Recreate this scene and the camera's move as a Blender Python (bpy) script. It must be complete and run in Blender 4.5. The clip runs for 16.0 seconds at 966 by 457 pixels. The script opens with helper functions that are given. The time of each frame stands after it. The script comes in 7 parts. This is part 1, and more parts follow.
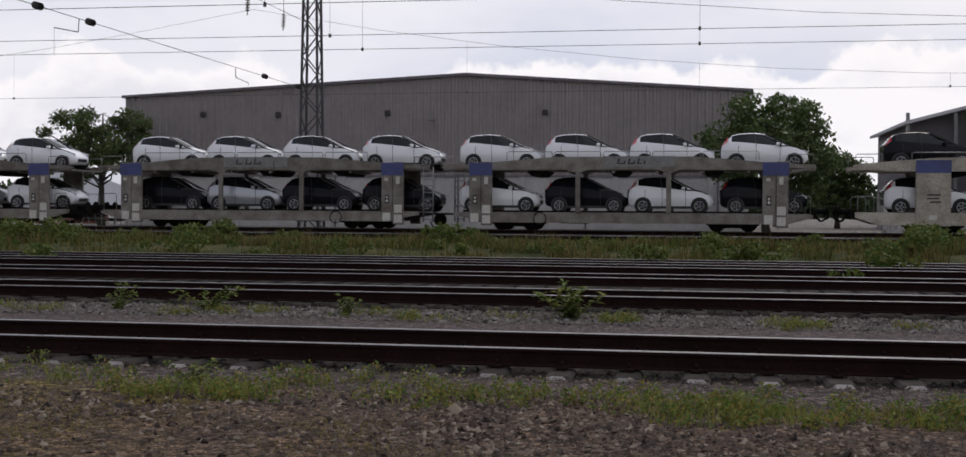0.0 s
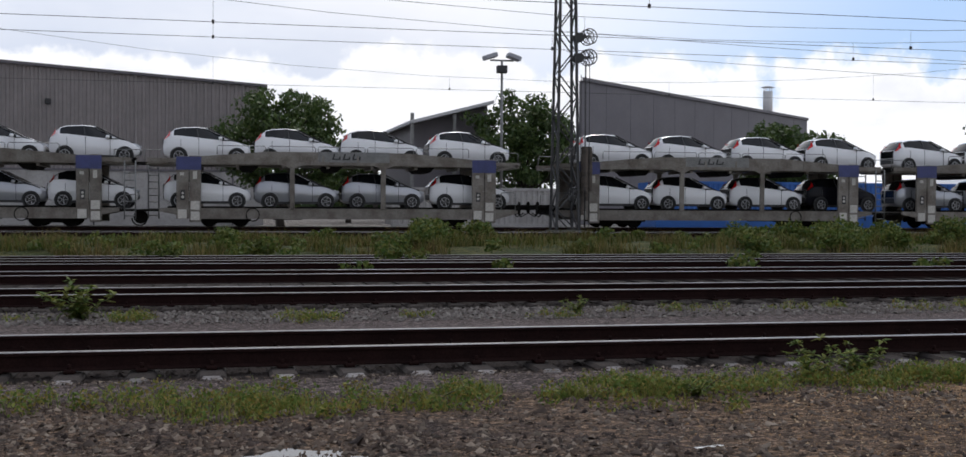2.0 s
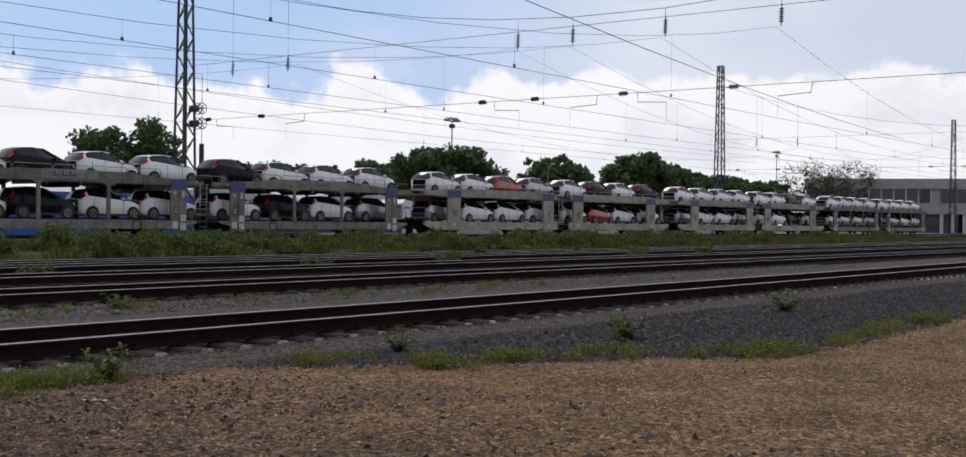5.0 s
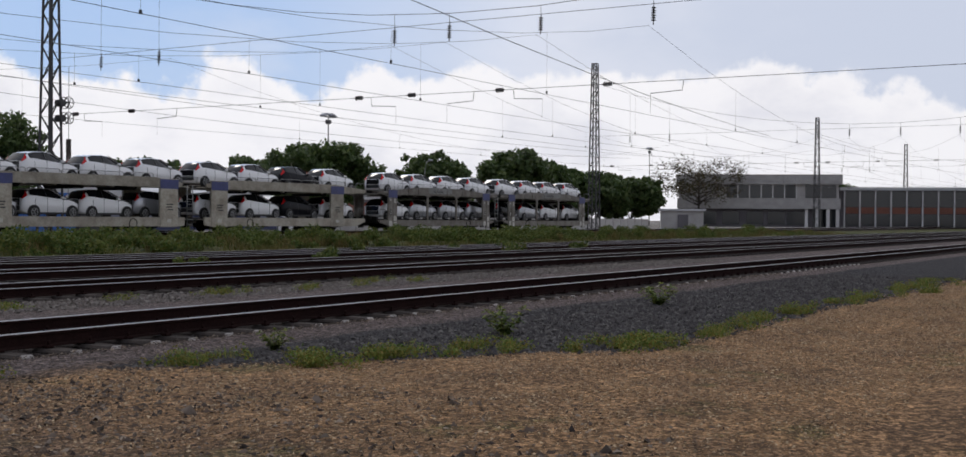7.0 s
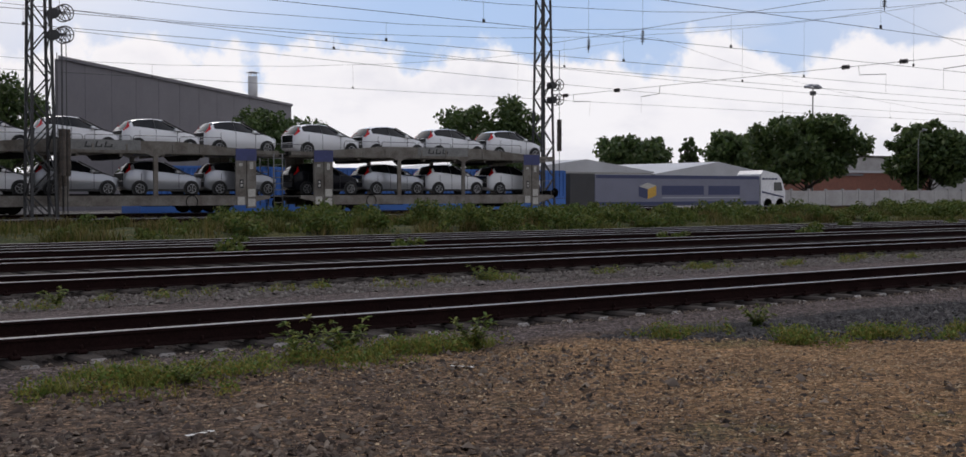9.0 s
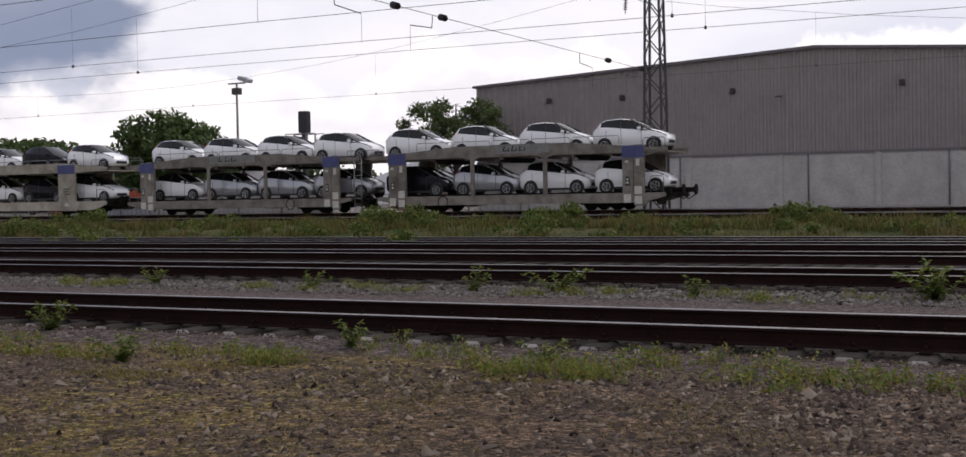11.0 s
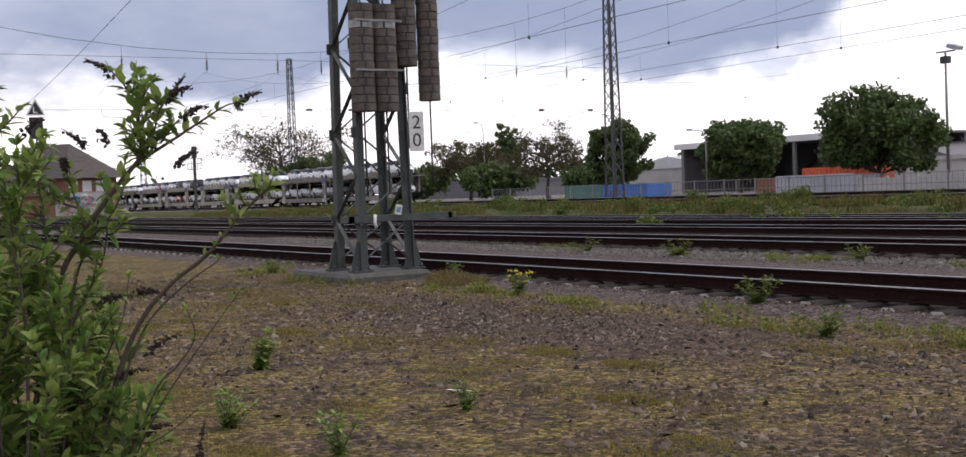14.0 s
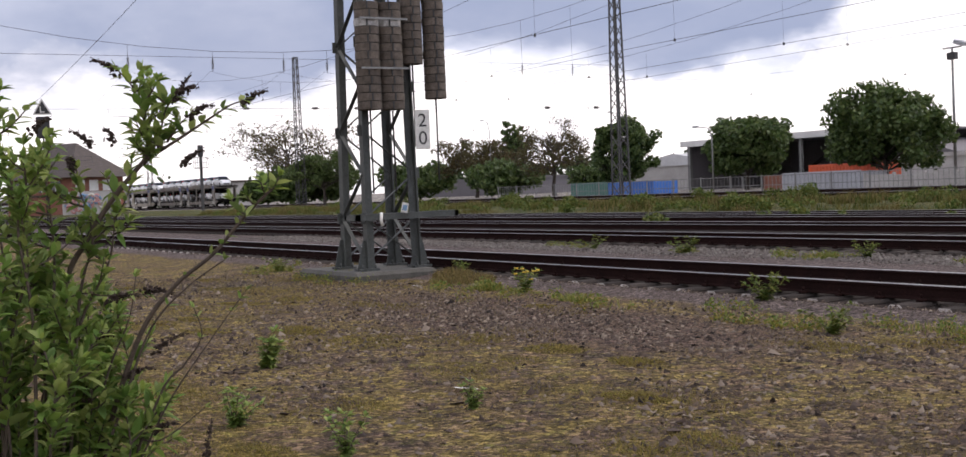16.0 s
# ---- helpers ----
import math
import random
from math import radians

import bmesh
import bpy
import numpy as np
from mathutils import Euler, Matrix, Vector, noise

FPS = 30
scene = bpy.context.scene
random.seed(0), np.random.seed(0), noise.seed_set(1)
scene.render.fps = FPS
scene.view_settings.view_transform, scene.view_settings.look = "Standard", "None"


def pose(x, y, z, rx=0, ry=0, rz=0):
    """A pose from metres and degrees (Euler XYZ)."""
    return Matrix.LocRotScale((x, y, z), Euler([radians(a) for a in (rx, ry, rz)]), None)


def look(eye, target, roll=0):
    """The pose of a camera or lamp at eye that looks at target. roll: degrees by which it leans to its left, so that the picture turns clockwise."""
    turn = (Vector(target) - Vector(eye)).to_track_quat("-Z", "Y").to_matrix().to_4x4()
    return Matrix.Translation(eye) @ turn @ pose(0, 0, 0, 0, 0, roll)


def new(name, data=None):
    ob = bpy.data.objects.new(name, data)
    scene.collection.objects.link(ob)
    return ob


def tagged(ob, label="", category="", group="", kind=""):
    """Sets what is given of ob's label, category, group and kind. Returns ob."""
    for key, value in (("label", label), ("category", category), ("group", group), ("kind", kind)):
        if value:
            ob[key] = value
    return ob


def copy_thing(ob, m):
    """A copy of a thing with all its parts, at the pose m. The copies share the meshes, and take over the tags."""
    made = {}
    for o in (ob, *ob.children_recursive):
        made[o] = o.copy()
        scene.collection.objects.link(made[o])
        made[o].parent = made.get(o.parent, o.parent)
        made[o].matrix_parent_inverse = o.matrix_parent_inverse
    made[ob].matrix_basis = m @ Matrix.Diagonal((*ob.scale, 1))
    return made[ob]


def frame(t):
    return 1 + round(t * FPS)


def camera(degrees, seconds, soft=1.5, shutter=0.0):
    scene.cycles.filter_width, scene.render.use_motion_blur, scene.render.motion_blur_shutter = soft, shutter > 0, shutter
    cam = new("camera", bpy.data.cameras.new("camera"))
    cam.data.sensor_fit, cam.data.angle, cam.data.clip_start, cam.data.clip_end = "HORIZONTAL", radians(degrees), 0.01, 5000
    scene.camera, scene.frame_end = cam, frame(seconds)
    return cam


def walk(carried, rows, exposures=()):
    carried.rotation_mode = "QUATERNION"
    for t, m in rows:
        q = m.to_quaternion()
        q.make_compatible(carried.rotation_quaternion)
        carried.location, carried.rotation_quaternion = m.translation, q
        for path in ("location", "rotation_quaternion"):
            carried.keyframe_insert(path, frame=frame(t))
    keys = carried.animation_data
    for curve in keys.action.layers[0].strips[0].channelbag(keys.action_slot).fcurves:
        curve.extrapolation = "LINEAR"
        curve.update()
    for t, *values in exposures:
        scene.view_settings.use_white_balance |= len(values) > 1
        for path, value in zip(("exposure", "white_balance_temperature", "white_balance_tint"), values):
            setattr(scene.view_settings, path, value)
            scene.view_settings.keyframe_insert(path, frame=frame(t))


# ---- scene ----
# ---------------------------------------------------------------- camera and its walk
cam = camera(43.45, 16.0, soft=1.5)
EYE = (0.0, 0.0, 1.30)


def aim(yaw, pitch, roll):
    """The camera at its stand; yaw clockwise from +Y, in degrees."""
    a, b = radians(yaw), radians(pitch)
    way = Vector((math.sin(a) * math.cos(b), math.cos(a) * math.cos(b), math.sin(b)))
    return look(EYE, Vector(EYE) + way * 10, roll)


PATH = [(0.0, -10.06, -0.89, 0.36),
        (0.5, -6.17, -0.80, 0.16),
        (1.0, -1.00, -0.89, -0.14),
        (1.5, 8.02, -1.34, 0.39),
        (2.0, 12.57, -1.00, 0.32),
        (2.5, 18.47, -0.73, 0.46),
        (3.0, 28.11, -0.52, 0.93),
        (3.5, 36.88, -0.54, 0.66),
        (4.0, 43.98, -0.62, 0.30),
        (4.5, 49.63, -0.36, 0.55),
        (5.0, 53.16, -0.31, 0.66),
        (5.2, 54.35, -0.45, 0.83),
        (5.9, 58.12, -0.45, 0.65),
        (6.6, 59.68, -0.44, 0.48),
        (7.3, 57.47, -0.44, 0.30),
        (7.5, 56.09, -0.44, 0.22),
        (8.0, 51.18, -0.49, -0.26),
        (8.5, 43.81, -0.88, -0.33),
        (9.0, 36.45, -1.68, -0.09),
        (9.2, 32.92, -1.88, -0.11),
        (9.7, 19.81, -1.81, -0.38),
        (10.2, 1.81, -1.74, -0.66),
        (10.7, -16.81, -1.67, -0.93),
        (11.3, -33.99, -1.59, -1.25),
        (11.5, -38.03, -1.55, -1.33),
        (12.0, -45.84, -2.13, -1.19),
        (12.5, -52.39, -1.85, -2.12),
        (13.0, -56.52, -1.70, -2.51),
        (13.5, -58.51, -1.80, -2.43),
        (14.0, -58.72, -1.79, -2.28),
        (14.5, -58.79, -1.66, -1.99),
        (15.0, -58.91, -1.84, -2.00),
        (15.5, -58.93, -1.76, -2.20),
        (16.0, -59.02, -1.88, -2.46)]
walk(cam, [(t, aim(y, p, r)) for t, y, p, r in PATH],
     exposures=[(0.0, 0.04, 6750, 14), (1.2, 0.12, 6700, 12), (2.0, 0.17, 6500, 11), (5.2, 0.02, 6600, 12), (9.2, -0.03, 6700, 14), (11.3, 0.30, 6950, 16), (13.0, 0.55, 6800, 16), (16.0, 0.80, 7000, 17)])

# ---------------------------------------------------------------- world and sun
SUN_AZ, SUN_EL = radians(16), radians(50)


def make_world():
    world = bpy.data.worlds.new("sky")
    scene.world = world
    world.use_nodes = True
    nt = world.node_tree
    nt.nodes.clear()
    N, L = nt.nodes.new, nt.links.new
    out, bg = N("ShaderNodeOutputWorld"), N("ShaderNodeBackground")
    sky = N("ShaderNodeTexSky")
    sky.sky_type, sky.sun_disc = "NISHITA", False
    sky.sun_elevation, sky.sun_rotation = SUN_EL, SUN_AZ
    sky.air_density, sky.dust_density = 1.0, 1.5
    gain = N("ShaderNodeVectorMath")
    gain.operation = "SCALE"
    gain.inputs["Scale"].default_value = 0.085
    L(sky.outputs[0], gain.inputs[0])
    tc, sep = N("ShaderNodeTexCoord"), N("ShaderNodeSeparateXYZ")
    L(tc.outputs["Generated"], sep.inputs[0])
    # directions flattened towards the horizon, as cloud layers are
    mp = N("ShaderNodeMapping")
    mp.inputs["Scale"].default_value = (1.0, 1.0, 2.2)
    L(tc.outputs["Generated"], mp.inputs[0])

    def cloud(scale, detail, lo, hi, seed):
        n = N("ShaderNodeTexNoise")
        n.noise_dimensions = "4D"
        n.inputs["W"].default_value = seed
        n.inputs["Scale"].default_value, n.inputs["Detail"].default_value = scale, detail
        n.inputs["Roughness"].default_value = 0.56
        L(mp.outputs[0], n.inputs["Vector"])
        r = N("ShaderNodeMapRange")
        r.interpolation_type = "SMOOTHSTEP"
        r.inputs["From Min"].default_value, r.inputs["From Max"].default_value = lo, hi
        L(n.outputs["Fac"], r.inputs["Value"])
        return r.outputs[0]

    def mix(fac, a, b):
        m = N("ShaderNodeMix")
        m.data_type = "RGBA"
        if isinstance(fac, float):
            m.inputs[0].default_value = fac
        else:
            L(fac, m.inputs[0])
        for socket, value in ((m.inputs[6], a), (m.inputs[7], b)):
            if isinstance(value, tuple):
                socket.default_value = (*value, 1)
            else:
                L(value, socket)
        return m.outputs[2]

    def math_(op, a, c):
        n = N("ShaderNodeMath")
        n.operation = op
        for k, v in enumerate((a, c)):
            if isinstance(v, (int, float)):
                n.inputs[k].default_value = v
            else:
                L(v, n.inputs[k])
        return n.outputs[0]

    def ranged(src, lo, hi, a, c):
        r = N("ShaderNodeMapRange")
        r.interpolation_type = "SMOOTHSTEP"
        for k, v in (("From Min", lo), ("From Max", hi), ("To Min", a), ("To Max", c)):
            r.inputs[k].default_value = v
        L(src, r.inputs["Value"])
        return r.outputs[0]

    az = math_("ARCTAN2", sep.outputs["X"], sep.outputs["Y"])
    open_sky = math_("MULTIPLY", ranged(az, 0.15, 0.48, 0.0, 1.0), ranged(az, 0.78, 1.12, 1.0, 0.12))
    blue = mix(0.75, gain.outputs[0], (0.40, 0.60, 0.95))
    veil = mix(cloud(1.7, 6, 0.40, 0.62, 7.7), (0.82, 0.85, 0.92), (0.62, 0.68, 0.80))
    thin = math_("MULTIPLY", cloud(2.6, 7, 0.45, 0.70, 1.9), 0.55)
    deck = mix(math_("MAXIMUM", math_("SUBTRACT", 1.0, open_sky), thin), blue, veil)
    # a heavy blue-grey bank of cloud in the west
    wob = N("ShaderNodeTexNoise")
    wob.inputs["Scale"].default_value, wob.inputs["Detail"].default_value = 5.0, 7
    L(mp.outputs[0], wob.inputs["Vector"])
    sway = math_("SUBTRACT", wob.outputs["Fac"], 0.5)
    bank = ranged(math_("SUBTRACT", math_("MULTIPLY", sway, 0.35), az), 0.74, 0.79, 0.0, 1.0)
    bank = math_("MULTIPLY", bank, ranged(math_("ADD", sep.outputs["Z"], math_("MULTIPLY", sway, 0.20)), 0.070, 0.115, 0.0, 1.0))
    bank = math_("MULTIPLY", bank, ranged(math_("ADD", az, sway), -1.6, -1.2, 0.6, 1.0))
    deck = mix(math_("MULTIPLY", bank, 0.95), deck, mix(cloud(3.0, 6, 0.40, 0.64, 3.1), (0.185, 0.24, 0.365), (0.265, 0.315, 0.43)))
    # heaped white clouds standing on the horizon, with knotted tops
    def billow(scale, seed):
        n = N("ShaderNodeTexNoise")
        n.noise_dimensions = "4D"
        n.inputs["W"].default_value = seed
        n.inputs["Scale"].default_value, n.inputs["Detail"].default_value, n.inputs["Roughness"].default_value = scale, 8, 0.55
        L(tc.outputs["Generated"], n.inputs["Vector"])
        return n.outputs["Fac"]

    lumps = math_("ADD", math_("MULTIPLY", billow(5.0, 2.3), 0.16), math_("MULTIPLY", billow(17.0, 4.1), 0.10))
    rise = math_("SUBTRACT", math_("SUBTRACT", math_("ADD", lumps, 0.112), 0.13), sep.outputs["Z"])
    heap = math_("MULTIPLY", ranged(rise, -0.004, 0.009, 0.0, 1.0), math_("SUBTRACT", 1.0, bank))
    shade = mix(cloud(9.0, 7, 0.42, 0.66, 5.5), (0.90, 0.92, 0.965), (0.68, 0.71, 0.80))
    shade = mix(ranged(rise, 0.0, 0.035, 0.0, 0.7), (0.93, 0.945, 0.98), shade)
    top = mix(heap, deck, shade)
    # the veiled sun whitens the clouds around it
    dot = N("ShaderNodeVectorMath")
    dot.operation = "DOT_PRODUCT"
    dot.inputs[1].default_value = (math.sin(SUN_AZ) * math.cos(SUN_EL * 0.5), math.cos(SUN_AZ) * math.cos(SUN_EL * 0.5), math.sin(SUN_EL * 0.5))
    L(tc.outputs["Generated"], dot.inputs[0])
    top = mix(ranged(dot.outputs["Value"], 0.92, 0.985, 0.0, 0.6), top, (0.97, 0.96, 0.97))
    lit = N("ShaderNodeVectorMath")
    lit.operation = "SCALE"
    L(top, lit.inputs[0]), L(ranged(dot.outputs["Value"], -0.6, 0.9, 0.92, 1.0), lit.inputs["Scale"])
    L(lit.outputs[0], bg.inputs[0])
    bg.inputs[1].default_value = 1.0
    L(bg.outputs[0], out.inputs[0])


make_world()
sun_data = bpy.data.lights.new("sun", "SUN")
sun_data.energy, sun_data.angle, sun_data.color = 1.0, radians(14), (1.0, 0.95, 0.88)
sun = new("sun", sun_data)
sun.matrix_basis = look((0, 0, 0), (-math.sin(SUN_AZ) * math.cos(SUN_EL), -math.cos(SUN_AZ) * math.cos(SUN_EL), -math.sin(SUN_EL)))


# ---------------------------------------------------------------- materials
def shader(name, color, rough=0.6, metal=0.0, second=None, scale=8.0, amount=0.5, fine=60.0, fine_amount=0.25,
           bump=0.2, bump_scale=60.0, spec=0.5, random_value=0.0, coat=0.0, transmission=0.0, alpha=1.0):
    """A surface with stains at one scale, grain at another, and fine relief; sizes are per metre."""
    m = bpy.data.materials.new(name)
    m.use_nodes = True
    nt = m.node_tree
    N, L = nt.nodes.new, nt.links.new
    b = nt.nodes["Principled BSDF"]
    b.inputs["Roughness"].default_value, b.inputs["Metallic"].default_value = rough, metal
    b.inputs["Specular IOR Level"].default_value = spec
    b.inputs["Coat Weight"].default_value = coat
    b.inputs["Transmission Weight"].default_value = transmission
    tc = N("ShaderNodeTexCoord")
    second = second or tuple(c * 0.6 for c in color)

    def noise_out(sc, det):
        n = N("ShaderNodeTexNoise")
        n.inputs["Scale"].default_value, n.inputs["Detail"].default_value = sc, det
        L(tc.outputs["Object"], n.inputs["Vector"])
        return n.outputs["Fac"]

    def ramp(src, lo, hi, top):
        r = N("ShaderNodeMapRange")
        for k, v in (("From Min", lo), ("From Max", hi), ("To Min", 0.0), ("To Max", top)):
            r.inputs[k].default_value = v
        L(src, r.inputs["Value"])
        return r.outputs[0]

    mix = N("ShaderNodeMix")
    mix.data_type = "RGBA"
    mix.inputs[6].default_value, mix.inputs[7].default_value = (*color, 1), (*second, 1)
    L(ramp(noise_out(scale, 5), 0.38, 0.66, amount), mix.inputs[0])
    grain = N("ShaderNodeHueSaturation")
    g = ramp(noise_out(fine, 3), 0.3, 0.7, 2 * fine_amount)
    add = N("ShaderNodeMath")
    add.inputs[1].default_value = 1.0 - fine_amount
    L(g, add.inputs[0])
    last = add.outputs[0]
    if random_value:
        info, rr = N("ShaderNodeObjectInfo"), N("ShaderNodeMapRange")
        rr.inputs["To Min"].default_value, rr.inputs["To Max"].default_value = 1 - random_value, 1 + random_value
        L(info.outputs["Random"], rr.inputs["Value"])
        mul = N("ShaderNodeMath")
        mul.operation = "MULTIPLY"
        L(last, mul.inputs[0]), L(rr.outputs[0], mul.inputs[1])
        last = mul.outputs[0]
    L(last, grain.inputs["Value"])
    L(mix.outputs[2], grain.inputs["Color"])
    L(grain.outputs[0], b.inputs["Base Color"])
    if bump:
        bp = N("ShaderNodeBump")
        bp.inputs["Strength"].default_value, bp.inputs["Distance"].default_value = bump, 0.02
        L(noise_out(bump_scale, 4), bp.inputs["Height"])
        L(bp.outputs[0], b.inputs["Normal"])
    return m


def island_shader(name, colors, rough=0.7, spec=0.3, translucent=0.0, bump=0.0):
    """Many small pieces in one mesh, each with a tone of its own."""
    m = bpy.data.materials.new(name)
    m.use_nodes = True
    nt = m.node_tree
    N, L = nt.nodes.new, nt.links.new
    b = nt.nodes["Principled BSDF"]
    b.inputs["Roughness"].default_value, b.inputs["Specular IOR Level"].default_value = rough, spec
    geo, ramp = N("ShaderNodeNewGeometry"), N("ShaderNodeValToRGB")
    els = ramp.color_ramp.elements
    while len(els) < len(colors):
        els.new(0.5)
    for i, c in enumerate(colors):
        els[i].position, els[i].color = i / (len(colors) - 1), (*c, 1)
    L(geo.outputs["Random Per Island"], ramp.inputs[0])
    L(ramp.outputs[0], b.inputs["Base Color"])
    if translucent:
        tr, ms, o = N("ShaderNodeBsdfTranslucent"), N("ShaderNodeMixShader"), nt.nodes["Material Output"]
        L(ramp.outputs[0], tr.inputs[0])
        ms.inputs[0].default_value = translucent
        L(b.outputs[0], ms.inputs[1]), L(tr.outputs[0], ms.inputs[2])
        L(ms.outputs[0], o.inputs[0])
    return m


def ground_shader():
    """Soil, moss, dark cinders by the track, pale gravel further along the yard."""
    m = bpy.data.materials.new("yard_soil")
    m.use_nodes = True
    nt = m.node_tree
    N, L = nt.nodes.new, nt.links.new
    b = nt.nodes["Principled BSDF"]
    b.inputs["Roughness"].default_value, b.inputs["Specular IOR Level"].default_value = 0.95, 0.15
    tc, sep = N("ShaderNodeTexCoord"), N("ShaderNodeSeparateXYZ")
    L(tc.outputs["Object"], sep.inputs[0])

    def nz(sc, det=5, rough=0.6):
        n = N("ShaderNodeTexNoise")
        n.inputs["Scale"].default_value, n.inputs["Detail"].default_value, n.inputs["Roughness"].default_value = sc, det, rough
        L(tc.outputs["Object"], n.inputs["Vector"])
        return n.outputs["Fac"]

    def math_(op, a, c):
        n = N("ShaderNodeMath")
        n.operation = op
        for i, v in enumerate((a, c)):
            if isinstance(v, (int, float)):
                n.inputs[i].default_value = v
            else:
                L(v, n.inputs[i])
        return n.outputs[0]

    def smooth(src, lo, hi):
        r = N("ShaderNodeMapRange")
        r.interpolation_type = "SMOOTHSTEP"
        r.inputs["From Min"].default_value, r.inputs["From Max"].default_value = lo, hi
        L(src, r.inputs["Value"])
        return r.outputs[0]

    def mix(fac, a, c):
        n = N("ShaderNodeMix")
        n.data_type = "RGBA"
        L(fac, n.inputs[0])
        for s, v in ((n.inputs[6], a), (n.inputs[7], c)):
            if isinstance(v, tuple):
                s.default_value = (*v, 1)
            else:
                L(v, s)
        return n.outputs[2]

    x, y = sep.outputs["X"], sep.outputs["Y"]
    wob = math_("MULTIPLY", math_("SUBTRACT", nz(0.45, 3), 0.5), 4.0)
    ruffle = math_("MULTIPLY", math_("SUBTRACT", nz(2.3, 7, 0.7), 0.5), 1.6)
    soil = mix(smooth(nz(1.9, 8, 0.72), 0.40, 0.62), (0.128, 0.084, 0.055), (0.052, 0.036, 0.030))
    moss = mix(smooth(nz(2.6, 10, 0.8), 0.43, 0.58), soil, (0.165, 0.122, 0.036))
    moss = mix(smooth(nz(4.1, 10, 0.8), 0.52, 0.66), moss, (0.13, 0.125, 0.026))
    left = smooth(math_("ADD", x, wob), -2.5, -6.5)
    base = mix(math_("MULTIPLY", left, 0.85), soil, moss)
    # worn dark ground beside the tower
    worn = math_("ADD", math_("POWER", math_("DIVIDE", math_("ADD", x, 12.0), 4.6), 2.0), math_("POWER", math_("DIVIDE", math_("SUBTRACT", y, 7.7), 1.5), 2.0))
    base = mix(math_("MULTIPLY", smooth(math_("ADD", worn, ruffle), 1.3, 0.5), 0.85), base, (0.078, 0.050, 0.042))
    # red-brown gravel to the east, ending in a bay of dark stones before the path
    edge = math_("MINIMUM", math_("MAXIMUM", math_("SUBTRACT", 15.9, math_("MULTIPLY", x, 0.75)), 5.8), 9.5)
    out_ = math_("SUBTRACT", math_("ADD", y, math_("MULTIPLY", ruffle, 0.55)), edge)
    bay = smooth(math_("ADD", x, ruffle), 8.0, 10.0)
    base = mix(bay, base, (0.034, 0.032, 0.033))
    east = math_("MULTIPLY", smooth(math_("ADD", x, wob), 3.0, 8.0), smooth(out_, 0.25, -0.25))
    tan = mix(smooth(nz(0.9, 8, 0.7), 0.35, 0.65), (0.265, 0.155, 0.076), (0.148, 0.088, 0.047))
    tan = mix(smooth(nz(0.6, 8, 0.75), 0.56, 0.66), tan, (0.105, 0.085, 0.034))
    base = mix(east, base, tan)
    # cinder path beside the first track and between the first two
    path = smooth(math_("ADD", y, math_("MULTIPLY", ruffle, 0.35)), 9.75, 10.15)
    base = mix(math_("MULTIPLY", path, smooth(y, 19.0, 17.2)), base, (0.098, 0.076, 0.070))
    field = smooth(y, 17.0, 18.4)
    base = mix(field, base, (0.055, 0.046, 0.041))
    green = smooth(math_("ADD", y, math_("MULTIPLY", wob, 0.2)), 32.9, 33.4)
    base = mix(green, base, mix(smooth(nz(0.7), 0.4, 0.6), (0.040, 0.050, 0.014), (0.085, 0.080, 0.028)))
    far = smooth(y, 46.5, 48.0)
    base = mix(far, base, (0.22, 0.20, 0.18))

    def grit(sc):
        v = N("ShaderNodeTexVoronoi")
        v.inputs["Scale"].default_value = sc
        L(tc.outputs["Object"], v.inputs["Vector"])
        b_ = N("ShaderNodeSeparateColor")
        L(v.outputs["Color"], b_.inputs[0])
        return b_.outputs[0], v.outputs["Distance"]

    (coarse, dist_c), (small, dist_s) = grit(26), grit(62)
    hv = N("ShaderNodeHueSaturation")
    grain = math_("MULTIPLY", math_("ADD", 0.42, math_("MULTIPLY", math_("POWER", coarse, 2.0), 1.5)), math_("ADD", 0.55, math_("MULTIPLY", small, 0.95)))
    L(math_("ADD", 0.06, math_("MULTIPLY", math_("MULTIPLY", grain, nz(9, 6, 0.75)), 2.0)), hv.inputs["Value"])
    L(base, hv.inputs["Color"])
    L(hv.outputs[0], b.inputs["Base Color"])
    bp = N("ShaderNodeBump")
    bp.inputs["Strength"].default_value, bp.inputs["Distance"].default_value = 0.9, 0.05
    L(math_("SUBTRACT", nz(14, 6, 0.7), math_("ADD", math_("MULTIPLY", dist_c, 0.5), math_("MULTIPLY", dist_s, 0.25))), bp.inputs["Height"])
    L(bp.outputs[0], b.inputs["Normal"])
    return m


def glass_shader(name, color, rough=0.05, spec=0.5):
    m = bpy.data.materials.new(name)
    m.use_nodes = True
    b = m.node_tree.nodes["Principled BSDF"]
    b.inputs["Base Color"].default_value = (*color, 1)
    b.inputs["Roughness"].default_value = rough
    b.inputs["Specular IOR Level"].default_value = spec
    return m


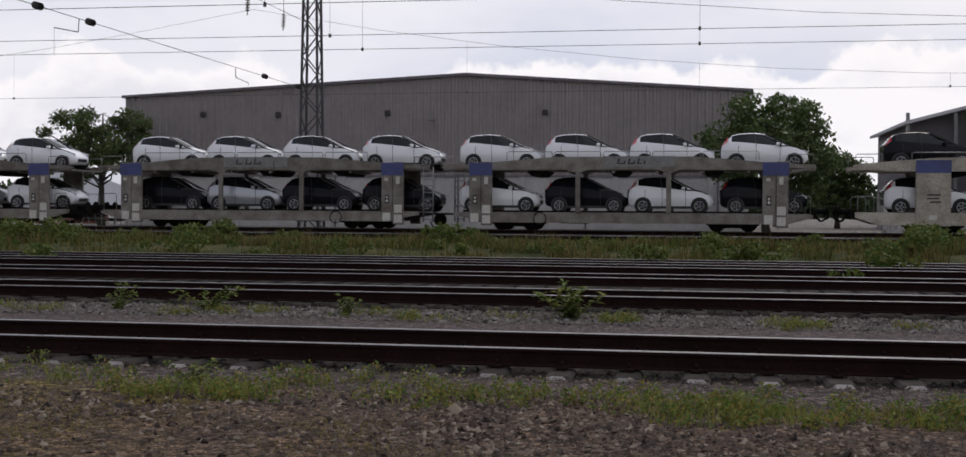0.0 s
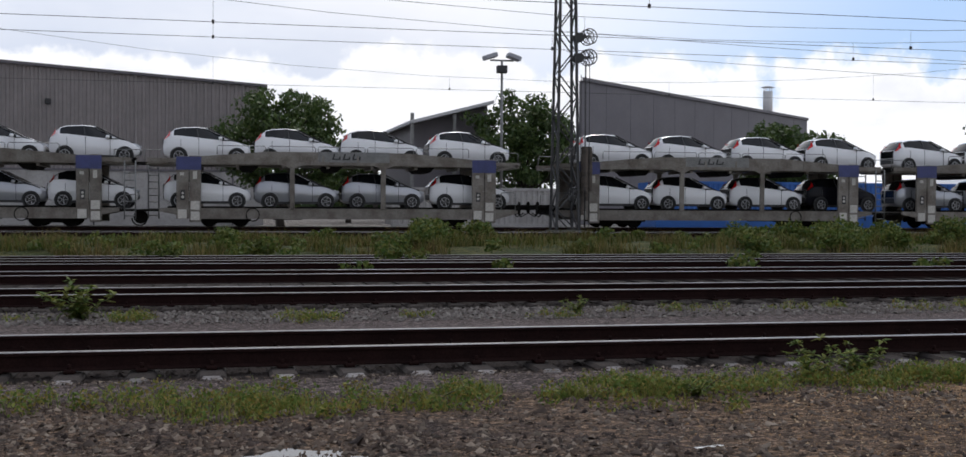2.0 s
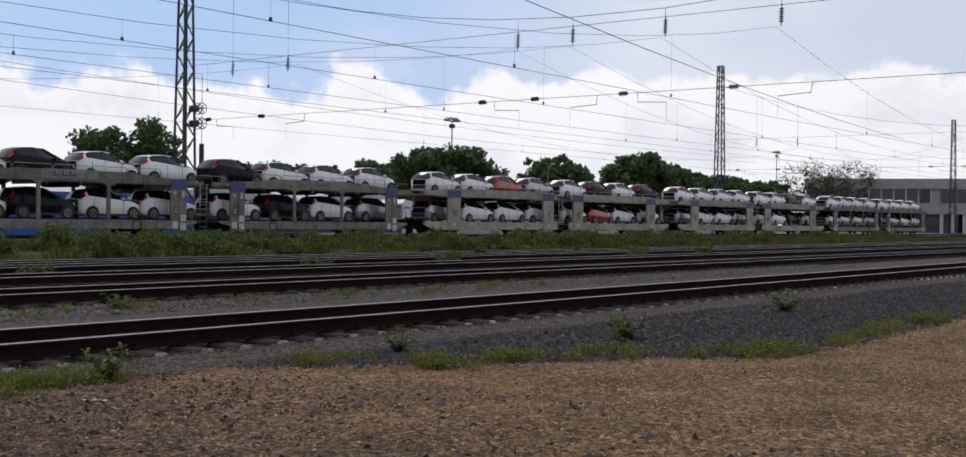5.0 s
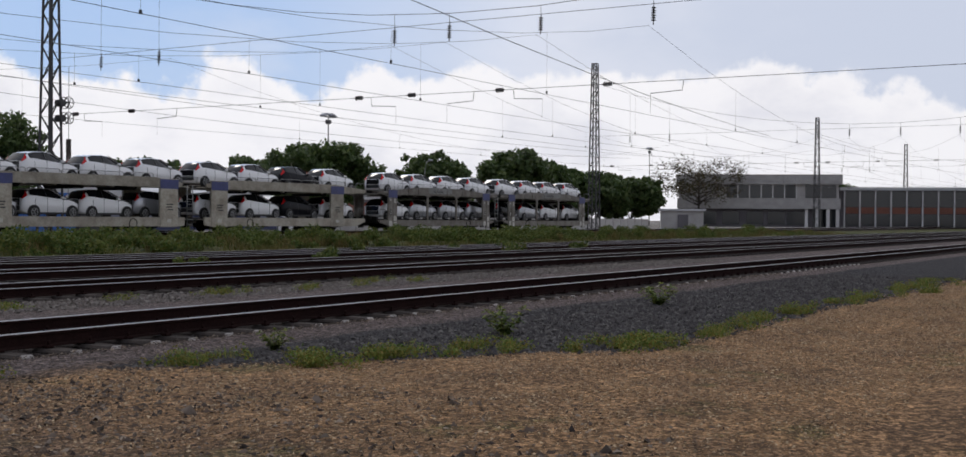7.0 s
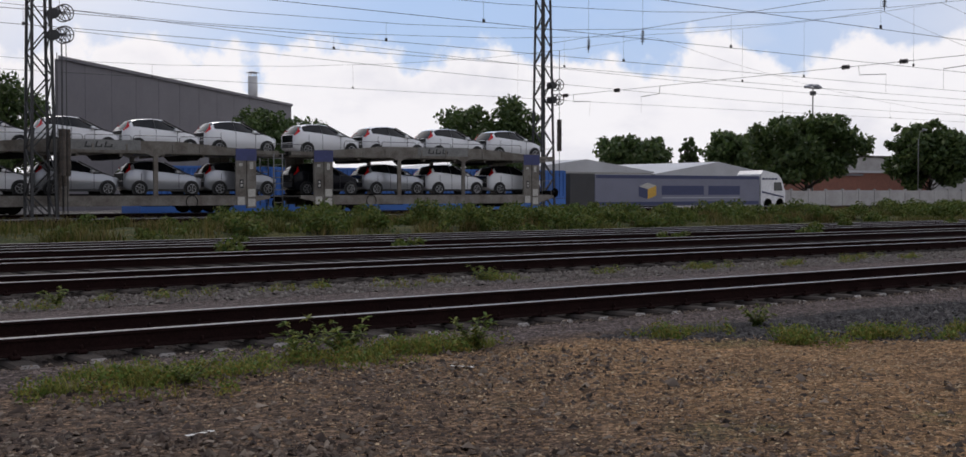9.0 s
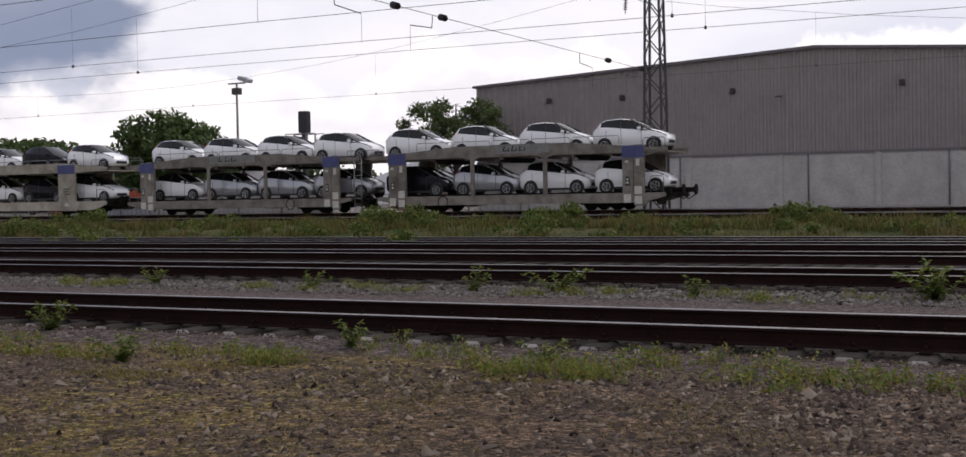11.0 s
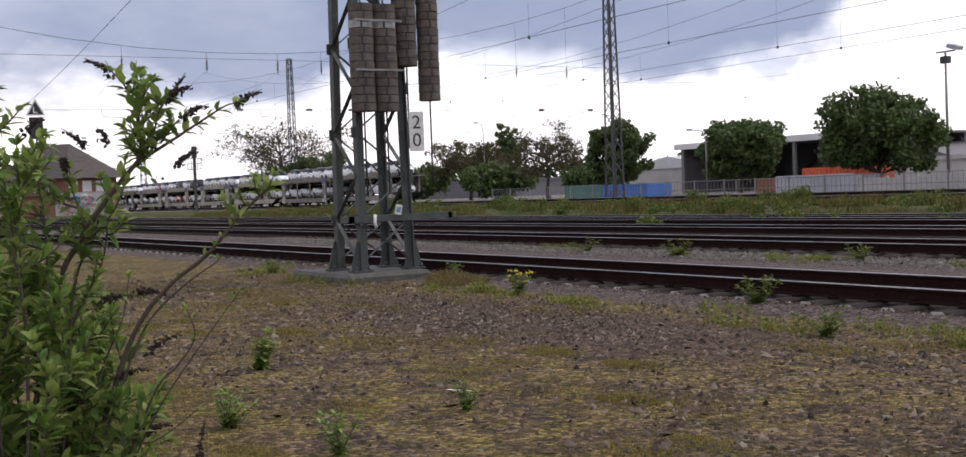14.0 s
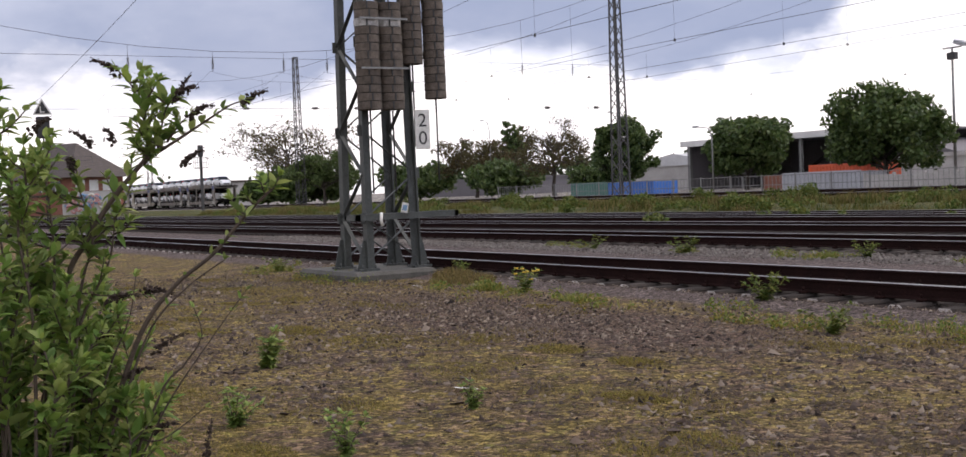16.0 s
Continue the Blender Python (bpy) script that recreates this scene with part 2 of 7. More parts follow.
M = {
    "soil": ground_shader(),
    # brown bed between the rails, the rails' shadow darkened into its colour
    "ballast": shader("ballast", (0.030, 0.023, 0.020), 0.95, second=(0.015, 0.012, 0.011), spec=0.05, scale=6, fine=30, fine_amount=0.5, bump=1.0, bump_scale=24),
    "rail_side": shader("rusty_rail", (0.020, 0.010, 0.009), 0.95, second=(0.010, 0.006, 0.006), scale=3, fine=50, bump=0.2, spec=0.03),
    "rail_head": shader("worn_rail_head", (0.34, 0.32, 0.31), 0.38, 0.85, second=(0.2, 0.175, 0.16), scale=2, amount=0.5, bump=0.05),
    # sleeper bodies: concrete painted dark for the rails' shadow and ballast
    "sleeper": shader("shaded_sleeper_concrete", (0.05, 0.042, 0.038), 0.95, second=(0.03, 0.025, 0.022), spec=0.1, scale=9, bump=0.4, random_value=0.3),
    "sleeper_end": shader("pale_concrete", (0.31, 0.285, 0.265), 0.9, second=(0.20, 0.175, 0.16), scale=12, bump=0.4, random_value=0.25),
    "wagon": shader("wagon_grey_paint", (0.185, 0.168, 0.146), 0.62, second=(0.085, 0.066, 0.050), scale=1.9, amount=0.8, fine=14, fine_amount=0.22, bump=0.12, random_value=0.15),
    "wagon_b": shader("wagon_beige_paint", (0.35, 0.32, 0.262), 0.62, second=(0.17, 0.14, 0.105), scale=1.7, amount=0.7, fine=12, fine_amount=0.2, bump=0.1, random_value=0.12),
    "wagon_dark": shader("underframe_near_black", (0.010, 0.009, 0.008), 0.9, second=(0.006, 0.005, 0.005), spec=0.08, scale=3, bump=0.4),
    "blue": shader("wagon_blue_panel", (0.045, 0.055, 0.17), 0.5, second=(0.03, 0.035, 0.09), scale=3, amount=0.6, bump=0.05),
    "label": shader("stencil_white", (0.50, 0.48, 0.43), 0.7, second=(0.33, 0.31, 0.28), scale=10, bump=0),
    "ink": shader("black_letter", (0.02, 0.02, 0.022), 0.6, bump=0),
    "steel": shader("galvanised_steel", (0.22, 0.22, 0.215), 0.5, 0.6, second=(0.12, 0.12, 0.115), scale=5, bump=0.1),
    "mast": shader("mast_green_grey", (0.060, 0.066, 0.062), 0.6, 0.15, second=(0.035, 0.038, 0.036), scale=2.5, amount=0.8, fine=25, bump=0.15),
    "mast_far": shader("mast_dark", (0.045, 0.045, 0.046), 0.7, second=(0.03, 0.028, 0.028), scale=1, bump=0),
    "wire": shader("copper_wire", (0.05, 0.05, 0.052), 0.6, 0.3, bump=0),
    "insulator": shader("brown_insulator", (0.02, 0.016, 0.015), 0.35, bump=0),
    "weight": shader("weight_concrete", (0.105, 0.085, 0.07), 0.95, second=(0.06, 0.048, 0.04), scale=9, amount=0.8, fine=40, bump=0.5, bump_scale=40, random_value=0.2),
    "weight_pale": shader("weight_whitewash", (0.42, 0.41, 0.40), 0.95, second=(0.2, 0.19, 0.18), scale=9, amount=0.8, bump=0.5),
    "slab": shader("old_concrete_slab", (0.085, 0.08, 0.072), 0.95, second=(0.05, 0.048, 0.04), scale=4, amount=0.8, bump=0.5, bump_scale=20),
    "white_paint": shader("white_car_paint", (0.80, 0.80, 0.81), 0.25, second=(0.74, 0.74, 0.75), scale=3, amount=0.3, fine_amount=0.02, bump=0, coat=0.6),
    "silver_paint": shader("silver_car_paint", (0.40, 0.41, 0.44), 0.3, 0.5, second=(0.36, 0.37, 0.4), scale=3, amount=0.3, fine_amount=0.02, bump=0, coat=0.6),
    "black_paint": shader("dark_car_paint", (0.008, 0.008, 0.011), 0.22, spec=0.12, second=(0.014, 0.014, 0.018), scale=3, amount=0.3, fine_amount=0.02, bump=0, coat=0.03),
    "red_paint": shader("red_car_paint", (0.38, 0.022, 0.018), 0.25, second=(0.32, 0.018, 0.015), scale=3, amount=0.3, fine_amount=0.02, bump=0, coat=0.8),
    "glass": glass_shader("car_glass", (0.008, 0.009, 0.011), 0.06, 0.3),
    "puddle": glass_shader("rain_water", (0.03, 0.025, 0.02), 0.08, 0.5),
    "trim": shader("black_plastic", (0.012, 0.012, 0.013), 0.45, bump=0),
    "tail": glass_shader("tail_lamp_red", (0.55, 0.012, 0.015), 0.2, 0.3),
    "lamp_glass": glass_shader("head_lamp", (0.45, 0.47, 0.5), 0.1),
    "tyre": shader("rubber", (0.012, 0.012, 0.012), 0.85, bump=0),
    "rim": shader("alloy_rim", (0.42, 0.42, 0.43), 0.35, 0.6, bump=0),
    "hall": shader("corrugated_taupe", (0.23, 0.205, 0.20), 0.55, 0.1, second=(0.19, 0.17, 0.165), scale=0.6, amount=0.6, fine=3, fine_amount=0.06, bump=0),
    "hall_dark": shader("sheet_anthracite", (0.125, 0.115, 0.125), 0.6, second=(0.10, 0.092, 0.10), scale=0.5, amount=0.6, fine=4, fine_amount=0.06, bump=0),
    "concrete": shader("wall_concrete", (0.40, 0.385, 0.37), 0.9, second=(0.30, 0.285, 0.27), scale=0.8, amount=0.7, fine=9, fine_amount=0.1, bump=0.15),
    "white_wall": shader("white_render", (0.62, 0.61, 0.60), 0.8, second=(0.5, 0.49, 0.47), scale=0.6, amount=0.5, fine=9, fine_amount=0.06, bump=0.05),
    "roof_pale": shader("pale_roof_sheet", (0.50, 0.50, 0.51), 0.6, second=(0.4, 0.4, 0.4), scale=0.4, amount=0.6, bump=0),
    "brick": shader("red_brick", (0.22, 0.09, 0.06), 0.9, second=(0.15, 0.065, 0.05), scale=2, fine=20, bump=0.2),
    "tile_roof": shader("dark_roof_tile", (0.070, 0.055, 0.050), 0.85, second=(0.045, 0.038, 0.035), scale=1.5, fine=6, fine_amount=0.3, bump=0.4, bump_scale=8),
    "window": glass_shader("window_dark", (0.02, 0.024, 0.028), 0.08),
    "blue_steel": shader("blue_container", (0.03, 0.13, 0.42), 0.5, second=(0.025, 0.10, 0.32), scale=0.8, amount=0.6, bump=0.05),
    "orange": shader("orange_container", (0.60, 0.10, 0.035), 0.55, second=(0.42, 0.07, 0.03), scale=0.9, bump=0.05),
    "grey_box": shader("grey_container", (0.36, 0.37, 0.40), 0.55, second=(0.28, 0.285, 0.3), scale=0.7, bump=0.05),
    "teal": shader("green_container", (0.055, 0.16, 0.13), 0.55, second=(0.04, 0.11, 0.1), scale=0.7, bump=0.05),
    "tarp": shader("silver_tarpaulin", (0.165, 0.17, 0.225), 0.5, second=(0.13, 0.135, 0.18), scale=0.8, amount=0.5, bump=0.1, bump_scale=3),
    "navy": shader("navy_stripe", (0.03, 0.04, 0.11), 0.5, bump=0),
    "yellow": shader("ochre_mark", (0.62, 0.36, 0.05), 0.6, bump=0),
    "cab_white": shader("truck_white", (0.72, 0.72, 0.73), 0.3, bump=0, fine_amount=0.03, coat=0.4),
    "tent": shader("white_tent_fabric", (0.74, 0.75, 0.77), 0.7, second=(0.65, 0.66, 0.69), scale=0.5, bump=0.05),
    "bark": shader("bark", (0.050, 0.040, 0.032), 0.95, second=(0.03, 0.024, 0.02), scale=5, bump=0.6, bump_scale=14),
    "twig": shader("twig_bark", (0.075, 0.055, 0.04), 0.9, second=(0.045, 0.033, 0.025), scale=20, bump=0.3),
    "leaf_dark": island_shader("dark_leaves", [(0.030, 0.058, 0.015), (0.050, 0.088, 0.022), (0.085, 0.125, 0.035), (0.040, 0.070, 0.018), (0.12, 0.155, 0.05)], 0.5, 0.35, 0.35),
    "leaf_brown": island_shader("bronze_leaves", [(0.07, 0.045, 0.02), (0.085, 0.065, 0.028), (0.05, 0.06, 0.02), (0.10, 0.075, 0.04)], 0.7, 0.2, 0.25),
    "leaf_light": island_shader("light_leaves", [(0.07, 0.10, 0.03), (0.05, 0.085, 0.022), (0.095, 0.13, 0.04), (0.045, 0.07, 0.02)], 0.6, 0.3, 0.35),
    "leaf_bush": island_shader("butterfly_bush_leaves", [(0.11, 0.20, 0.042), (0.16, 0.26, 0.055), (0.25, 0.32, 0.075), (0.075, 0.145, 0.036), (0.31, 0.36, 0.11), (0.13, 0.19, 0.06)], 0.6, 0.3, 0.4),
    "seed": shader("dry_flower_head", (0.035, 0.022, 0.016), 0.95, bump=0),
    "grass": island_shader("grass_blades", [(0.12, 0.165, 0.032), (0.21, 0.225, 0.05), (0.27, 0.225, 0.075), (0.08, 0.125, 0.026), (0.17, 0.20, 0.038)], 0.8, 0.2, 0.3),
    "verge": island_shader("verge_blades", [(0.058, 0.078, 0.017), (0.115, 0.112, 0.028), (0.16, 0.13, 0.045), (0.042, 0.06, 0.014), (0.085, 0.098, 0.022)], 0.8, 0.2, 0.3),
    "bramble": island_shader("bramble_leaves", [(0.055, 0.098, 0.02), (0.095, 0.13, 0.026), (0.038, 0.07, 0.015), (0.15, 0.155, 0.036), (0.11, 0.125, 0.03)], 0.7, 0.25, 0.3),
    "dry_grass": island_shader("dry_grass_blades", [(0.23, 0.165, 0.075), (0.15, 0.11, 0.05), (0.11, 0.10, 0.033), (0.20, 0.15, 0.055), (0.07, 0.05, 0.03)], 0.9, 0.15, 0.3),
    "grass_short": island_shader("short_grass", [(0.16, 0.145, 0.028), (0.24, 0.185, 0.045), (0.115, 0.12, 0.024), (0.30, 0.215, 0.07), (0.07, 0.065, 0.02)], 0.9, 0.15, 0.25),
    "weed": island_shader("weed_leaves", [(0.080, 0.140, 0.026), (0.14, 0.19, 0.038), (0.055, 0.098, 0.02), (0.22, 0.225, 0.052), (0.16, 0.185, 0.04)], 0.7, 0.25, 0.3),
    "flower": island_shader("small_flowers", [(0.55, 0.30, 0.04), (0.6, 0.42, 0.06)], 0.8),
    # stone tones spread wide; the near-black ones replace missing shadows between stones
    "stones": island_shader("loose_stones", [(0.030, 0.022, 0.019), (0.12, 0.088, 0.066), (0.055, 0.040, 0.034), (0.23, 0.185, 0.145), (0.012, 0.009, 0.008), (0.085, 0.060, 0.046), (0.018, 0.013, 0.012)], 0.95, 0.2),
    "pale_stones": island_shader("tan_gravel", [(0.31, 0.195, 0.10), (0.19, 0.112, 0.057), (0.46, 0.35, 0.22), (0.045, 0.028, 0.02), (0.25, 0.148, 0.072), (0.11, 0.064, 0.036)], 0.95, 0.2),
    "bay_stones": island_shader("dark_blue_gravel", [(0.045, 0.042, 0.044), (0.022, 0.020, 0.021), (0.075, 0.07, 0.07), (0.034, 0.031, 0.032), (0.11, 0.105, 0.10)], 0.95, 0.2),
    "ballast_stones": island_shader("track_ballast", [(0.10, 0.088, 0.08), (0.06, 0.052, 0.048), (0.15, 0.135, 0.125), (0.08, 0.066, 0.058), (0.20, 0.185, 0.17)], 0.95, 0.2),
    # dark brown stones, with the shadow of the rails put into their tones
    "dark_ballast": island_shader("rail_shaded_ballast", [(0.030, 0.024, 0.021), (0.018, 0.014, 0.013), (0.045, 0.038, 0.034), (0.025, 0.019, 0.017)], 0.95, 0.15),
    "litter": shader("white_scrap", (0.7, 0.69, 0.66), 0.8, bump=0.1),
    "sign_white": shader("sign_enamel", (0.62, 0.61, 0.58), 0.5, second=(0.45, 0.43, 0.4), scale=12, amount=0.4, bump=0),
    "graffiti_a": shader("spray_blue", (0.16, 0.28, 0.42), 0.8, bump=0),
    "graffiti_b": shader("spray_rose", (0.52, 0.26, 0.25), 0.8, bump=0),
    "forest": island_shader("far_woods", [(0.05, 0.075, 0.035), (0.065, 0.09, 0.045), (0.04, 0.06, 0.03)], 0.9, 0.1),
}


# ---------------------------------------------------------------- mesh building
class Build:
    """Collects faces of one mesh; every add-method takes the number of a material slot."""

    def __init__(self):
        self.v, self.f, self.m, self.smooth = [], [], [], []

    def add(self, verts, faces, slot=0, smooth=False):
        k = len(self.v)
        self.v.extend(tuple(p) for p in verts)
        for f in faces:
            self.f.append(tuple(i + k for i in f))
            self.m.append(slot), self.smooth.append(smooth)
        return self

    def box(self, x0, x1, y0, y1, z0, z1, slot=0, bevel=0.0):
        if bevel:
            b = min(bevel, (x1 - x0) / 2.1, (y1 - y0) / 2.1, (z1 - z0) / 2.1)
            vs, fs = [], []
            for sx, X in ((1, x0), (-1, x1)):
                for sy, Y in ((1, y0), (-1, y1)):
                    for sz, Z in ((1, z0), (-1, z1)):
                        vs += [(X, Y + sy * b, Z + sz * b), (X + sx * b, Y, Z + sz * b), (X + sx * b, Y + sy * b, Z)]
            c = lambda i, j, k, a: ((i * 2 + j) * 2 + k) * 3 + a
            for i in (0, 1):
                fs += [[c(i, 0, 0, 0), c(i, 1, 0, 0), c(i, 1, 1, 0), c(i, 0, 1, 0)], [c(0, i, 0, 1), c(1, i, 0, 1), c(1, i, 1, 1), c(0, i, 1, 1)],
                       [c(0, 0, i, 2), c(1, 0, i, 2), c(1, 1, i, 2), c(0, 1, i, 2)]]
                for j in (0, 1):
                    fs += [[c(i, j, 0, 0), c(i, j, 0, 1), c(i, j, 1, 1), c(i, j, 1, 0)], [c(i, 0, j, 0), c(i, 0, j, 2), c(i, 1, j, 2), c(i, 1, j, 0)],
                           [c(0, i, j, 1), c(0, i, j, 2), c(1, i, j, 2), c(1, i, j, 1)]]
                    for k in (0, 1):
                        fs.append([c(i, j, k, 0), c(i, j, k, 1), c(i, j, k, 2)])
            return self.add(vs, fs, slot)
        vs = [(x, y, z) for x in (x0, x1) for y in (y0, y1) for z in (z0, z1)]
        return self.add(vs, [(0, 1, 3, 2), (4, 6, 7, 5), (0, 4, 5, 1), (2, 3, 7, 6), (0, 2, 6, 4), (1, 5, 7, 3)], slot)

    def bar(self, a, b, w=0.05, d=None, slot=0):
        """A square bar from a to b."""
        a, b = Vector(a), Vector(b)
        n = (b - a).normalized()
        s = n.cross(Vector((0, 0, 1)) if abs(n.z) < 0.95 else Vector((1, 0, 0))).normalized()
        u = s.cross(n) * (d or w) / 2
        s = s * w / 2
        vs = [p + q for p in (a, b) for q in (-s - u, s - u, s + u, -s + u)]
        return self.add(vs, [(0, 1, 2, 3), (4, 7, 6, 5), (0, 4, 5, 1), (1, 5, 6, 2), (2, 6, 7, 3), (3, 7, 4, 0)], slot)

    def tube(self, pts, r=0.02, n=6, slot=0, r_end=None, caps=True):
        """A round bar along a line of points, which may taper."""
        pts = [Vector(p) for p in pts]
        k0, m = len(self.v), len(pts)
        for i, p in enumerate(pts):
            d = (pts[min(i + 1, m - 1)] - pts[max(i - 1, 0)]).normalized()
            s = d.cross(Vector((0, 0, 1)) if abs(d.z) < 0.95 else Vector((1, 0, 0))).normalized()
            u = s.cross(d)
            rr = r + ((r if r_end is None else r_end) - r) * i / max(m - 1, 1)
            for k in range(n):
                a = 2 * math.pi * k / n
                self.v.append(tuple(p + s * rr * math.cos(a) + u * rr * math.sin(a)))
        for i in range(m - 1):
            for k in range(n):
                q = (k + 1) % n
                self.f.append((k0 + i * n + k, k0 + i * n + q, k0 + (i + 1) * n + q, k0 + (i + 1) * n + k))
                self.m.append(slot), self.smooth.append(True)
        if caps and n > 2:
            for base, order in ((k0, -1), (k0 + (m - 1) * n, 1)):
                self.f.append(tuple(base + k for k in range(n))[::order])
                self.m.append(slot), self.smooth.append(False)
        return self

    def cyl(self, c, r, h, axis="z", n=16, slot=0, r2=None):
        d = {"x": Vector((h / 2, 0, 0)), "y": Vector((0, h / 2, 0)), "z": Vector((0, 0, h / 2))}[axis]
        c = Vector(c)
        return self.tube([c - d, c + d], r, n, slot, r if r2 is None else r2)

    def prism(self, outline, y0, y1, slot=0):
        """An outline in x and z, pulled from y0 to y1."""
        n = len(outline)
        vs = [(x, y0, z) for x, z in outline] + [(x, y1, z) for x, z in outline]
        fs = [tuple(range(n)), tuple(range(n, 2 * n))[::-1]] + [(i, i + n, (i + 1) % n + n, (i + 1) % n) for i in range(n)]
        return self.add(vs, fs, slot)

    def mesh(self, name, mats, recalc=True, weld=0.0):
        me = bpy.data.meshes.new(name)
        me.from_pydata(self.v, [], self.f)
        for mat in mats:
            me.materials.append(M[mat])
        me.polygons.foreach_set("material_index", self.m)
        me.polygons.foreach_set("use_smooth", self.smooth)
        if recalc and len(self.f) < 20000:
            bm = bmesh.new()
            bm.from_mesh(me)
            if weld:
                bmesh.ops.remove_doubles(bm, verts=bm.verts, dist=weld)
            bmesh.ops.recalc_face_normals(bm, faces=bm.faces)
            bm.to_mesh(me)
            bm.free()
        me.update()
        return me


def part(name, b, mats, parent=None, label="", recalc=True):
    """One mesh object under a thing; b is a Build or a ready mesh."""
    mats = (mats,) if isinstance(mats, str) else mats
    ob = new(name, b if isinstance(b, bpy.types.Mesh) else b.mesh(name, mats, recalc))
    if parent:
        ob.parent = parent
    return tagged(ob, label)


def thing(name, m, label, category, group="", kind=""):
    """An empty at a thing's base, to hold its parts."""
    ob = new(name)
    ob.empty_display_size = 0.2
    ob.matrix_basis = m
    return tagged(ob, label, category, group, kind)


def cloud_mesh(name, verts, faces, mat):
    """Very many small pieces as one mesh, from arrays."""
    me = bpy.data.meshes.new(name)
    n, k = len(faces), faces.shape[1]
    me.vertices.add(len(verts))
    me.vertices.foreach_set("co", verts.astype(np.float32).ravel())
    me.loops.add(n * k)
    me.loops.foreach_set("vertex_index", faces.astype(np.int32).ravel())
    me.polygons.add(n)
    me.polygons.foreach_set("loop_start", np.arange(0, n * k, k, dtype=np.int32))
    me.update(calc_edges=True)
    me.materials.append(M[mat])
    return me


RNG = np.random.default_rng(7)
BED = -0.25          # level of the yard; rail heads of the near tracks lie at 0
TRAIN_Y, TRAIN_Z = 51.0, 0.45
SKEW = -1.289        # degrees by which the main line turns away from the yard tracks
TRACKS = (12.065, 19.22, 24.33, 28.9, 31.85)


def lay(x, y):
    """Height of the ground."""
    x, y = np.asarray(x, float), np.asarray(y, float)
    s = lambda a, b: np.clip((y - a) / (b - a), 0, 1) ** 2 * (3 - 2 * np.clip((y - a) / (b - a), 0, 1))
    z = BED + 0.05 * s(10.0, 10.6) - 0.03 * s(14, 16) + 0.32 * s(33.4, 37.0) + 0.12 * s(44, 48)
    z = z - 0.11 * (s(10.72, 11.0) - s(13.2, 13.6)) - 0.08 * (s(17.8, 18.1) - s(20.4, 20.8))
    rough = np.sin(x * 0.9 + np.sin(y * 1.3)) * np.sin(y * 1.1 + x * 0.35) * 0.02 + np.sin(x * 2.7 + y * 1.9) * np.sin(y * 3.1 - x) * 0.012
    return z + rough * (1 - s(9.8, 10.4) * 0.8)


# ---------------------------------------------------------------- ground
def make_ground():
    near_x = np.arange(-40, 40.01, 0.25)
    xs = np.concatenate([[-3000, -1200, -500, -250, -140, -90, -60], near_x, [60, 90, 140, 250, 500, 1200, 3000]])
    ys = np.concatenate([[-3000, -800, -200, -60, -20, -8, -2], np.arange(0, 48.01, 0.3), [52, 58, 70, 90, 130, 200, 400, 900, 3000]])
    X, Y = np.meshgrid(xs, ys)
    V = np.stack([X, Y, lay(X, Y)], -1).reshape(-1, 3)
    nx, ny = len(xs), len(ys)
    i = (np.arange(ny - 1)[:, None] * nx + np.arange(nx - 1)[None]).ravel()
    F = np.stack([i, i + 1, i + nx + 1, i + nx], 1)
    me = cloud_mesh("ground", V, F, "soil")
    me.polygons.foreach_set("use_smooth", np.ones(len(F), bool))
    tagged(new("ground", me), "bare brown yard soil with cinders, moss and pale gravel", "ground", kind="structure")


make_ground()


# ---------------------------------------------------------------- tracks
def rail_mesh():
    """A flat-bottomed rail, head at z = 0, running along x."""
    half = [(0.0, -0.172), (0.0625, -0.172), (0.0625, -0.160), (0.012, -0.140), (0.010, -0.045), (0.033, -0.036), (0.0335, -0.008), (0.024, 0.0)]
    prof = half + [(-a, z) for a, z in half[::-1]][:-1]
    b = Build()
    xs = [-900, -300, -120, -60, -30, 0, 30, 60, 120, 300, 900]
    n = len(prof)
    for x in xs:
        b.v += [(x, y, z) for y, z in prof]
    for k in range(len(xs) - 1):
        for i in range(n):
            j = (i + 1) % n
            b.f.append((k * n + i, k * n + j, (k + 1) * n + j, (k + 1) * n + i))
            za, zb = prof[i][1], prof[j][1]
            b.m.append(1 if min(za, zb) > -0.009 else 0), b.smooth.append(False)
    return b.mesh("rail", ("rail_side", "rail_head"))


def sleeper_mesh(pale=True):
    b = Build()
    # body in the shade-dark concrete, near end in the pale one
    b.box(-0.13, 0.13, -1.25, 1.25, -0.30, -0.185, 0, 0.03)
    b.box(-0.095, 0.095, -1.31, -1.25, -0.29, -0.180, 1 if pale else 0, 0.035)
    for s in (-1, 1):
        for e in (-1, 1):
            b.box(-0.05, 0.05, s * 0.7175 + e * 0.11 - 0.045, s * 0.7175 + e * 0.11 + 0.045, -0.188, -0.145, 2, 0.012)
            b.cyl((0, s * 0.7175 + e * 0.11, -0.125), 0.018, 0.05, "z", 6, 2)
    return b.mesh("sleeper", ("sleeper", "sleeper_end", "rail_side"))


RAIL = rail_mesh()
SLEEPER, DULL_SLEEPER = sleeper_mesh(), sleeper_mesh(False)


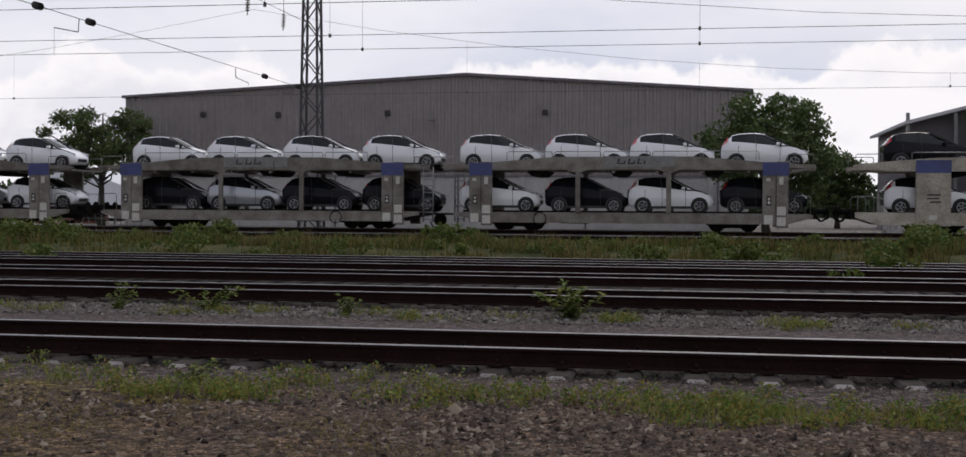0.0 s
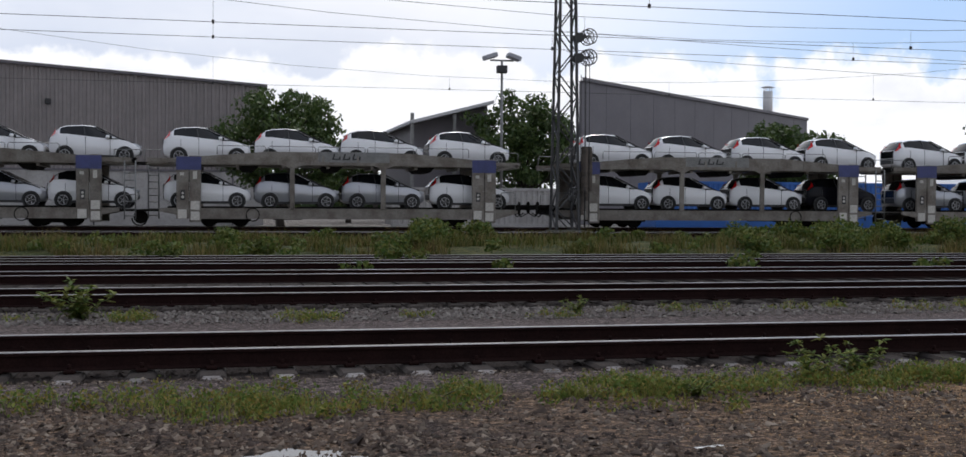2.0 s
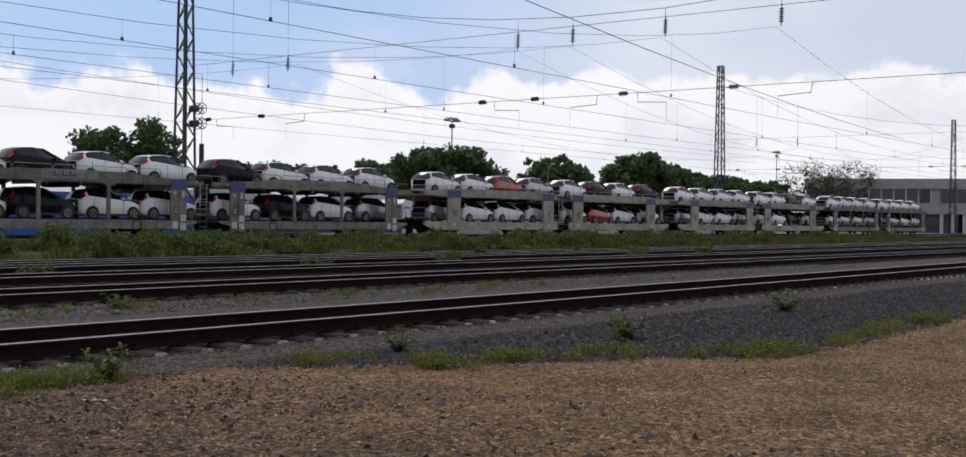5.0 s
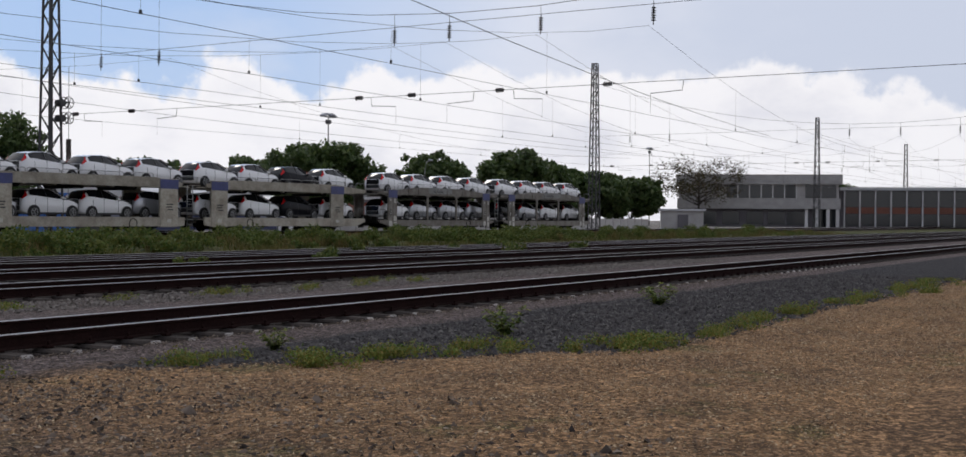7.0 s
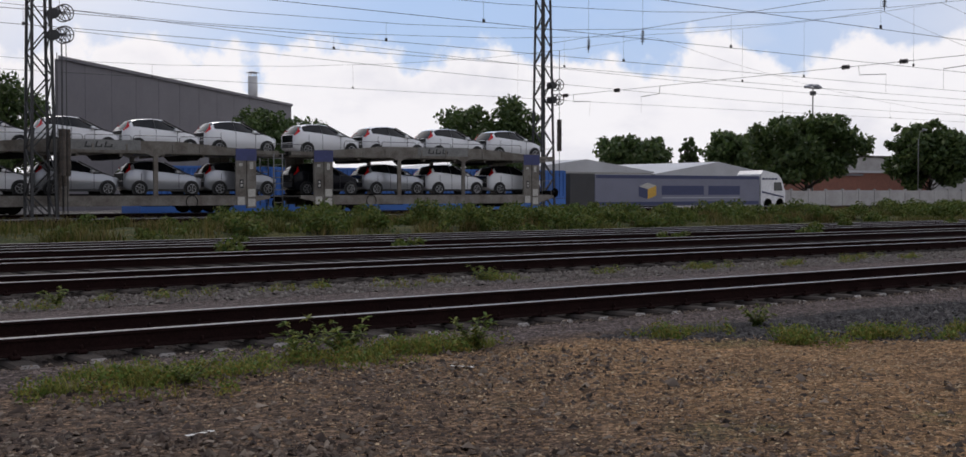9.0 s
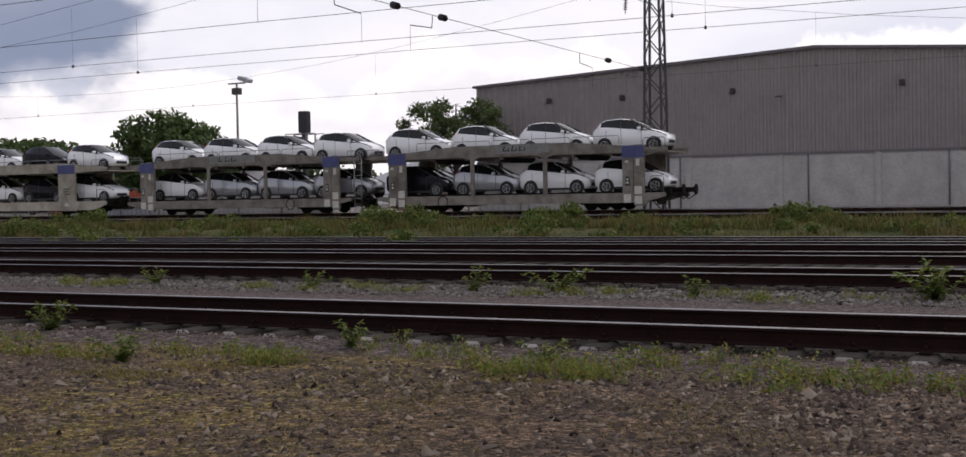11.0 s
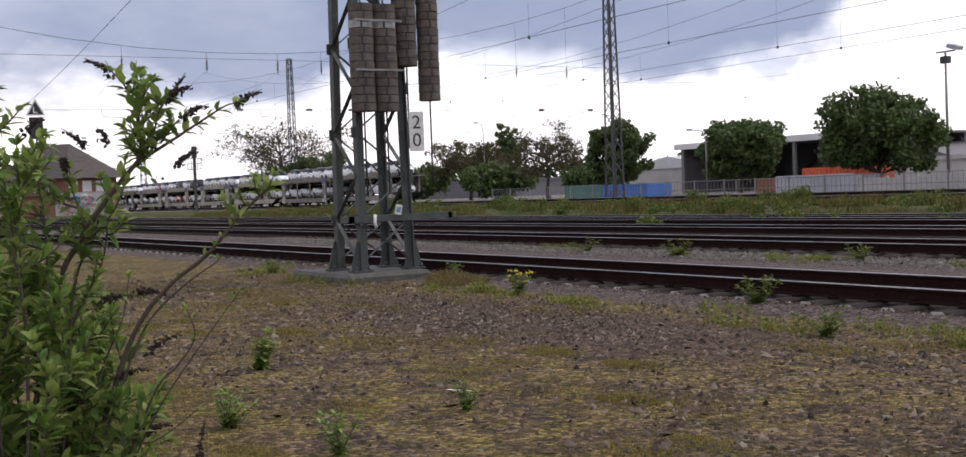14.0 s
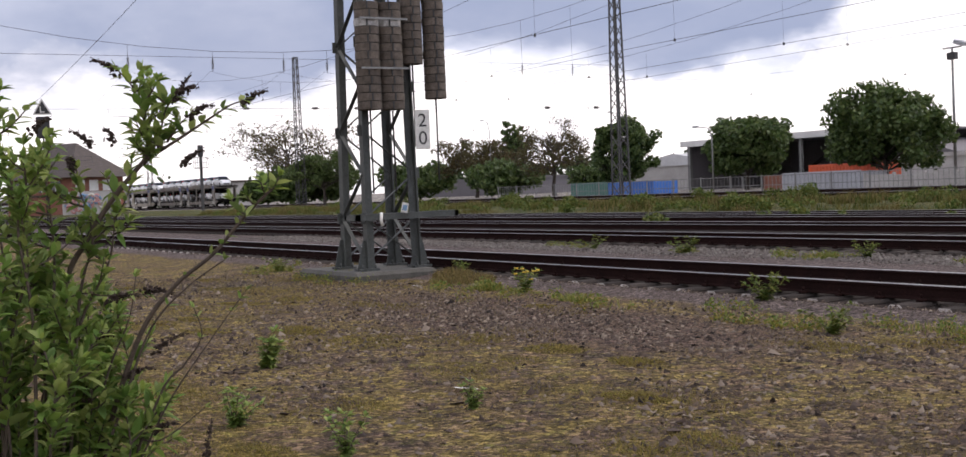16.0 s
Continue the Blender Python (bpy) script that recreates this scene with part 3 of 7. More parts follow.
def make_track(y, z=0.0, near=False, reach=0, sleeper=None, turn=0.0):
    t = thing("railway_track", pose(0, y, z, 0, 0, turn), "rusty rails with bright worn heads on sleepers", "railway track", "yard tracks", "structure")
    for s in (-0.7525, 0.7525):
        r = part("rail", RAIL, (), t)
        r.location = (0, s, 0)
    bed = Build()
    bed.prism([(-900, -0.27), (900, -0.27), (900, -0.235), (-900, -0.235)], -1.45, 1.45)
    part("ballast_bed", bed, "ballast", t)
    step = 0.61
    if near:
        n = int(reach / step)
        for k in range(-n, n + 1):
            s = part("sleeper", sleeper or SLEEPER, (), t)
            s.matrix_basis = pose(k * step + random.uniform(-0.03, 0.03), random.uniform(-0.025, 0.025), random.uniform(-0.008, 0.004), 0, 0, random.uniform(-1.5, 1.5))
    # the rest of the sleepers, too far off to pick apart
    b = Build()
    for k in range(-400, 401):
        if not near or abs(k * step) > reach + 0.3:
            b.box(k * step - 0.13, k * step + 0.13, -1.3, 1.3, -0.28, -0.19)
    tagged(part("far_sleepers", b, "sleeper", t), kind="stuff")
    return t


make_track(TRACKS[0], 0, True, 44)
make_track(TRACKS[1], 0, True, 44, DULL_SLEEPER)
for y in TRACKS[2:]:
    make_track(y)
make_track(TRAIN_Y, TRAIN_Z, turn=SKEW)
make_track(TRAIN_Y - 4.3, TRAIN_Z - 0.12, turn=SKEW)


def scatter_stones(name, n, x0, x1, y0, y1, s0, s1, mat, label, keep=None, lift=0.0, level=None):
    x, y = RNG.uniform(x0, x1, n), RNG.uniform(y0, y1, n)
    if keep is not None:
        ok = keep(x, y)
        x, y = x[ok], y[ok]
    n = len(x)
    z = (lay(x, y) if level is None else np.full(n, level)) + lift
    size = s0 + (s1 - s0) * RNG.random(n) ** 2.5
    base = np.array([(1, 0, 0), (0, 1, 0), (-1, 0, 0), (0, -1, 0), (0, 0, 0.8)], float)
    V = base[None] * RNG.uniform(0.5, 1.35, (n, 5, 1)) * np.stack([np.ones(n), RNG.uniform(0.5, 1, n), RNG.uniform(0.55, 1.0, n)], -1)[:, None] + RNG.normal(0, 0.22, (n, 5, 3))
    a = RNG.uniform(0, 6.28, n)
    ca, sa = np.cos(a)[:, None], np.sin(a)[:, None]
    V = np.stack([V[..., 0] * ca - V[..., 1] * sa, V[..., 0] * sa + V[..., 1] * ca, V[..., 2]], -1) * size[:, None, None]
    V += np.stack([x, y, z], -1)[:, None]
    t = np.array([(0, 1, 4), (1, 2, 4), (2, 3, 4), (3, 0, 4)])
    F = (t[None] + 5 * np.arange(n)[:, None, None]).reshape(-1, 3)
    ob = new(name, cloud_mesh(name, V.reshape(-1, 3), F, mat))
    return tagged(ob, label, "stones", kind="stuff")


# ---------------------------------------------------------------- cars
def car_meshes():
    """A small five-door hatchback, nose towards +x, wheels on z = 0."""
    # x, bottom, sill half width, belt, belt half width, top, top half width
    st = [(-1.72, 0.42, 0.60, 0.70, 0.62, 0.78, 0.56), (-1.68, 0.30, 0.70, 0.90, 0.72, 0.96, 0.63), (-1.52, 0.22, 0.76, 1.02, 0.775, 1.17, 0.62), (-1.30, 0.20, 0.79, 1.08, 0.79, 1.36, 0.585),
          (-1.02, 0.19, 0.80, 1.07, 0.80, 1.435, 0.575), (-0.45, 0.19, 0.805, 1.01, 0.81, 1.465, 0.585), (0.02, 0.19, 0.805, 0.96, 0.81, 1.425, 0.58), (0.32, 0.19, 0.80, 0.93, 0.81, 1.30, 0.59),
          (0.68, 0.19, 0.795, 0.905, 0.805, 1.11, 0.63), (0.95, 0.19, 0.79, 0.88, 0.80, 0.965, 0.66), (1.28, 0.20, 0.77, 0.81, 0.775, 0.865, 0.60), (1.52, 0.22, 0.71, 0.71, 0.72, 0.755, 0.54), (1.69, 0.30, 0.60, 0.58, 0.60, 0.62, 0.46), (1.735, 0.40, 0.5, 0.48, 0.5, 0.50, 0.40)]
    body, glass, roof = Build(), Build(), Build()
    tails = (Build(), Build())
    ring = []
    for x, zb, wb, zs, ws, zt, wt in st:
        zm = zb + (zs - zb) * 0.55
        half = [(0, zb), (wb * 0.9, zb), (wb, zb + 0.07), (wb + 0.015, zm), (ws, zs), (ws - 0.012, zs + 0.02), (wt, zt - 0.03), (wt - 0.06, zt), (0, zt + 0.015)]
        ring.append([(x, y, z) for y, z in half] + [(x, -y, z) for y, z in half[-2:0:-1]])
    n = len(ring[0])
    for i in range(len(ring) - 1):
        x = (st[i][0] + st[i + 1][0]) / 2
        for k in range(n):
            q = (k + 1) % n
            quad = [ring[i][k], ring[i][q], ring[i + 1][q], ring[i + 1][k]]
            side = min(k, n - 1 - k)
            if side == 5 and -1.20 < x < 0.60:                          # side windows
                glass.add(quad, [(0, 1, 2, 3)], 0, True)
            elif side in (6, 7) and 0.02 < x < 0.95:                     # windscreen
                glass.add(quad, [(0, 1, 2, 3)], 0, True)
            elif side == 5 and -1.70 < x < -1.28:                       # tail lamps on the rear corners
                lamp = tails[0 if k < n / 2 else 1]
                lamp.add([(min(px, -1.45) - 0.012, py * 1.014, pz) for px, py, pz in quad], [(0, 1, 2, 3)], 0, True)
                body.add(quad, [(0, 1, 2, 3)], 0, True)
            elif side in (6, 7) and x < -1.28 and x > -1.70:          # black glass tailgate
                glass.add(quad, [(0, 1, 2, 3)], 0, True)
            elif side in (6, 7) and -1.3 < x < 0.02:
                roof.add(quad, [(0, 1, 2, 3)], 0, True)
            else:
                body.add(quad, [(0, 1, 2, 3)], 0, True)
    body.add(ring[0], [tuple(range(n))]), body.add(ring[-1], [tuple(range(n))[::-1]])
    for s in (-1, 1):
        # front, middle and rear pillars, door joints and a sill strip
        body.bar((0.95, s * 0.725, 0.93), (0.0, s * 0.572, 1.41), 0.05)
    sides = []
    for s in (-1, 1):
        # black sill strip painted as the shade under the doors, door joints, wheel arches, middle pillar and the dark
        # line from pillar to headlight
        trim = Build()
        trim.box(-1.10, 1.18, s * 0.80 - 0.012, s * 0.80 + 0.012, 0.17, 0.27)
        for x in (0.62, -0.32, -1.02):
            trim.box(x - 0.008, x + 0.008, s * 0.8155 - 0.006, s * 0.8155 + 0.006, 0.26, 0.95)
        trim.bar((-0.32, s * 0.812, 0.93), (-0.40, s * 0.60, 1.43), 0.04)
        for x in (-1.10, 1.18):
            trim.cyl(Vector((x, s * 0.80, 0.29)), 0.35, 0.055, "y", 20)
        trim.bar((1.02, s * 0.742, 0.912), (0.05, s * 0.590, 1.405), 0.06)
        trim.bar((0.60, s * 0.812, 0.93), (1.04, s * 0.742, 0.905), 0.05)
        trim.bar((1.02, s * 0.742, 0.910), (1.50, s * 0.66, 0.745), 0.07)
        sides.append(trim.mesh("side_trim", ("trim",)))
    rear, grille = Build(), Build()
    rear.box(-1.735, -1.69, -0.55, 0.55, 0.36, 0.60, 0, 0.02)
    grille.box(1.66, 1.742, -0.40, 0.40, 0.34, 0.50, 0, 0.02)
    gate = Build()
    gate.box(-1.75, -1.69, -0.53, 0.53, 0.62, 0.95, 0, 0.02)
    head, mirror, wheel, rim = Build(), Build(), Build(), Build()
    head.prism([(1.20, 0.80), (1.62, 0.66), (1.60, 0.56), (1.45, 0.60)], -0.02, 0.02)
    mirror.box(-0.06, 0.09, -0.09, 0.09, -0.06, 0.06, 0, 0.03)
    wheel.cyl((0, 0, 0), 0.285, 0.17, "y", 24)
    rim.cyl((0, 0, 0), 0.19, 0.012, "y", 20, 1)
    for k in range(5):
        a = 2 * math.pi * k / 5
        rim.bar((0.03 * math.cos(a), -0.014, 0.03 * math.sin(a)), (0.19 * math.cos(a), -0.014, 0.19 * math.sin(a)), 0.055, 0.02)
    rim.tube([(0.19 * math.cos(a), -0.01, 0.19 * math.sin(a)) for a in np.linspace(0, 2 * math.pi, 21)], 0.014, 5)
    return dict(body=body, glass=glass.mesh("glass", ("glass",), True, 0.002), roof=roof, trim=sides, rear=rear.mesh("rear_bumper", ("trim",)), gate=gate.mesh("tailgate", ("glass",)), grille=grille.mesh("grille", ("trim",)), tail=[q.mesh("tail_light", ("tail",)) for q in tails],
                head=head.mesh("headlight", ("lamp_glass",)), mirror=mirror, wheel=wheel.mesh("wheel", ("tyre",)), rim=rim.mesh("rim", ("rim", "trim")))


CAR = car_meshes()
CAR_LABEL = {"white": "white five-door small hatchback strapped on a wagon deck", "silver": "silver-grey five-door small hatchback on a wagon deck",
             "black": "dark metallic five-door small hatchback on a wagon deck", "red": "bright red five-door small hatchback on a wagon deck",
             "two": "white small hatchback with black roof and tailgate"}


def make_car(kind):
    paint = {"two": "white"}.get(kind, kind) + "_paint"
    top = "black_paint" if kind == "two" else paint
    c = thing("hatchback_car", Matrix(), CAR_LABEL[kind], "car", "new cars on the train")
    part("body", CAR["body"].mesh("body", (paint,), True, 0.002), (), c)
    part("window_glass", CAR["glass"], (), c, "dark tinted windows")
    part("roof", CAR["roof"].mesh("roof", (top,), True, 0.002), (), c)
    part("rear_bumper", CAR["rear"], (), c, "black plastic bumper")
    part("tailgate", CAR["gate"], (), c, "glossy black tailgate panel")
    part("grille", CAR["grille"], (), c, "black grille")
    for s in (-1, 1):
        part("side_trim", CAR["trim"][(s + 1) // 2], (), c, "black plastic trim with a sill strip painted as shade")
        part("tail_light", CAR["tail"][(1 - s) // 2], (), c, "red tail light")
        h = part("headlight", CAR["head"], (), c)
        h.matrix_basis = pose(0.02, s * 0.665, 0.06, 0, 0, -s * 22)
        h.location = (0.21, s * 1.165, 0.045)
        m = part("door_mirror", CAR["mirror"], paint, c)
        m.location = (0.52, s * 0.87, 1.0)
        for x in (-1.10, 1.18):
            w = part("wheel", CAR["wheel"], (), c)
            w.matrix_basis = pose(x, s * 0.765, 0.285, 0, 0, 180 if s > 0 else 0)
            r = part("rim", CAR["rim"], (), w)
            r.location = (0, -0.088, 0)
    return c


# ---------------------------------------------------------------- car-carrying wagons
PITCH = 32.2
CAR_X = (-12.45, -8.9, -5.35, -1.8, 2.55, 6.15, 9.7, 13.4)


def handrail(b, x0, x1, y, z, h=0.36):
    b.tube([(x0, y, z), (x0, y, z + h - 0.06), (x0 + 0.06, y, z + h), (x1 - 0.06, y, z + h), (x1, y, z + h - 0.06), (x1, y, z)], 0.018, 5)


def rail_loop(x0, x1, y, z, h):
    b = Build()
    handrail(b, x0, x1, y, z, h)
    return b


def wheelset(b, x):
    for s in (-1, 1):
        b.box(x - 1.05, x + 1.05, s * 0.98 - 0.06, s * 0.98 + 0.06, 0.26, 0.50, 0, 0.03)
        b.prism([(x - 0.95, 0.30), (x - 0.3, 0.16), (x + 0.3, 0.16), (x + 0.95, 0.30)], s * 0.98 - 0.05, s * 0.98 + 0.05)
    for dx in (-0.62, 0.62):
        b.cyl((x + dx, 0, 0.37), 0.07, 1.4, "y", 8)


def ladder(b, x, y, z0, z1, w=0.42):
    for s in (-1, 1):
        b.tube([(x + s * w / 2, y, z0), (x + s * w / 2, y, z1)], 0.03, 5)
    k = int((z1 - z0) / 0.28)
    for i in range(k):
        b.tube([(x - w / 2, y, z0 + 0.14 + i * 0.28), (x + w / 2, y, z0 + 0.14 + i * 0.28)], 0.022, 5)


def wagon_parts(open_type):
    """Meshes of one unit of two halves; origin at its middle, on the rail."""
    paint = "wagon" if open_type else "wagon_b"
    out = []
    W = 1.45

    def put(name, b, mats, label=""):
        out.append((name, b.mesh(name, mats if isinstance(mats, tuple) else (mats,)), label))

    for s in (-1, 1):
        m = lambda a: sorted((s * v for v in a))
        # lower deck with side sills
        b = Build()
        x0, x1 = m((0.75, 15.3))
        b.box(x0 + 0.05, x1 - 0.05, -W + 0.12, W - 0.12, 0.70, 0.76)
        for f in (-1, 1):
            if open_type:
                prof = [(0.75, 0.62), (0.75, 0.74), (2.3, 0.76), (13.5, 0.76), (15.3, 0.72), (15.3, 0.60), (14.3, 0.33), (2.4, 0.33), (1.6, 0.45)]
            else:
                prof = [(0.75, 0.40), (0.75, 0.84), (15.3, 0.84), (15.3, 0.62), (14.4, 0.34), (1.2, 0.34)]
            b.prism([(s * a, z) for a, z in prof], f * W - 0.05, f * W + 0.05)
        put("lower_deck", b, paint)
        # wheel guides on both decks
        for z in (0.76, 2.55):
            b = Build()
            for y in (-0.95, -0.5, 0.5, 0.95):
                b.box(x0 + 0.3, x1 - 0.3, y - 0.03, y + 0.03, z, z + 0.07)
            put("wheel_guide", b, "wagon_dark")
        # upper deck with shaped side beams
        b = Build()
        b.box(m((0.25, 15.4))[0], m((0.25, 15.4))[1], -W + 0.1, W - 0.1, 2.48, 2.55)
        for f in (-1, 1):
            if open_type:
                prof = [(2.3, 2.50), (2.3, 2.82), (3.6, 2.92), (5.0, 3.04), (10.6, 3.04), (12.0, 2.94), (13.5, 2.80), (13.5, 2.50), (10.1, 2.52), (9.78, 2.40), (9.52, 2.40), (9.25, 2.52), (6.4, 2.52), (6.1, 2.40), (5.82, 2.40), (5.5, 2.52)]
            else:
                prof = [(0.9, 2.58), (0.9, 2.72), (2.9, 2.98), (12.2, 2.98), (14.4, 2.80), (15.4, 2.70), (15.4, 2.58), (14.0, 2.44), (2.0, 2.44)]
            b.prism([(s * a, z) for a, z in prof], f * W - 0.045, f * W + 0.045)
            if open_type:
                for a in (4.0, 5.2, 7.2, 8.6, 10.8, 12.0):
                    b.box(s * a - 0.04, s * a + 0.04, f * W - 0.075, f * W + 0.075, 2.54, 2.90)
                b.box(*m((0.3, 1.5)), f * W - 0.03, f * W + 0.03, 2.56, 2.74)
                b.box(*m((14.2, 15.4)), f * W - 0.03, f * W + 0.03, 2.56, 2.72)
                b.bar((s * 14.3, f * W, 2.36), (s * 15.3, f * W, 2.60), 0.06)
            else:
                b.box(*m((1.0, 15.3)), f * W - 0.06, f * W + 0.06, 2.50, 2.58)
        for a in (3.8, 5.6, 7.4, 9.2, 11.0, 12.8):
            b.box(s * a - 0.06, s * a + 0.06, -W + 0.05, W - 0.05, 2.38, 2.48)
        put("upper_deck", b, paint)
        # posts with their blue heads and stencilled plates
        posts = ((1.42, 2.38), (13.35, 14.35)) if open_type else ((1.25, 2.55), (11.75, 13.05))
        for a0, a1 in posts:
            for f in (-1, 1):
                b, (xa, xb) = Build(), m((a0, a1))
                yo = f * W
                mid = xa + (xb - xa) * 0.52
                if open_type:
                    b.box(xa, mid - 0.01, yo - 0.06, yo + 0.06, 0.33, 2.82, 0, 0.02)
                    b.box(mid + 0.01, xb, yo - 0.075, yo + 0.075, 0.20, 2.84, 0, 0.02)
                    b.box(xa - 0.006, xb + 0.006, yo + f * 0.078 - 0.006, yo + f * 0.078 + 0.006, 2.28, 2.80, 1)
                    for lx, lw, lz, lh in ((0.06, 0.34, 0.34, 0.36), (0.56, 0.34, 0.28, 0.34), (0.56, 0.34, 0.70, 0.34), (0.14, 0.16, 2.05, 0.12), (0.64, 0.16, 1.92, 0.30)):
                        b.box(xa + lx, xa + lx + lw, yo + f * 0.086 - 0.004, yo + f * 0.086 + 0.004, lz, lz + lh, 2)
                    b.box(xa + 0.16, xa + 0.34, yo + f * 0.087 - 0.004, yo + f * 0.087 + 0.004, 1.08, 1.46, 3)
                    b.cyl((xa + 0.25, yo + f * 0.094, 1.20), 0.06, 0.008, "y", 12, 2)
                    b.cyl((xa + 0.25, yo + f * 0.094, 1.35), 0.05, 0.008, "y", 12, 2)
                else:
                    b.box(xa, xb, yo - 0.08, yo + 0.08, 0.30, 2.92, 0, 0.03)
                    b.box(xa - 0.006, xb + 0.006, yo + f * 0.083 - 0.006, yo + f * 0.083 + 0.006, 2.38, 2.88, 1)
                    b.box(xa + 0.5, xa + 0.78, yo + f * 0.085, yo + f * 0.09, 0.56, 0.74, 2)
                    b.box(xa + 0.42, xa + 0.92, yo + f * 0.085, yo + f * 0.09, 1.50, 1.56, 3)
                    b.box(xa + 0.42, xa + 0.84, yo + f * 0.085, yo + f * 0.09, 1.36, 1.42, 3)
                    b.box(xa + 0.52, xa + 0.92, yo + f * 0.085, yo + f * 0.09, 1.22, 1.28, 3)
                put("post", b, (paint, "blue", "label", "ink"), "grey post with a blue head plate")
        if open_type:
            for a in (5.96, 9.65):
                for f in (-1, 1):
                    b = Build()
                    b.box(*m((a - 0.10, a + 0.10)), f * W - 0.05, f * W + 0.05, 0.70, 2.46, 0, 0.015)
                    put("pillar", b, paint)
            for f in (-1, 1):
                b = Build()
                xa, xb = m((7.0, 9.9)) if s > 0 else m((6.6, 9.5))
                b.box(xa, xb, f * W + f * 0.05 - 0.006, f * W + f * 0.05 + 0.006, 2.64, 3.06, 0)
                for dx, w in ((0.55, 0.34), (0.98, 0.30), (1.36, 0.34)):
                    y0, y1 = sorted((f * W + f * 0.057, f * W + f * 0.062))
                    b.prism([(xa + dx, 2.74), (xa + dx + w, 2.74), (xa + dx + w + 0.02, 2.79), (xa + dx + 0.02, 2.79)], y0, y1, 1)
                    b.prism([(xa + dx + 0.02, 2.79), (xa + dx + 0.08, 2.79), (xa + dx + 0.14, 2.98), (xa + dx + 0.07, 2.98)], y0, y1, 1)
                    b.prism([(xa + dx + w - 0.06, 2.79), (xa + dx + w, 2.79), (xa + dx + w + 0.03, 2.88), (xa + dx + w - 0.03, 2.88)], y0, y1, 1)
                put("name_board", b, ("steel", "ink"), "grey board with dark worn marks")
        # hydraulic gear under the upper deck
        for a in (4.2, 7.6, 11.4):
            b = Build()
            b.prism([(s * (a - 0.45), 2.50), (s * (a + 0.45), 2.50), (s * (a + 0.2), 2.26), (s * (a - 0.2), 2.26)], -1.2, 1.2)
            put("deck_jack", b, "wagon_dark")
        z = 3.02 if open_type else 2.94
        for f in (-1, 1):
            b = Build()
            for a0, a1 in ((3.0, 4.9), (5.0, 6.9), (7.0, 8.9), (9.0, 10.9), (11.0, 13.2)):
                handrail(b, *m((a0, a1)), f * (W + 0.02), z - 0.12)
            put("handrail", b, "steel")
            put("end_rail", rail_loop(*m((14.3, 15.3)), f * (W + 0.02), 2.62, 0.5), "steel")
            put("end_rail", rail_loop(*m((14.6, 15.2)), f * (W - 0.02), 0.72, 0.75), "steel")
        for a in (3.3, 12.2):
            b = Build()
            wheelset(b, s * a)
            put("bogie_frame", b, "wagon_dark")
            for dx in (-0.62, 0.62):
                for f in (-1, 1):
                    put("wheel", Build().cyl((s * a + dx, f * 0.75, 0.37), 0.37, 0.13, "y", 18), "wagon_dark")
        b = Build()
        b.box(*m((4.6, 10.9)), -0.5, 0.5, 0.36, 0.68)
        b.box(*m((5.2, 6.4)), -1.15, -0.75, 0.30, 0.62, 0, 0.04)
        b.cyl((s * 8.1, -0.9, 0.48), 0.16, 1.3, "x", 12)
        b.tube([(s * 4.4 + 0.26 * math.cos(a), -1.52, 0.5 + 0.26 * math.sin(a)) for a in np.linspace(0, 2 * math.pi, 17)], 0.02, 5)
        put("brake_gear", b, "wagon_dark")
        # buffers, hook and hoses at the outer end
        b = Build()
        b.box(*m((15.2, 15.45)), -1.3, 1.3, 0.55, 0.95)
        for y in (-0.87, 0.87):
            b.cyl((s * 15.62, y, 0.86), 0.11, 0.45, "x", 12)
            b.cyl((s * 15.9, y, 0.86), 0.24, 0.06, "x", 16)
        b.bar((s * 15.4, 0, 0.82), (s * 16.05, 0, 0.80), 0.12)
        for y in (-0.35, 0.4):
            b.tube([(s * 15.4, y, 0.78), (s * 15.7, y, 0.45), (s * 16.0, y, 0.62)], 0.03, 5)
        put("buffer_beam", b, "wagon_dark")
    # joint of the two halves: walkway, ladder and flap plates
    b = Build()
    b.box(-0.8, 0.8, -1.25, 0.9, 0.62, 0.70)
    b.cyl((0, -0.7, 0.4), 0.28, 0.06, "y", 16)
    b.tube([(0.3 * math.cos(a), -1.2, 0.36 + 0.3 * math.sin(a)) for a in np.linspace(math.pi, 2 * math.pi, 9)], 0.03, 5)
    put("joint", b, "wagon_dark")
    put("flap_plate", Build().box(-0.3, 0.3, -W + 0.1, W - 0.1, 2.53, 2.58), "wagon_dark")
    b = Build()
    ladder(b, 0.35, W + 0.02, 0.30, 2.62)
    put("ladder", b, "steel", "steel ladder")
    b = Build()
    ladder(b, -0.35, -W - 0.02, 0.30, 2.62)
    for x in (-0.95, 0.2, 0.85):
        b.tube([(x, -W, 2.56), (x, -W, 3.05)], 0.018, 5)
    b.tube([(-0.95, -W, 3.05), (0.85, -W, 3.05)], 0.018, 5)
    put("ladder", b, "steel", "steel ladder")
    return out


WAGON = {True: wagon_parts(True), False: wagon_parts(False)}


def make_wagon(open_type):
    w = thing("car_carrier_wagon", Matrix(), "weathered grey double-deck car-carrying wagon with blue posts" if open_type else "beige double-deck car-carrying wagon with solid side posts", "railway wagon", "train wagons")
    for name, me, label in WAGON[open_type]:
        part(name, me, (), w, label)
    return w


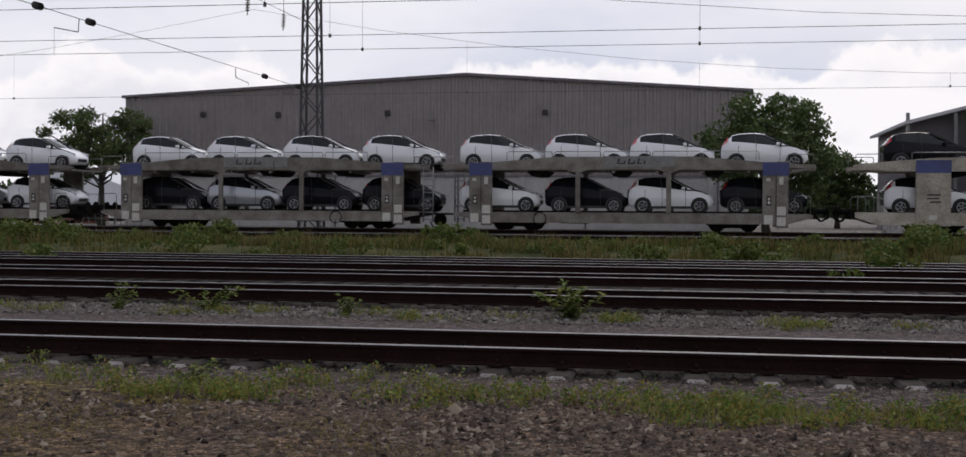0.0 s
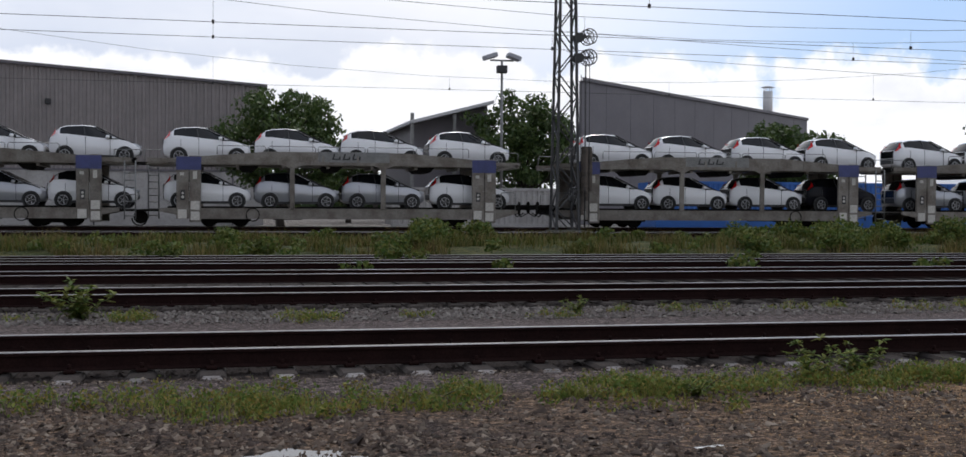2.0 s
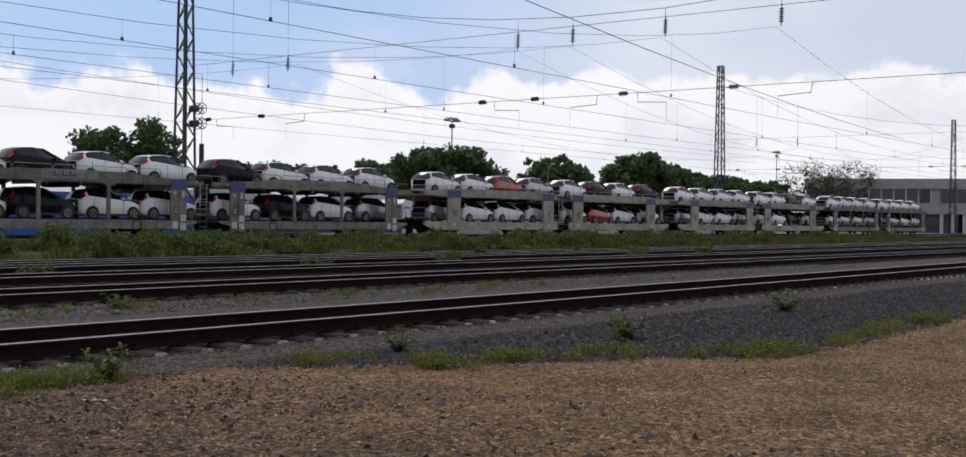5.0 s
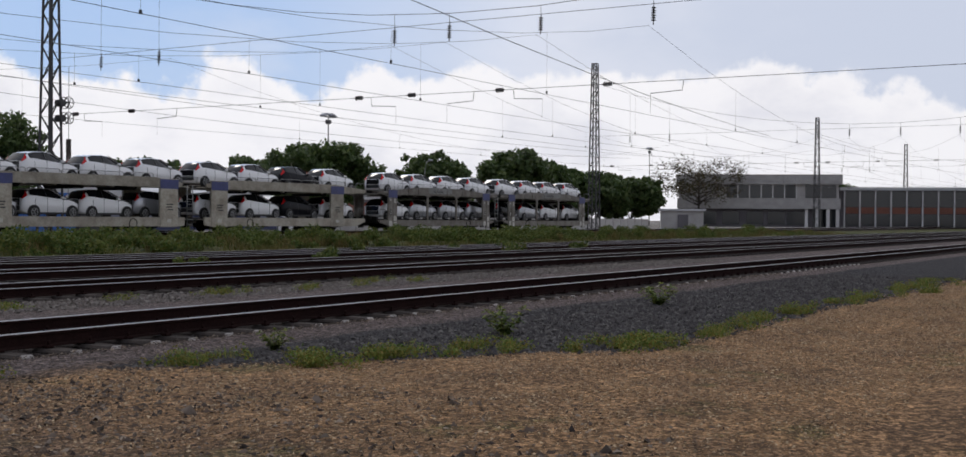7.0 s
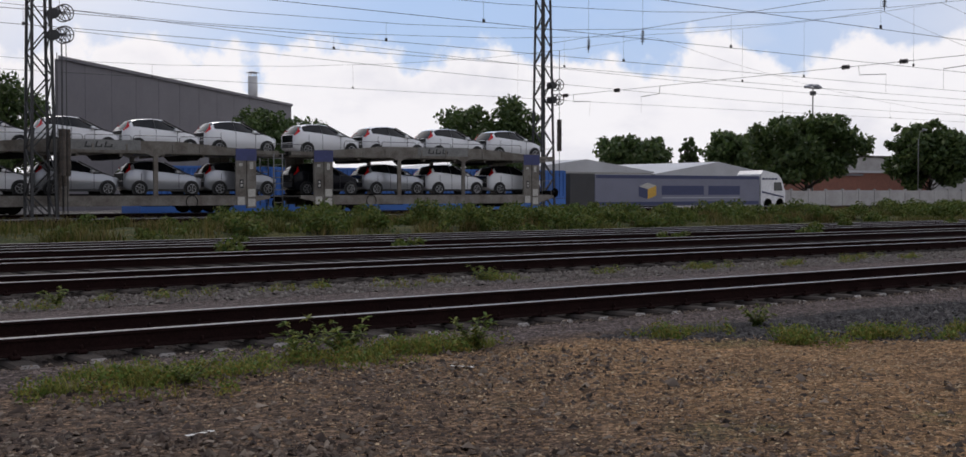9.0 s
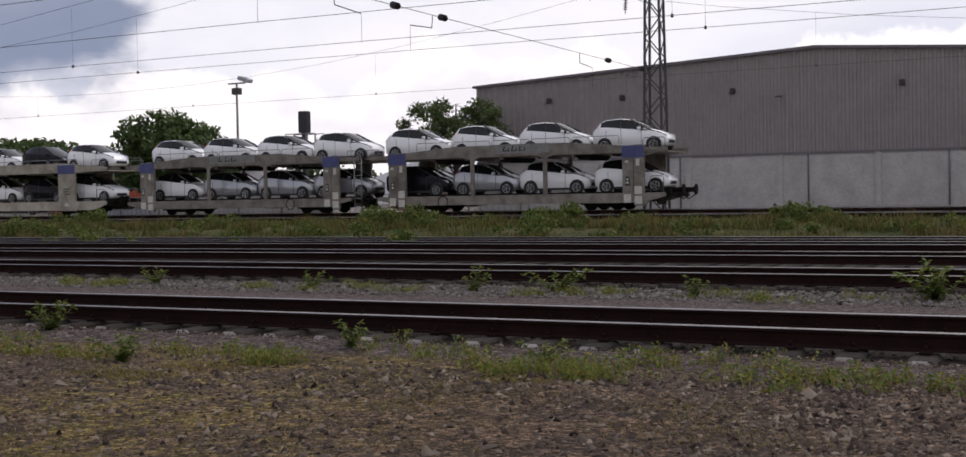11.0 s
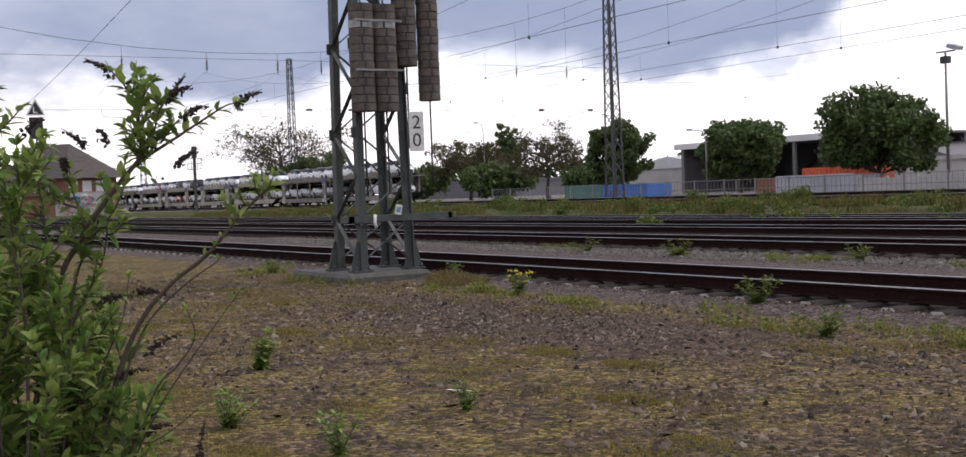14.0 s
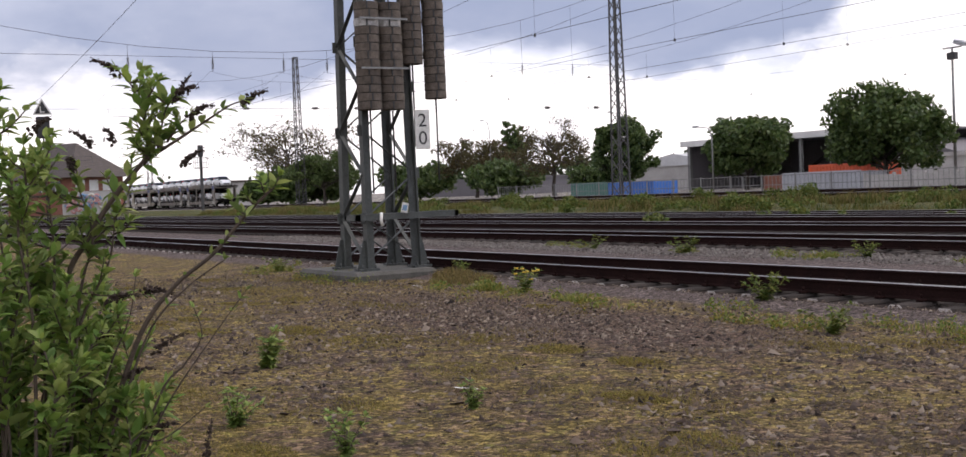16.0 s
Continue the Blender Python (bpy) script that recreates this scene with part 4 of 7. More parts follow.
# units from the tail forwards: type, upper row and lower row from front to rear of the unit
UNITS = [
    ("A", "wwwwwwww", "tssskstt"), ("B", "wwwwwwkw", "swtswtkt"), ("B", "wwrswkwk", "sttttrtt"), ("A", "wkwwkwww", "tktttkts"),
    ("B", "kwwwkwwk", "stttwskk"), ("A", "wwwwwkwk", "tsttktts"), ("A", "wwwwwwww", "tttksstt"), ("A", "wkwwwwww", "ttstwsst"),
    ("B", "krwwwwwr", "ttttttts"), ("A", "wwwwwwww", "kskktktk"), ("A", "wwwwwwww", "wtsktwst"), ("B", "wwwwwwww", "twtsttst"), ("A", "wwwwwwww", "tsttwtst")]
KIND = {"w": "white", "k": "black", "s": "silver", "r": "red", "t": "two"}
TAIL_X, SPEED = 279.0, -28.2
MOVERS = []


def make_train():
    first = {}
    for u, (kind, upper, lower) in enumerate(UNITS):
        x = TAIL_X - PITCH * u
        open_type = kind == "A"
        if kind not in first:
            first[kind] = w = make_wagon(open_type)
        else:
            w = copy_thing(first[kind], Matrix())
        MOVERS.append((w, x, 0.0, TRAIN_Z))
        for row, z in ((upper, 2.57), (lower, 0.77)):
            for i, c in enumerate(row):
                if c not in first:
                    first[c] = ob = make_car(KIND[c])
                else:
                    ob = copy_thing(first[c], Matrix())
                MOVERS.append((ob, x + CAR_X[i] + random.uniform(-0.06, 0.06), random.uniform(-0.05, 0.05), TRAIN_Z + z))


make_train()


# ---------------------------------------------------------------- lattice masts and overhead line
def lattice(b, h, w0, w1, leg=0.09, step=0.75, brace=0.045, d0=None, d1=None):
    """Four tapering legs with cross bracing on all sides."""
    d0, d1 = d0 or w0, d1 or w1
    at = lambda z, sx, sy: (sx * (w0 + (w1 - w0) * z / h) / 2, sy * (d0 + (d1 - d0) * z / h) / 2, z)
    for sx in (-1, 1):
        for sy in (-1, 1):
            b.bar(at(0, sx, sy), at(h, sx, sy), leg)
    k = int(h / step)
    for i in range(k):
        za, zb = h * i / k, h * (i + 1) / k
        f = 1 if i % 2 else -1
        for s in (-1, 1):
            b.bar(at(za, -f, s), at(zb, f, s), brace)
            b.bar(at(za, s, f), at(zb, s, -f), brace)


def make_mast(x, y, h, w=1.0, z=0.3, label="tall dark lattice overhead-line mast"):
    t = thing("lattice_mast", pose(x, y, z), label, "mast", "overhead line masts")
    b = Build()
    lattice(b, h, w, w * 0.5, 0.10, 0.9, 0.05)
    part("lattice", b, "mast_far", t)
    b = Build()
    b.box(-w * 0.7, w * 0.7, -w * 0.7, w * 0.7, -0.4, 0.12, 0, 0.04)
    part("footing", b, "slab", t)
    b = Build()
    b.box(-w * 0.28, w * 0.28, -w * 0.28, w * 0.28, h - 0.06, h + 0.02)
    part("cap", b, "mast_far", t)
    return t


MAST_X = (-214.5, -140.5, -71.5, -18.0, 45.0, 113.6, 196.0, 262.0)
for mx in MAST_X:
    make_mast(mx, {-214.5: 60.5, -140.5: 58.3}.get(mx, 55.0), {45.0: 16.0, 113.6: 17.2, 196.0: 17.8, -140.5: 18.2, -214.5: 18.9}.get(mx, 17.2), 0.95)
far_mast = make_mast(14.27, 48.45, 15.9, 0.95, 0.25, "dark lattice mast with tensioning wheels beside the train")


def weight_stack(parent, x, y, z_top, n, r, pale=0, rows=0.155):
    """A stack of round slotted concrete weights on a rod."""
    s = part("weight_rod", Build().tube([(x, y, z_top - n * rows - 1.5), (x, y, z_top + 4)], 0.016, 6).cyl((x, y, z_top - n * rows / 2), r * 0.93, n * rows - 0.03, "z", 16), "mast_far", parent)
    for k in range(n):
        b = Build()
        z = z_top - k * rows
        jx, jy = random.uniform(-0.006, 0.006), random.uniform(-0.006, 0.006)
        b.tube([(x + jx, y + jy, z - rows), (x + jx, y + jy, z - rows + 0.01), (x + jx, y + jy, z - 0.02), (x + jx, y + jy, z - 0.013)], r, 18)
        a = -1.95 + 0.18 * (k % 2)
        b.box(x + jx + r * math.cos(a) * 0.99 - 0.012, x + jx + r * math.cos(a) * 0.99 + 0.012, y + jy + r * math.sin(a) - 0.012, y + jy + r * math.sin(a) + 0.012, z - rows + 0.005, z - 0.01, 1)
        part("weight_disc", b, ("weight_pale" if k == pale and pale else "weight", "ink"), s)
    return s


def tension_gear(parent, x, y, z, r=0.32):
    for dz in (0.0, -0.85):
        for dy in (-0.2, 0.2):
            b = Build()
            b.tube([(x + r * math.cos(a), y + dy, z + dz + r * math.sin(a)) for a in np.linspace(0, 2 * math.pi, 25)], 0.025, 5)
            for k in range(3):
                a = k * math.pi / 3
                b.bar((x + r * math.cos(a), y + dy, z + dz + r * math.sin(a)), (x - r * math.cos(a), y + dy, z + dz - r * math.sin(a)), 0.03)
            b.cyl((x - 0.42, y + dy, z + dz - 0.05), 0.2, 0.1, "y", 14)
            b.bar((x - 0.5, y + dy, z + dz), (x, y + dy, z + dz), 0.06)
            part("tension_wheel", b, "mast_far", parent)


tension_gear(far_mast, 0.95, -0.1, 8.15)
for k, (dx, dy, zt, n) in enumerate(((0.75, -0.35, 3.6, 12), (1.02, -0.1, 3.6, 12), (0.75, 0.2, 2.6, 12), (1.02, 0.4, 3.2, 12))):
    weight_stack(far_mast, dx, dy, zt, n, 0.14)

c_mast = [o for o in scene.objects if o.name.startswith("lattice_mast") and abs(o.matrix_basis.translation.x - 45.0) < 0.1][0]
tension_gear(c_mast, 0.75, -0.4, 7.3)
weight_stack(c_mast, 0.9, -0.4, 5.3, 12, 0.14)


def make_tower():
    """The heavy braced mast with tensioning weights beside the first track; its x runs across the track."""
    t = thing("tension_tower", pose(-20.7, 9.83, -0.2, 0, 0, 90), "grey-green steel lattice tower with concrete tension weights", "mast")
    part("footing", Build().box(-0.84, 0.84, -1.28, 1.28, -0.25, 0.10, 0, 0.06), "slab", t, "weathered concrete footing slab")
    h, w0, w1, d0, d1 = 11.0, 1.08, 0.86, 1.0, 0.7
    at = lambda z, sx, sy: Vector((0.20 + sx * (w0 + (w1 - w0) * z / h) / 2, sy * (d0 + (d1 - d0) * z / h) / 2 - 0.25, z + 0.1))
    for sx in (-1, 1):
        for sy in (-1, 1):
            lb = Build()
            lb.bar(at(0, sx, sy), at(h, sx, sy), 0.16, 0.03)
            lb.bar(at(0, sx, sy) + Vector((-sx * 0.07, sy * 0.0, 0)), at(h, sx, sy) + Vector((-sx * 0.07, 0, 0)), 0.03, 0.16)
            p0 = at(0, sx, sy)
            lb.prism([(p0.x - 0.2, 0.1), (p0.x + 0.2, 0.1), (p0.x + 0.06, 0.65), (p0.x - 0.06, 0.65)], p0.y - 0.012, p0.y + 0.012)
            lb.box(p0.x - 0.18, p0.x + 0.18, p0.y - 0.16, p0.y + 0.16, 0.10, 0.14)
            for bx in (-0.12, 0.12):
                lb.cyl((p0.x + bx, p0.y - 0.11, 0.17), 0.022, 0.08, "z", 6)
            part("leg", lb, "mast", t)
    zs = [0.15, 0.95, 1.75, 2.55, 3.35, 4.15, 4.95, 5.75, 6.6, 7.5, 8.5, 9.6, 10.8]
    for i in range(len(zs) - 1):
        za, zb = zs[i], zs[i + 1]
        f = 1 if i % 2 else -1
        for s in (-1, 1):
            part("brace", Build().bar(at(za, -f, s), at(zb, f, s), 0.075, 0.015), "mast", t)
            part("brace", Build().bar(at(za, s, f), at(zb, s, -f), 0.075, 0.015), "mast", t)
            if i < 1:
                part("brace", Build().bar(at(za, f, s), at(zb, -f, s), 0.075, 0.015), "mast", t)
            g = Build()
            p = at(zb, f, s)
            g.box(p.x - 0.09, p.x + 0.09, p.y - 0.012 + s * 0.02, p.y + 0.012 + s * 0.02, p.z - 0.1, p.z + 0.1)
            part("gusset_plate", g, "mast", t)
    b = Build()
    b.box(-0.72, 1.35, -1.22, -1.14, 1.02, 1.13), b.box(-0.72, 1.35, -0.78, -0.70, 1.02, 1.13)
    b.box(-0.72, -0.64, -1.22, -0.70, 1.02, 1.13), b.box(1.27, 1.35, -1.22, -0.70, 1.02, 1.13)
    part("guide_frame", b, "mast", t)
    weight_stack(t, -0.28, -1.05, 4.92, 13, 0.222, 2, 0.148)
    weight_stack(t, 0.17, -1.05, 4.92, 13, 0.222, 2, 0.148)
    weight_stack(t, 0.64, -1.0, 5.90, 14, 0.20, 0, 0.148)
    weight_stack(t, 1.10, -1.0, 5.42, 15, 0.20, 0, 0.148)
    b = Build()
    for z in (3.72, 4.6):
        b.bar((-0.52, -1.29, z), (0.42, -1.29, z), 0.035)
    part("clamp", b, "steel", t)
    s = part("number_sign", Build().box(-0.135, 0.135, -0.012, 0.012, -0.36, 0.36, 0, 0.01), ("sign_white",), t, "white enamel sign with black two and zero")
    s.matrix_basis = pose(0.62, -1.32, 2.62, 0, 0, -20)
    for ch, z in (("2", 0.05), ("0", -0.27)):
        cu = bpy.data.curves.new("digit", "FONT")
        cu.body, cu.size, cu.extrude, cu.align_x = ch, 0.34, 0.002, "CENTER"
        me = bpy.data.meshes.new_from_object(bpy.data.objects.new("digit", cu))
        me.materials.clear()
        me.materials.append(M["ink"])
        d = part("digit", me, (), s)
        d.matrix_basis = pose(0, -0.0165, z, 90)
    p = part("small_plate", Build().box(-0.06, 0.06, -0.01, 0.01, -0.09, 0.09), "sign_white", t, "small white plate with a blue mark")
    p.matrix_basis = pose(0.22, -1.26, 1.22, 0, 12, -25)
    q = part("blue_mark", Build().box(-0.04, 0.04, -0.004, 0.004, -0.05, 0.05), "graffiti_a", p)
    q.location = (0, -0.0155, 0)
    part("rag", Build().tube([(-0.25, -1.25, 1.15), (-0.27, -1.27, 1.02), (-0.24, -1.26, 0.92)], 0.028, 6), "sign_white", t, "pale rag tied to the frame")


make_tower()


def make_wire(name, pts, r, label):
    b = Build()
    b.tube(pts, r, 5, 0, None, False)
    ob = new(name, b.mesh(name, ("wire",), False))
    return tagged(ob, label, "cable", "overhead wires")


def overhead_line(y, z, supports, turn=0.0):
    """A sagging catenary with a level contact wire and droppers."""
    t = thing("overhead_line", pose(0, y, z, 0, 0, turn), "dark catenary and contact wires above a track", "overhead line", "overhead lines")
    pts, drops = [], Build()
    for a, c in zip(supports, supports[1:]):
        for k in range(12):
            u = k / 12
            pts.append((a + (c - a) * u, 0.25 * math.sin(a), 9.1 - 3.2 * 4 * u * (1 - u) * min(1.0, (c - a) / 65)))
        n = max(2, int((c - a) / 9))
        for k in range(1, n):
            u = k / n
            drops.tube([(a + (c - a) * u, 0, 5.55), (a + (c - a) * u, 0, 9.1 - 3.2 * 4 * u * (1 - u) * min(1.0, (c - a) / 65))], 0.004, 4, 0, None, False)
            drops.box(a + (c - a) * u - 0.03, a + (c - a) * u + 0.03, -0.02, 0.02, 5.53, 5.62)
    part("catenary_wire", Build().tube(pts, 0.0065, 5, 0, None, False), "wire", t, recalc=False)
    stag = [(x, 0.3 * (1 if k % 2 else -1), 5.55) for k, x in enumerate(supports)]
    part("contact_wire", Build().tube(stag, 0.0075, 5, 0, None, False), "wire", t, recalc=False)
    tagged(part("dropper", drops, "wire", t, recalc=False), kind="stuff")
    return t


SUP = (-420, -330, -262, -195, -132.5, -71.5, -18, 45, 113.6, 196, 262, 330, 420, 520)
for y, z in ((19.22, 0), (24.33, 0.0), (28.9, 0.0), (31.85, 0.05)):
    overhead_line(y, z, SUP)
overhead_line(TRAIN_Y - 4.3, 0.33, SUP, SKEW)


def insulator(b, p, d, n=5, r=0.11, gap=0.10):
    d = Vector(d).normalized()
    p = Vector(p)
    for k in range(n):
        c = p + d * (k - (n - 1) / 2) * gap
        b.tube([c - d * 0.02, c, c + d * 0.03], r, 8, 0, r * 0.45)
    b.tube([p - d * n * gap * 0.75, p + d * n * gap * 0.75], 0.02, 5)


def headspan(x):
    """Cross wires from the far mast over all tracks to the near side, with insulators and steady arms."""
    t = thing("cross_span", pose(x, 0, 0), "cross wires with dark insulators spanning the tracks", "cross span", "cross spans")
    ys = (19.22, 24.33, 28.9, 31.85, TRAIN_Y - 4.3, TRAIN_Y)
    near = -6.0
    top = lambda y: 10.3 + 5.2 * ((y - 26) / 29.0) ** 2
    part("span_wire", Build().tube([(0, y, top(y)) for y in np.linspace(near, 55, 15)], 0.014, 5, 0, None, False), "wire", t, recalc=False)
    part("upper_cross_wire", Build().tube([(0, near, 9.95), (0, 55, 9.95)], 0.012, 5, 0, None, False), "wire", t, recalc=False)
    part("lower_cross_wire", Build().tube([(0, near, 6.85), (0, 55, 6.85)], 0.012, 5, 0, None, False), "wire", t, recalc=False)
    for k, y in enumerate(ys):
        b = Build()
        insulator(b, (0, y, 9.55), (0.05, 0, 1), 6)
        part("insulator", b, "insulator", t)
        b = Build()
        insulator(b, (0, y + 2.0, 6.85), (0, 1, 0), 4)
        part("insulator", b, "insulator", t)
        part("drop_wire", Build().tube([(0, y, 9.95), (0, y, top(y))], 0.01, 4, 0, None, False), "wire", t, recalc=False)
        s = 1 if k % 2 else -1
        b = Build()
        b.tube([(0, y + s * 1.3, 6.83), (0, y + s * 1.25, 6.45), (0, y - s * 0.1, 6.38)], 0.016, 5)
        b.tube([(0, y - s * 0.1, 6.38), (0, y - s * 0.1, 5.56)], 0.006, 4)
        part("steady_arm", b, "mast_far", t)


for mx in (-140.5, -71.5, -18.0, 45.0, 113.6, 196.0):
    headspan(mx)
for x0, y0, z0, x1, y1, z1 in ((14.27, 48.45, 8.6, 113.6, 44.0, 7.4), (14.27, 48.45, 7.8, 113.6, 51.0, 7.6),
                               (-20.7, 9.7, 9.0, -132.5, 19.2, 7.3), (-20.7, 9.7, 8.2, 60.0, 19.2, 5.6)):
    make_wire("feeder_wire", [(x0 + (x1 - x0) * u, y0 + (y1 - y0) * u, z0 + (z1 - z0) * u - 0.9 * 4 * u * (1 - u)) for u in np.linspace(0, 1, 13)], 0.010, "dark sagging feeder wire between masts")


# ---------------------------------------------------------------- buildings
def ribbed(b, x0, x1, y, z0, ztop, step=0.45, depth=0.06, slot=0):
    """A corrugated wall towards -y; ztop gives the upper edge at x."""
    x, pts = x0, []
    k = 0
    while x < x1 - 1e-6:
        for dx, dy in ((0, 0), (0.30 * step, 0), (0.42 * step, depth), (0.86 * step, depth)):
            if x + dx < x1:
                pts.append((x + dx, y + dy))
        x += step
    pts.append((x1, y))
    vs = [(px, py, z0) for px, py in pts] + [(px, py, ztop(px)) for px, py in pts]
    n = len(pts)
    b.add(vs, [(i, i + 1, n + i + 1, n + i) for i in range(n - 1)], slot)


def make_hall():
    t = thing("warehouse_hall", pose(0, 0, 0), "large taupe corrugated-metal warehouse with a low gable and concrete plinth", "warehouse")
    x0, x1, xa, y = -34.9, 2.8, -13.5, 70.0
    top = lambda x: 8.15 + 1.1 * (1 - abs(x - xa) / ((xa - x0) if x < xa else (x1 - xa)))
    b = Build()
    ribbed(b, x0, x1, y, 3.25, lambda x: top(x) - 0.1, 0.42, 0.07)
    b.add([(x0, y, 3.25), (x0, y + 60, 3.25), (x0, y + 60, 8.1), (x0, y, 8.1)], [(0, 1, 2, 3)])
    b.add([(x1, y, 0), (x1, y + 60, 0), (x1, y + 60, 8.1), (x1, y, 8.1)], [(0, 1, 2, 3)])
    part("wall", b, "hall", t, recalc=False)
    b = Build()
    b.prism([(x0 - 0.2, 8.05), (xa, 9.15), (x1 + 0.2, 8.05), (x1 + 0.2, 8.2), (xa, 9.32), (x0 - 0.2, 8.2)], y - 0.15, y + 60)
    part("roof", b, "hall_dark", t)
    b = Build()
    b.box(x0, x1, y - 0.06, y + 0.3, 0.0, 3.25)
    b.box(x0 - 0.05, x0 + 0.25, y + 0.3, y + 60, 0, 3.25)
    part("plinth", b, "concrete", t)
    for px in np.arange(x0 + 3.2, x1, 5.4):
        part("plinth_pilaster", Build().box(px - 0.16, px + 0.16, y - 0.16, y - 0.06, 0.0, 3.2), "concrete", t)
    part("plinth_flashing", Build().box(x0, x1, y - 0.13, y - 0.0, 3.20, 3.32), "hall_dark", t)
    for px, pz in ((-29.8, 7.0), (-18.2, 7.0), (-8.8, 6.96), (-25.0, 6.95)):
        part("vent", Build().box(px - 0.16, px + 0.16, y - 0.16, y + 0.0, pz - 0.16, pz + 0.16, 0, 0.03), "trim", t)
    for px in (-15.4,):
        b = Build()
        b.bar((px, y, 6.5), (px, y - 0.5, 6.6), 0.06)
        b.box(px - 0.2, px + 0.2, y - 0.75, y - 0.45, 6.48, 6.66, 0, 0.04)
        part("wall_lamp", b, "steel", t)
    for px in np.arange(x0 + 6, x1, 7.5):
        part("downpipe", Build().tube([(px, y - 0.1, 0.1), (px, y - 0.1, 3.2)], 0.05, 6), "hall_dark", t)


make_hall()


def make_second_hall():
    t = thing("anthracite_hall", pose(0, 0, 0), "dark grey sheet-metal hall with a white roof vent", "warehouse")
    a, c = Vector((23.1, 75.0, 0)), Vector((53.6, 103.0, 0))
    d = (c - a).normalized()
    n = Vector((d.y, -d.x, 0))
    L, h = (c - a).length, 9.5
    seams = 12
    for k in range(seams):
        p, q = a + d * L * k / seams, a + d * (L * (k + 1) / seams - 0.03)
        up, thick = Vector((0, 0, h)), n * -0.06
        part("wall_panel", Build().add([p, q, q + up, p + up, p + thick, q + thick, q + thick + up, p + thick + up], [(0, 1, 2, 3), (7, 6, 5, 4), (0, 3, 7, 4), (1, 5, 6, 2), (3, 2, 6, 7)]), "hall_dark", t, recalc=False)
    b = Build()
    p, q = a - n * 0.09, c - n * 0.09
    b.add([p, q, q + Vector((0, 0, h)), p + Vector((0, 0, h))], [(0, 1, 2, 3)])
    back = a.normalized() * 22
    for p, q in ((a, a + back), (c, c + back), (a + back, c + back)):
        b.add([p, q, q + Vector((0, 0, h)), p + Vector((0, 0, h))], [(0, 1, 2, 3)])
    part("wall", b, "hall_dark", t, recalc=False)
    b = Build()
    e = n * 0.15
    up = Vector((0, 0, h))
    b.add([a + e + up, c + e + up, c + back + up, a + back + up, a + e + up + Vector((0, 0, .22)), c + e + up + Vector((0, 0, .22)), c + back + up + Vector((0, 0, .22)), a + back + up + Vector((0, 0, .22))],
          [(0, 1, 5, 4), (4, 5, 6, 7), (1, 2, 6, 5), (3, 0, 4, 7), (2, 3, 7, 6), (0, 3, 2, 1)])
    part("roof_edge", b, "hall_dark", t)
    p = a + d * 34.8 - n * 1.2
    b = Build()
    b.cyl((p.x, p.y, h + 1.0), 0.42, 2.4, "z", 16)
    b.cyl((p.x, p.y, h + 2.6), 0.62, 0.14, "z", 16, 0, 0.15)
    for k in range(4):
        b.bar((p.x + 0.36 * math.cos(k * 1.57), p.y + 0.36 * math.sin(k * 1.57), h + 2.1), (p.x + 0.36 * math.cos(k * 1.57), p.y + 0.36 * math.sin(k * 1.57), h + 2.6), 0.05)
    part("roof_vent", b, "white_wall", t, "white round roof vent with a cowl")


make_second_hall()


def make_canopy():
    t = thing("loading_canopy", pose(0, 0, 0), "open loading canopy with a pale roof edge and dark back wall", "canopy")
    b = Build()
    b.prism([(12.0, 6.5), (17.4, 7.9), (17.4, 8.1), (12.0, 6.7)], 75, 90)
    part("roof", b, "roof_pale", t)
    b = Build()
    b.box(12.6, 17.2, 89.6, 90, 0, 6.5)
    b.prism([(12.5, 0.0), (17.3, 0.0), (17.3, 7.85), (12.5, 6.6)], 76.5, 89.5)
    part("back_wall", b, "hall_dark", t)
    for x in (12.2, 14.9, 17.1):
        part("post", Build().box(x - 0.1, x + 0.1, 75.2, 75.4, 0, 7.2), "steel", t)


make_canopy()


def box_building(name, label, category, x0, x1, y0, y1, z0, z1, mat, roof="roof_pale", gable=0.0, windows=(), over=0.2):
    t = thing(name, pose(0, 0, 0), label, category)
    part("wall", Build().box(x0, x1, y0, y1, z0, z1), mat, t)
    b = Build()
    xm = (x0 + x1) / 2
    if gable:
        b.prism([(x0 - over, z1), (x1 + over, z1), (x1 + over, z1 + 0.15), (xm, z1 + gable), (x0 - over, z1 + 0.15)], y0 - over, y1 + over)
    else:
        b.box(x0 - over, x1 + over, y0 - over, y1 + over, z1, z1 + 0.3)
    part("roof", b, roof, t)
    for wx0, wx1, wz0, wz1 in windows:
        w = part("window", Build().box(wx0, wx1, y0 - 0.05, y0 + 0.1, wz0, wz1), "window", t)
        b = Build()
        for k in range(1, max(2, int((wx1 - wx0) / 2.4))):
            x = wx0 + (wx1 - wx0) * k / max(2, int((wx1 - wx0) / 2.4))
            b.box(x - 0.06, x + 0.06, y0 - 0.1, y0 - 0.05, wz0, wz1)
        b.box(wx0, wx1, y0 - 0.12, y0 - 0.05, wz0 - 0.12, wz0)
        part("window_frame", b, "white_wall", w)
    return t


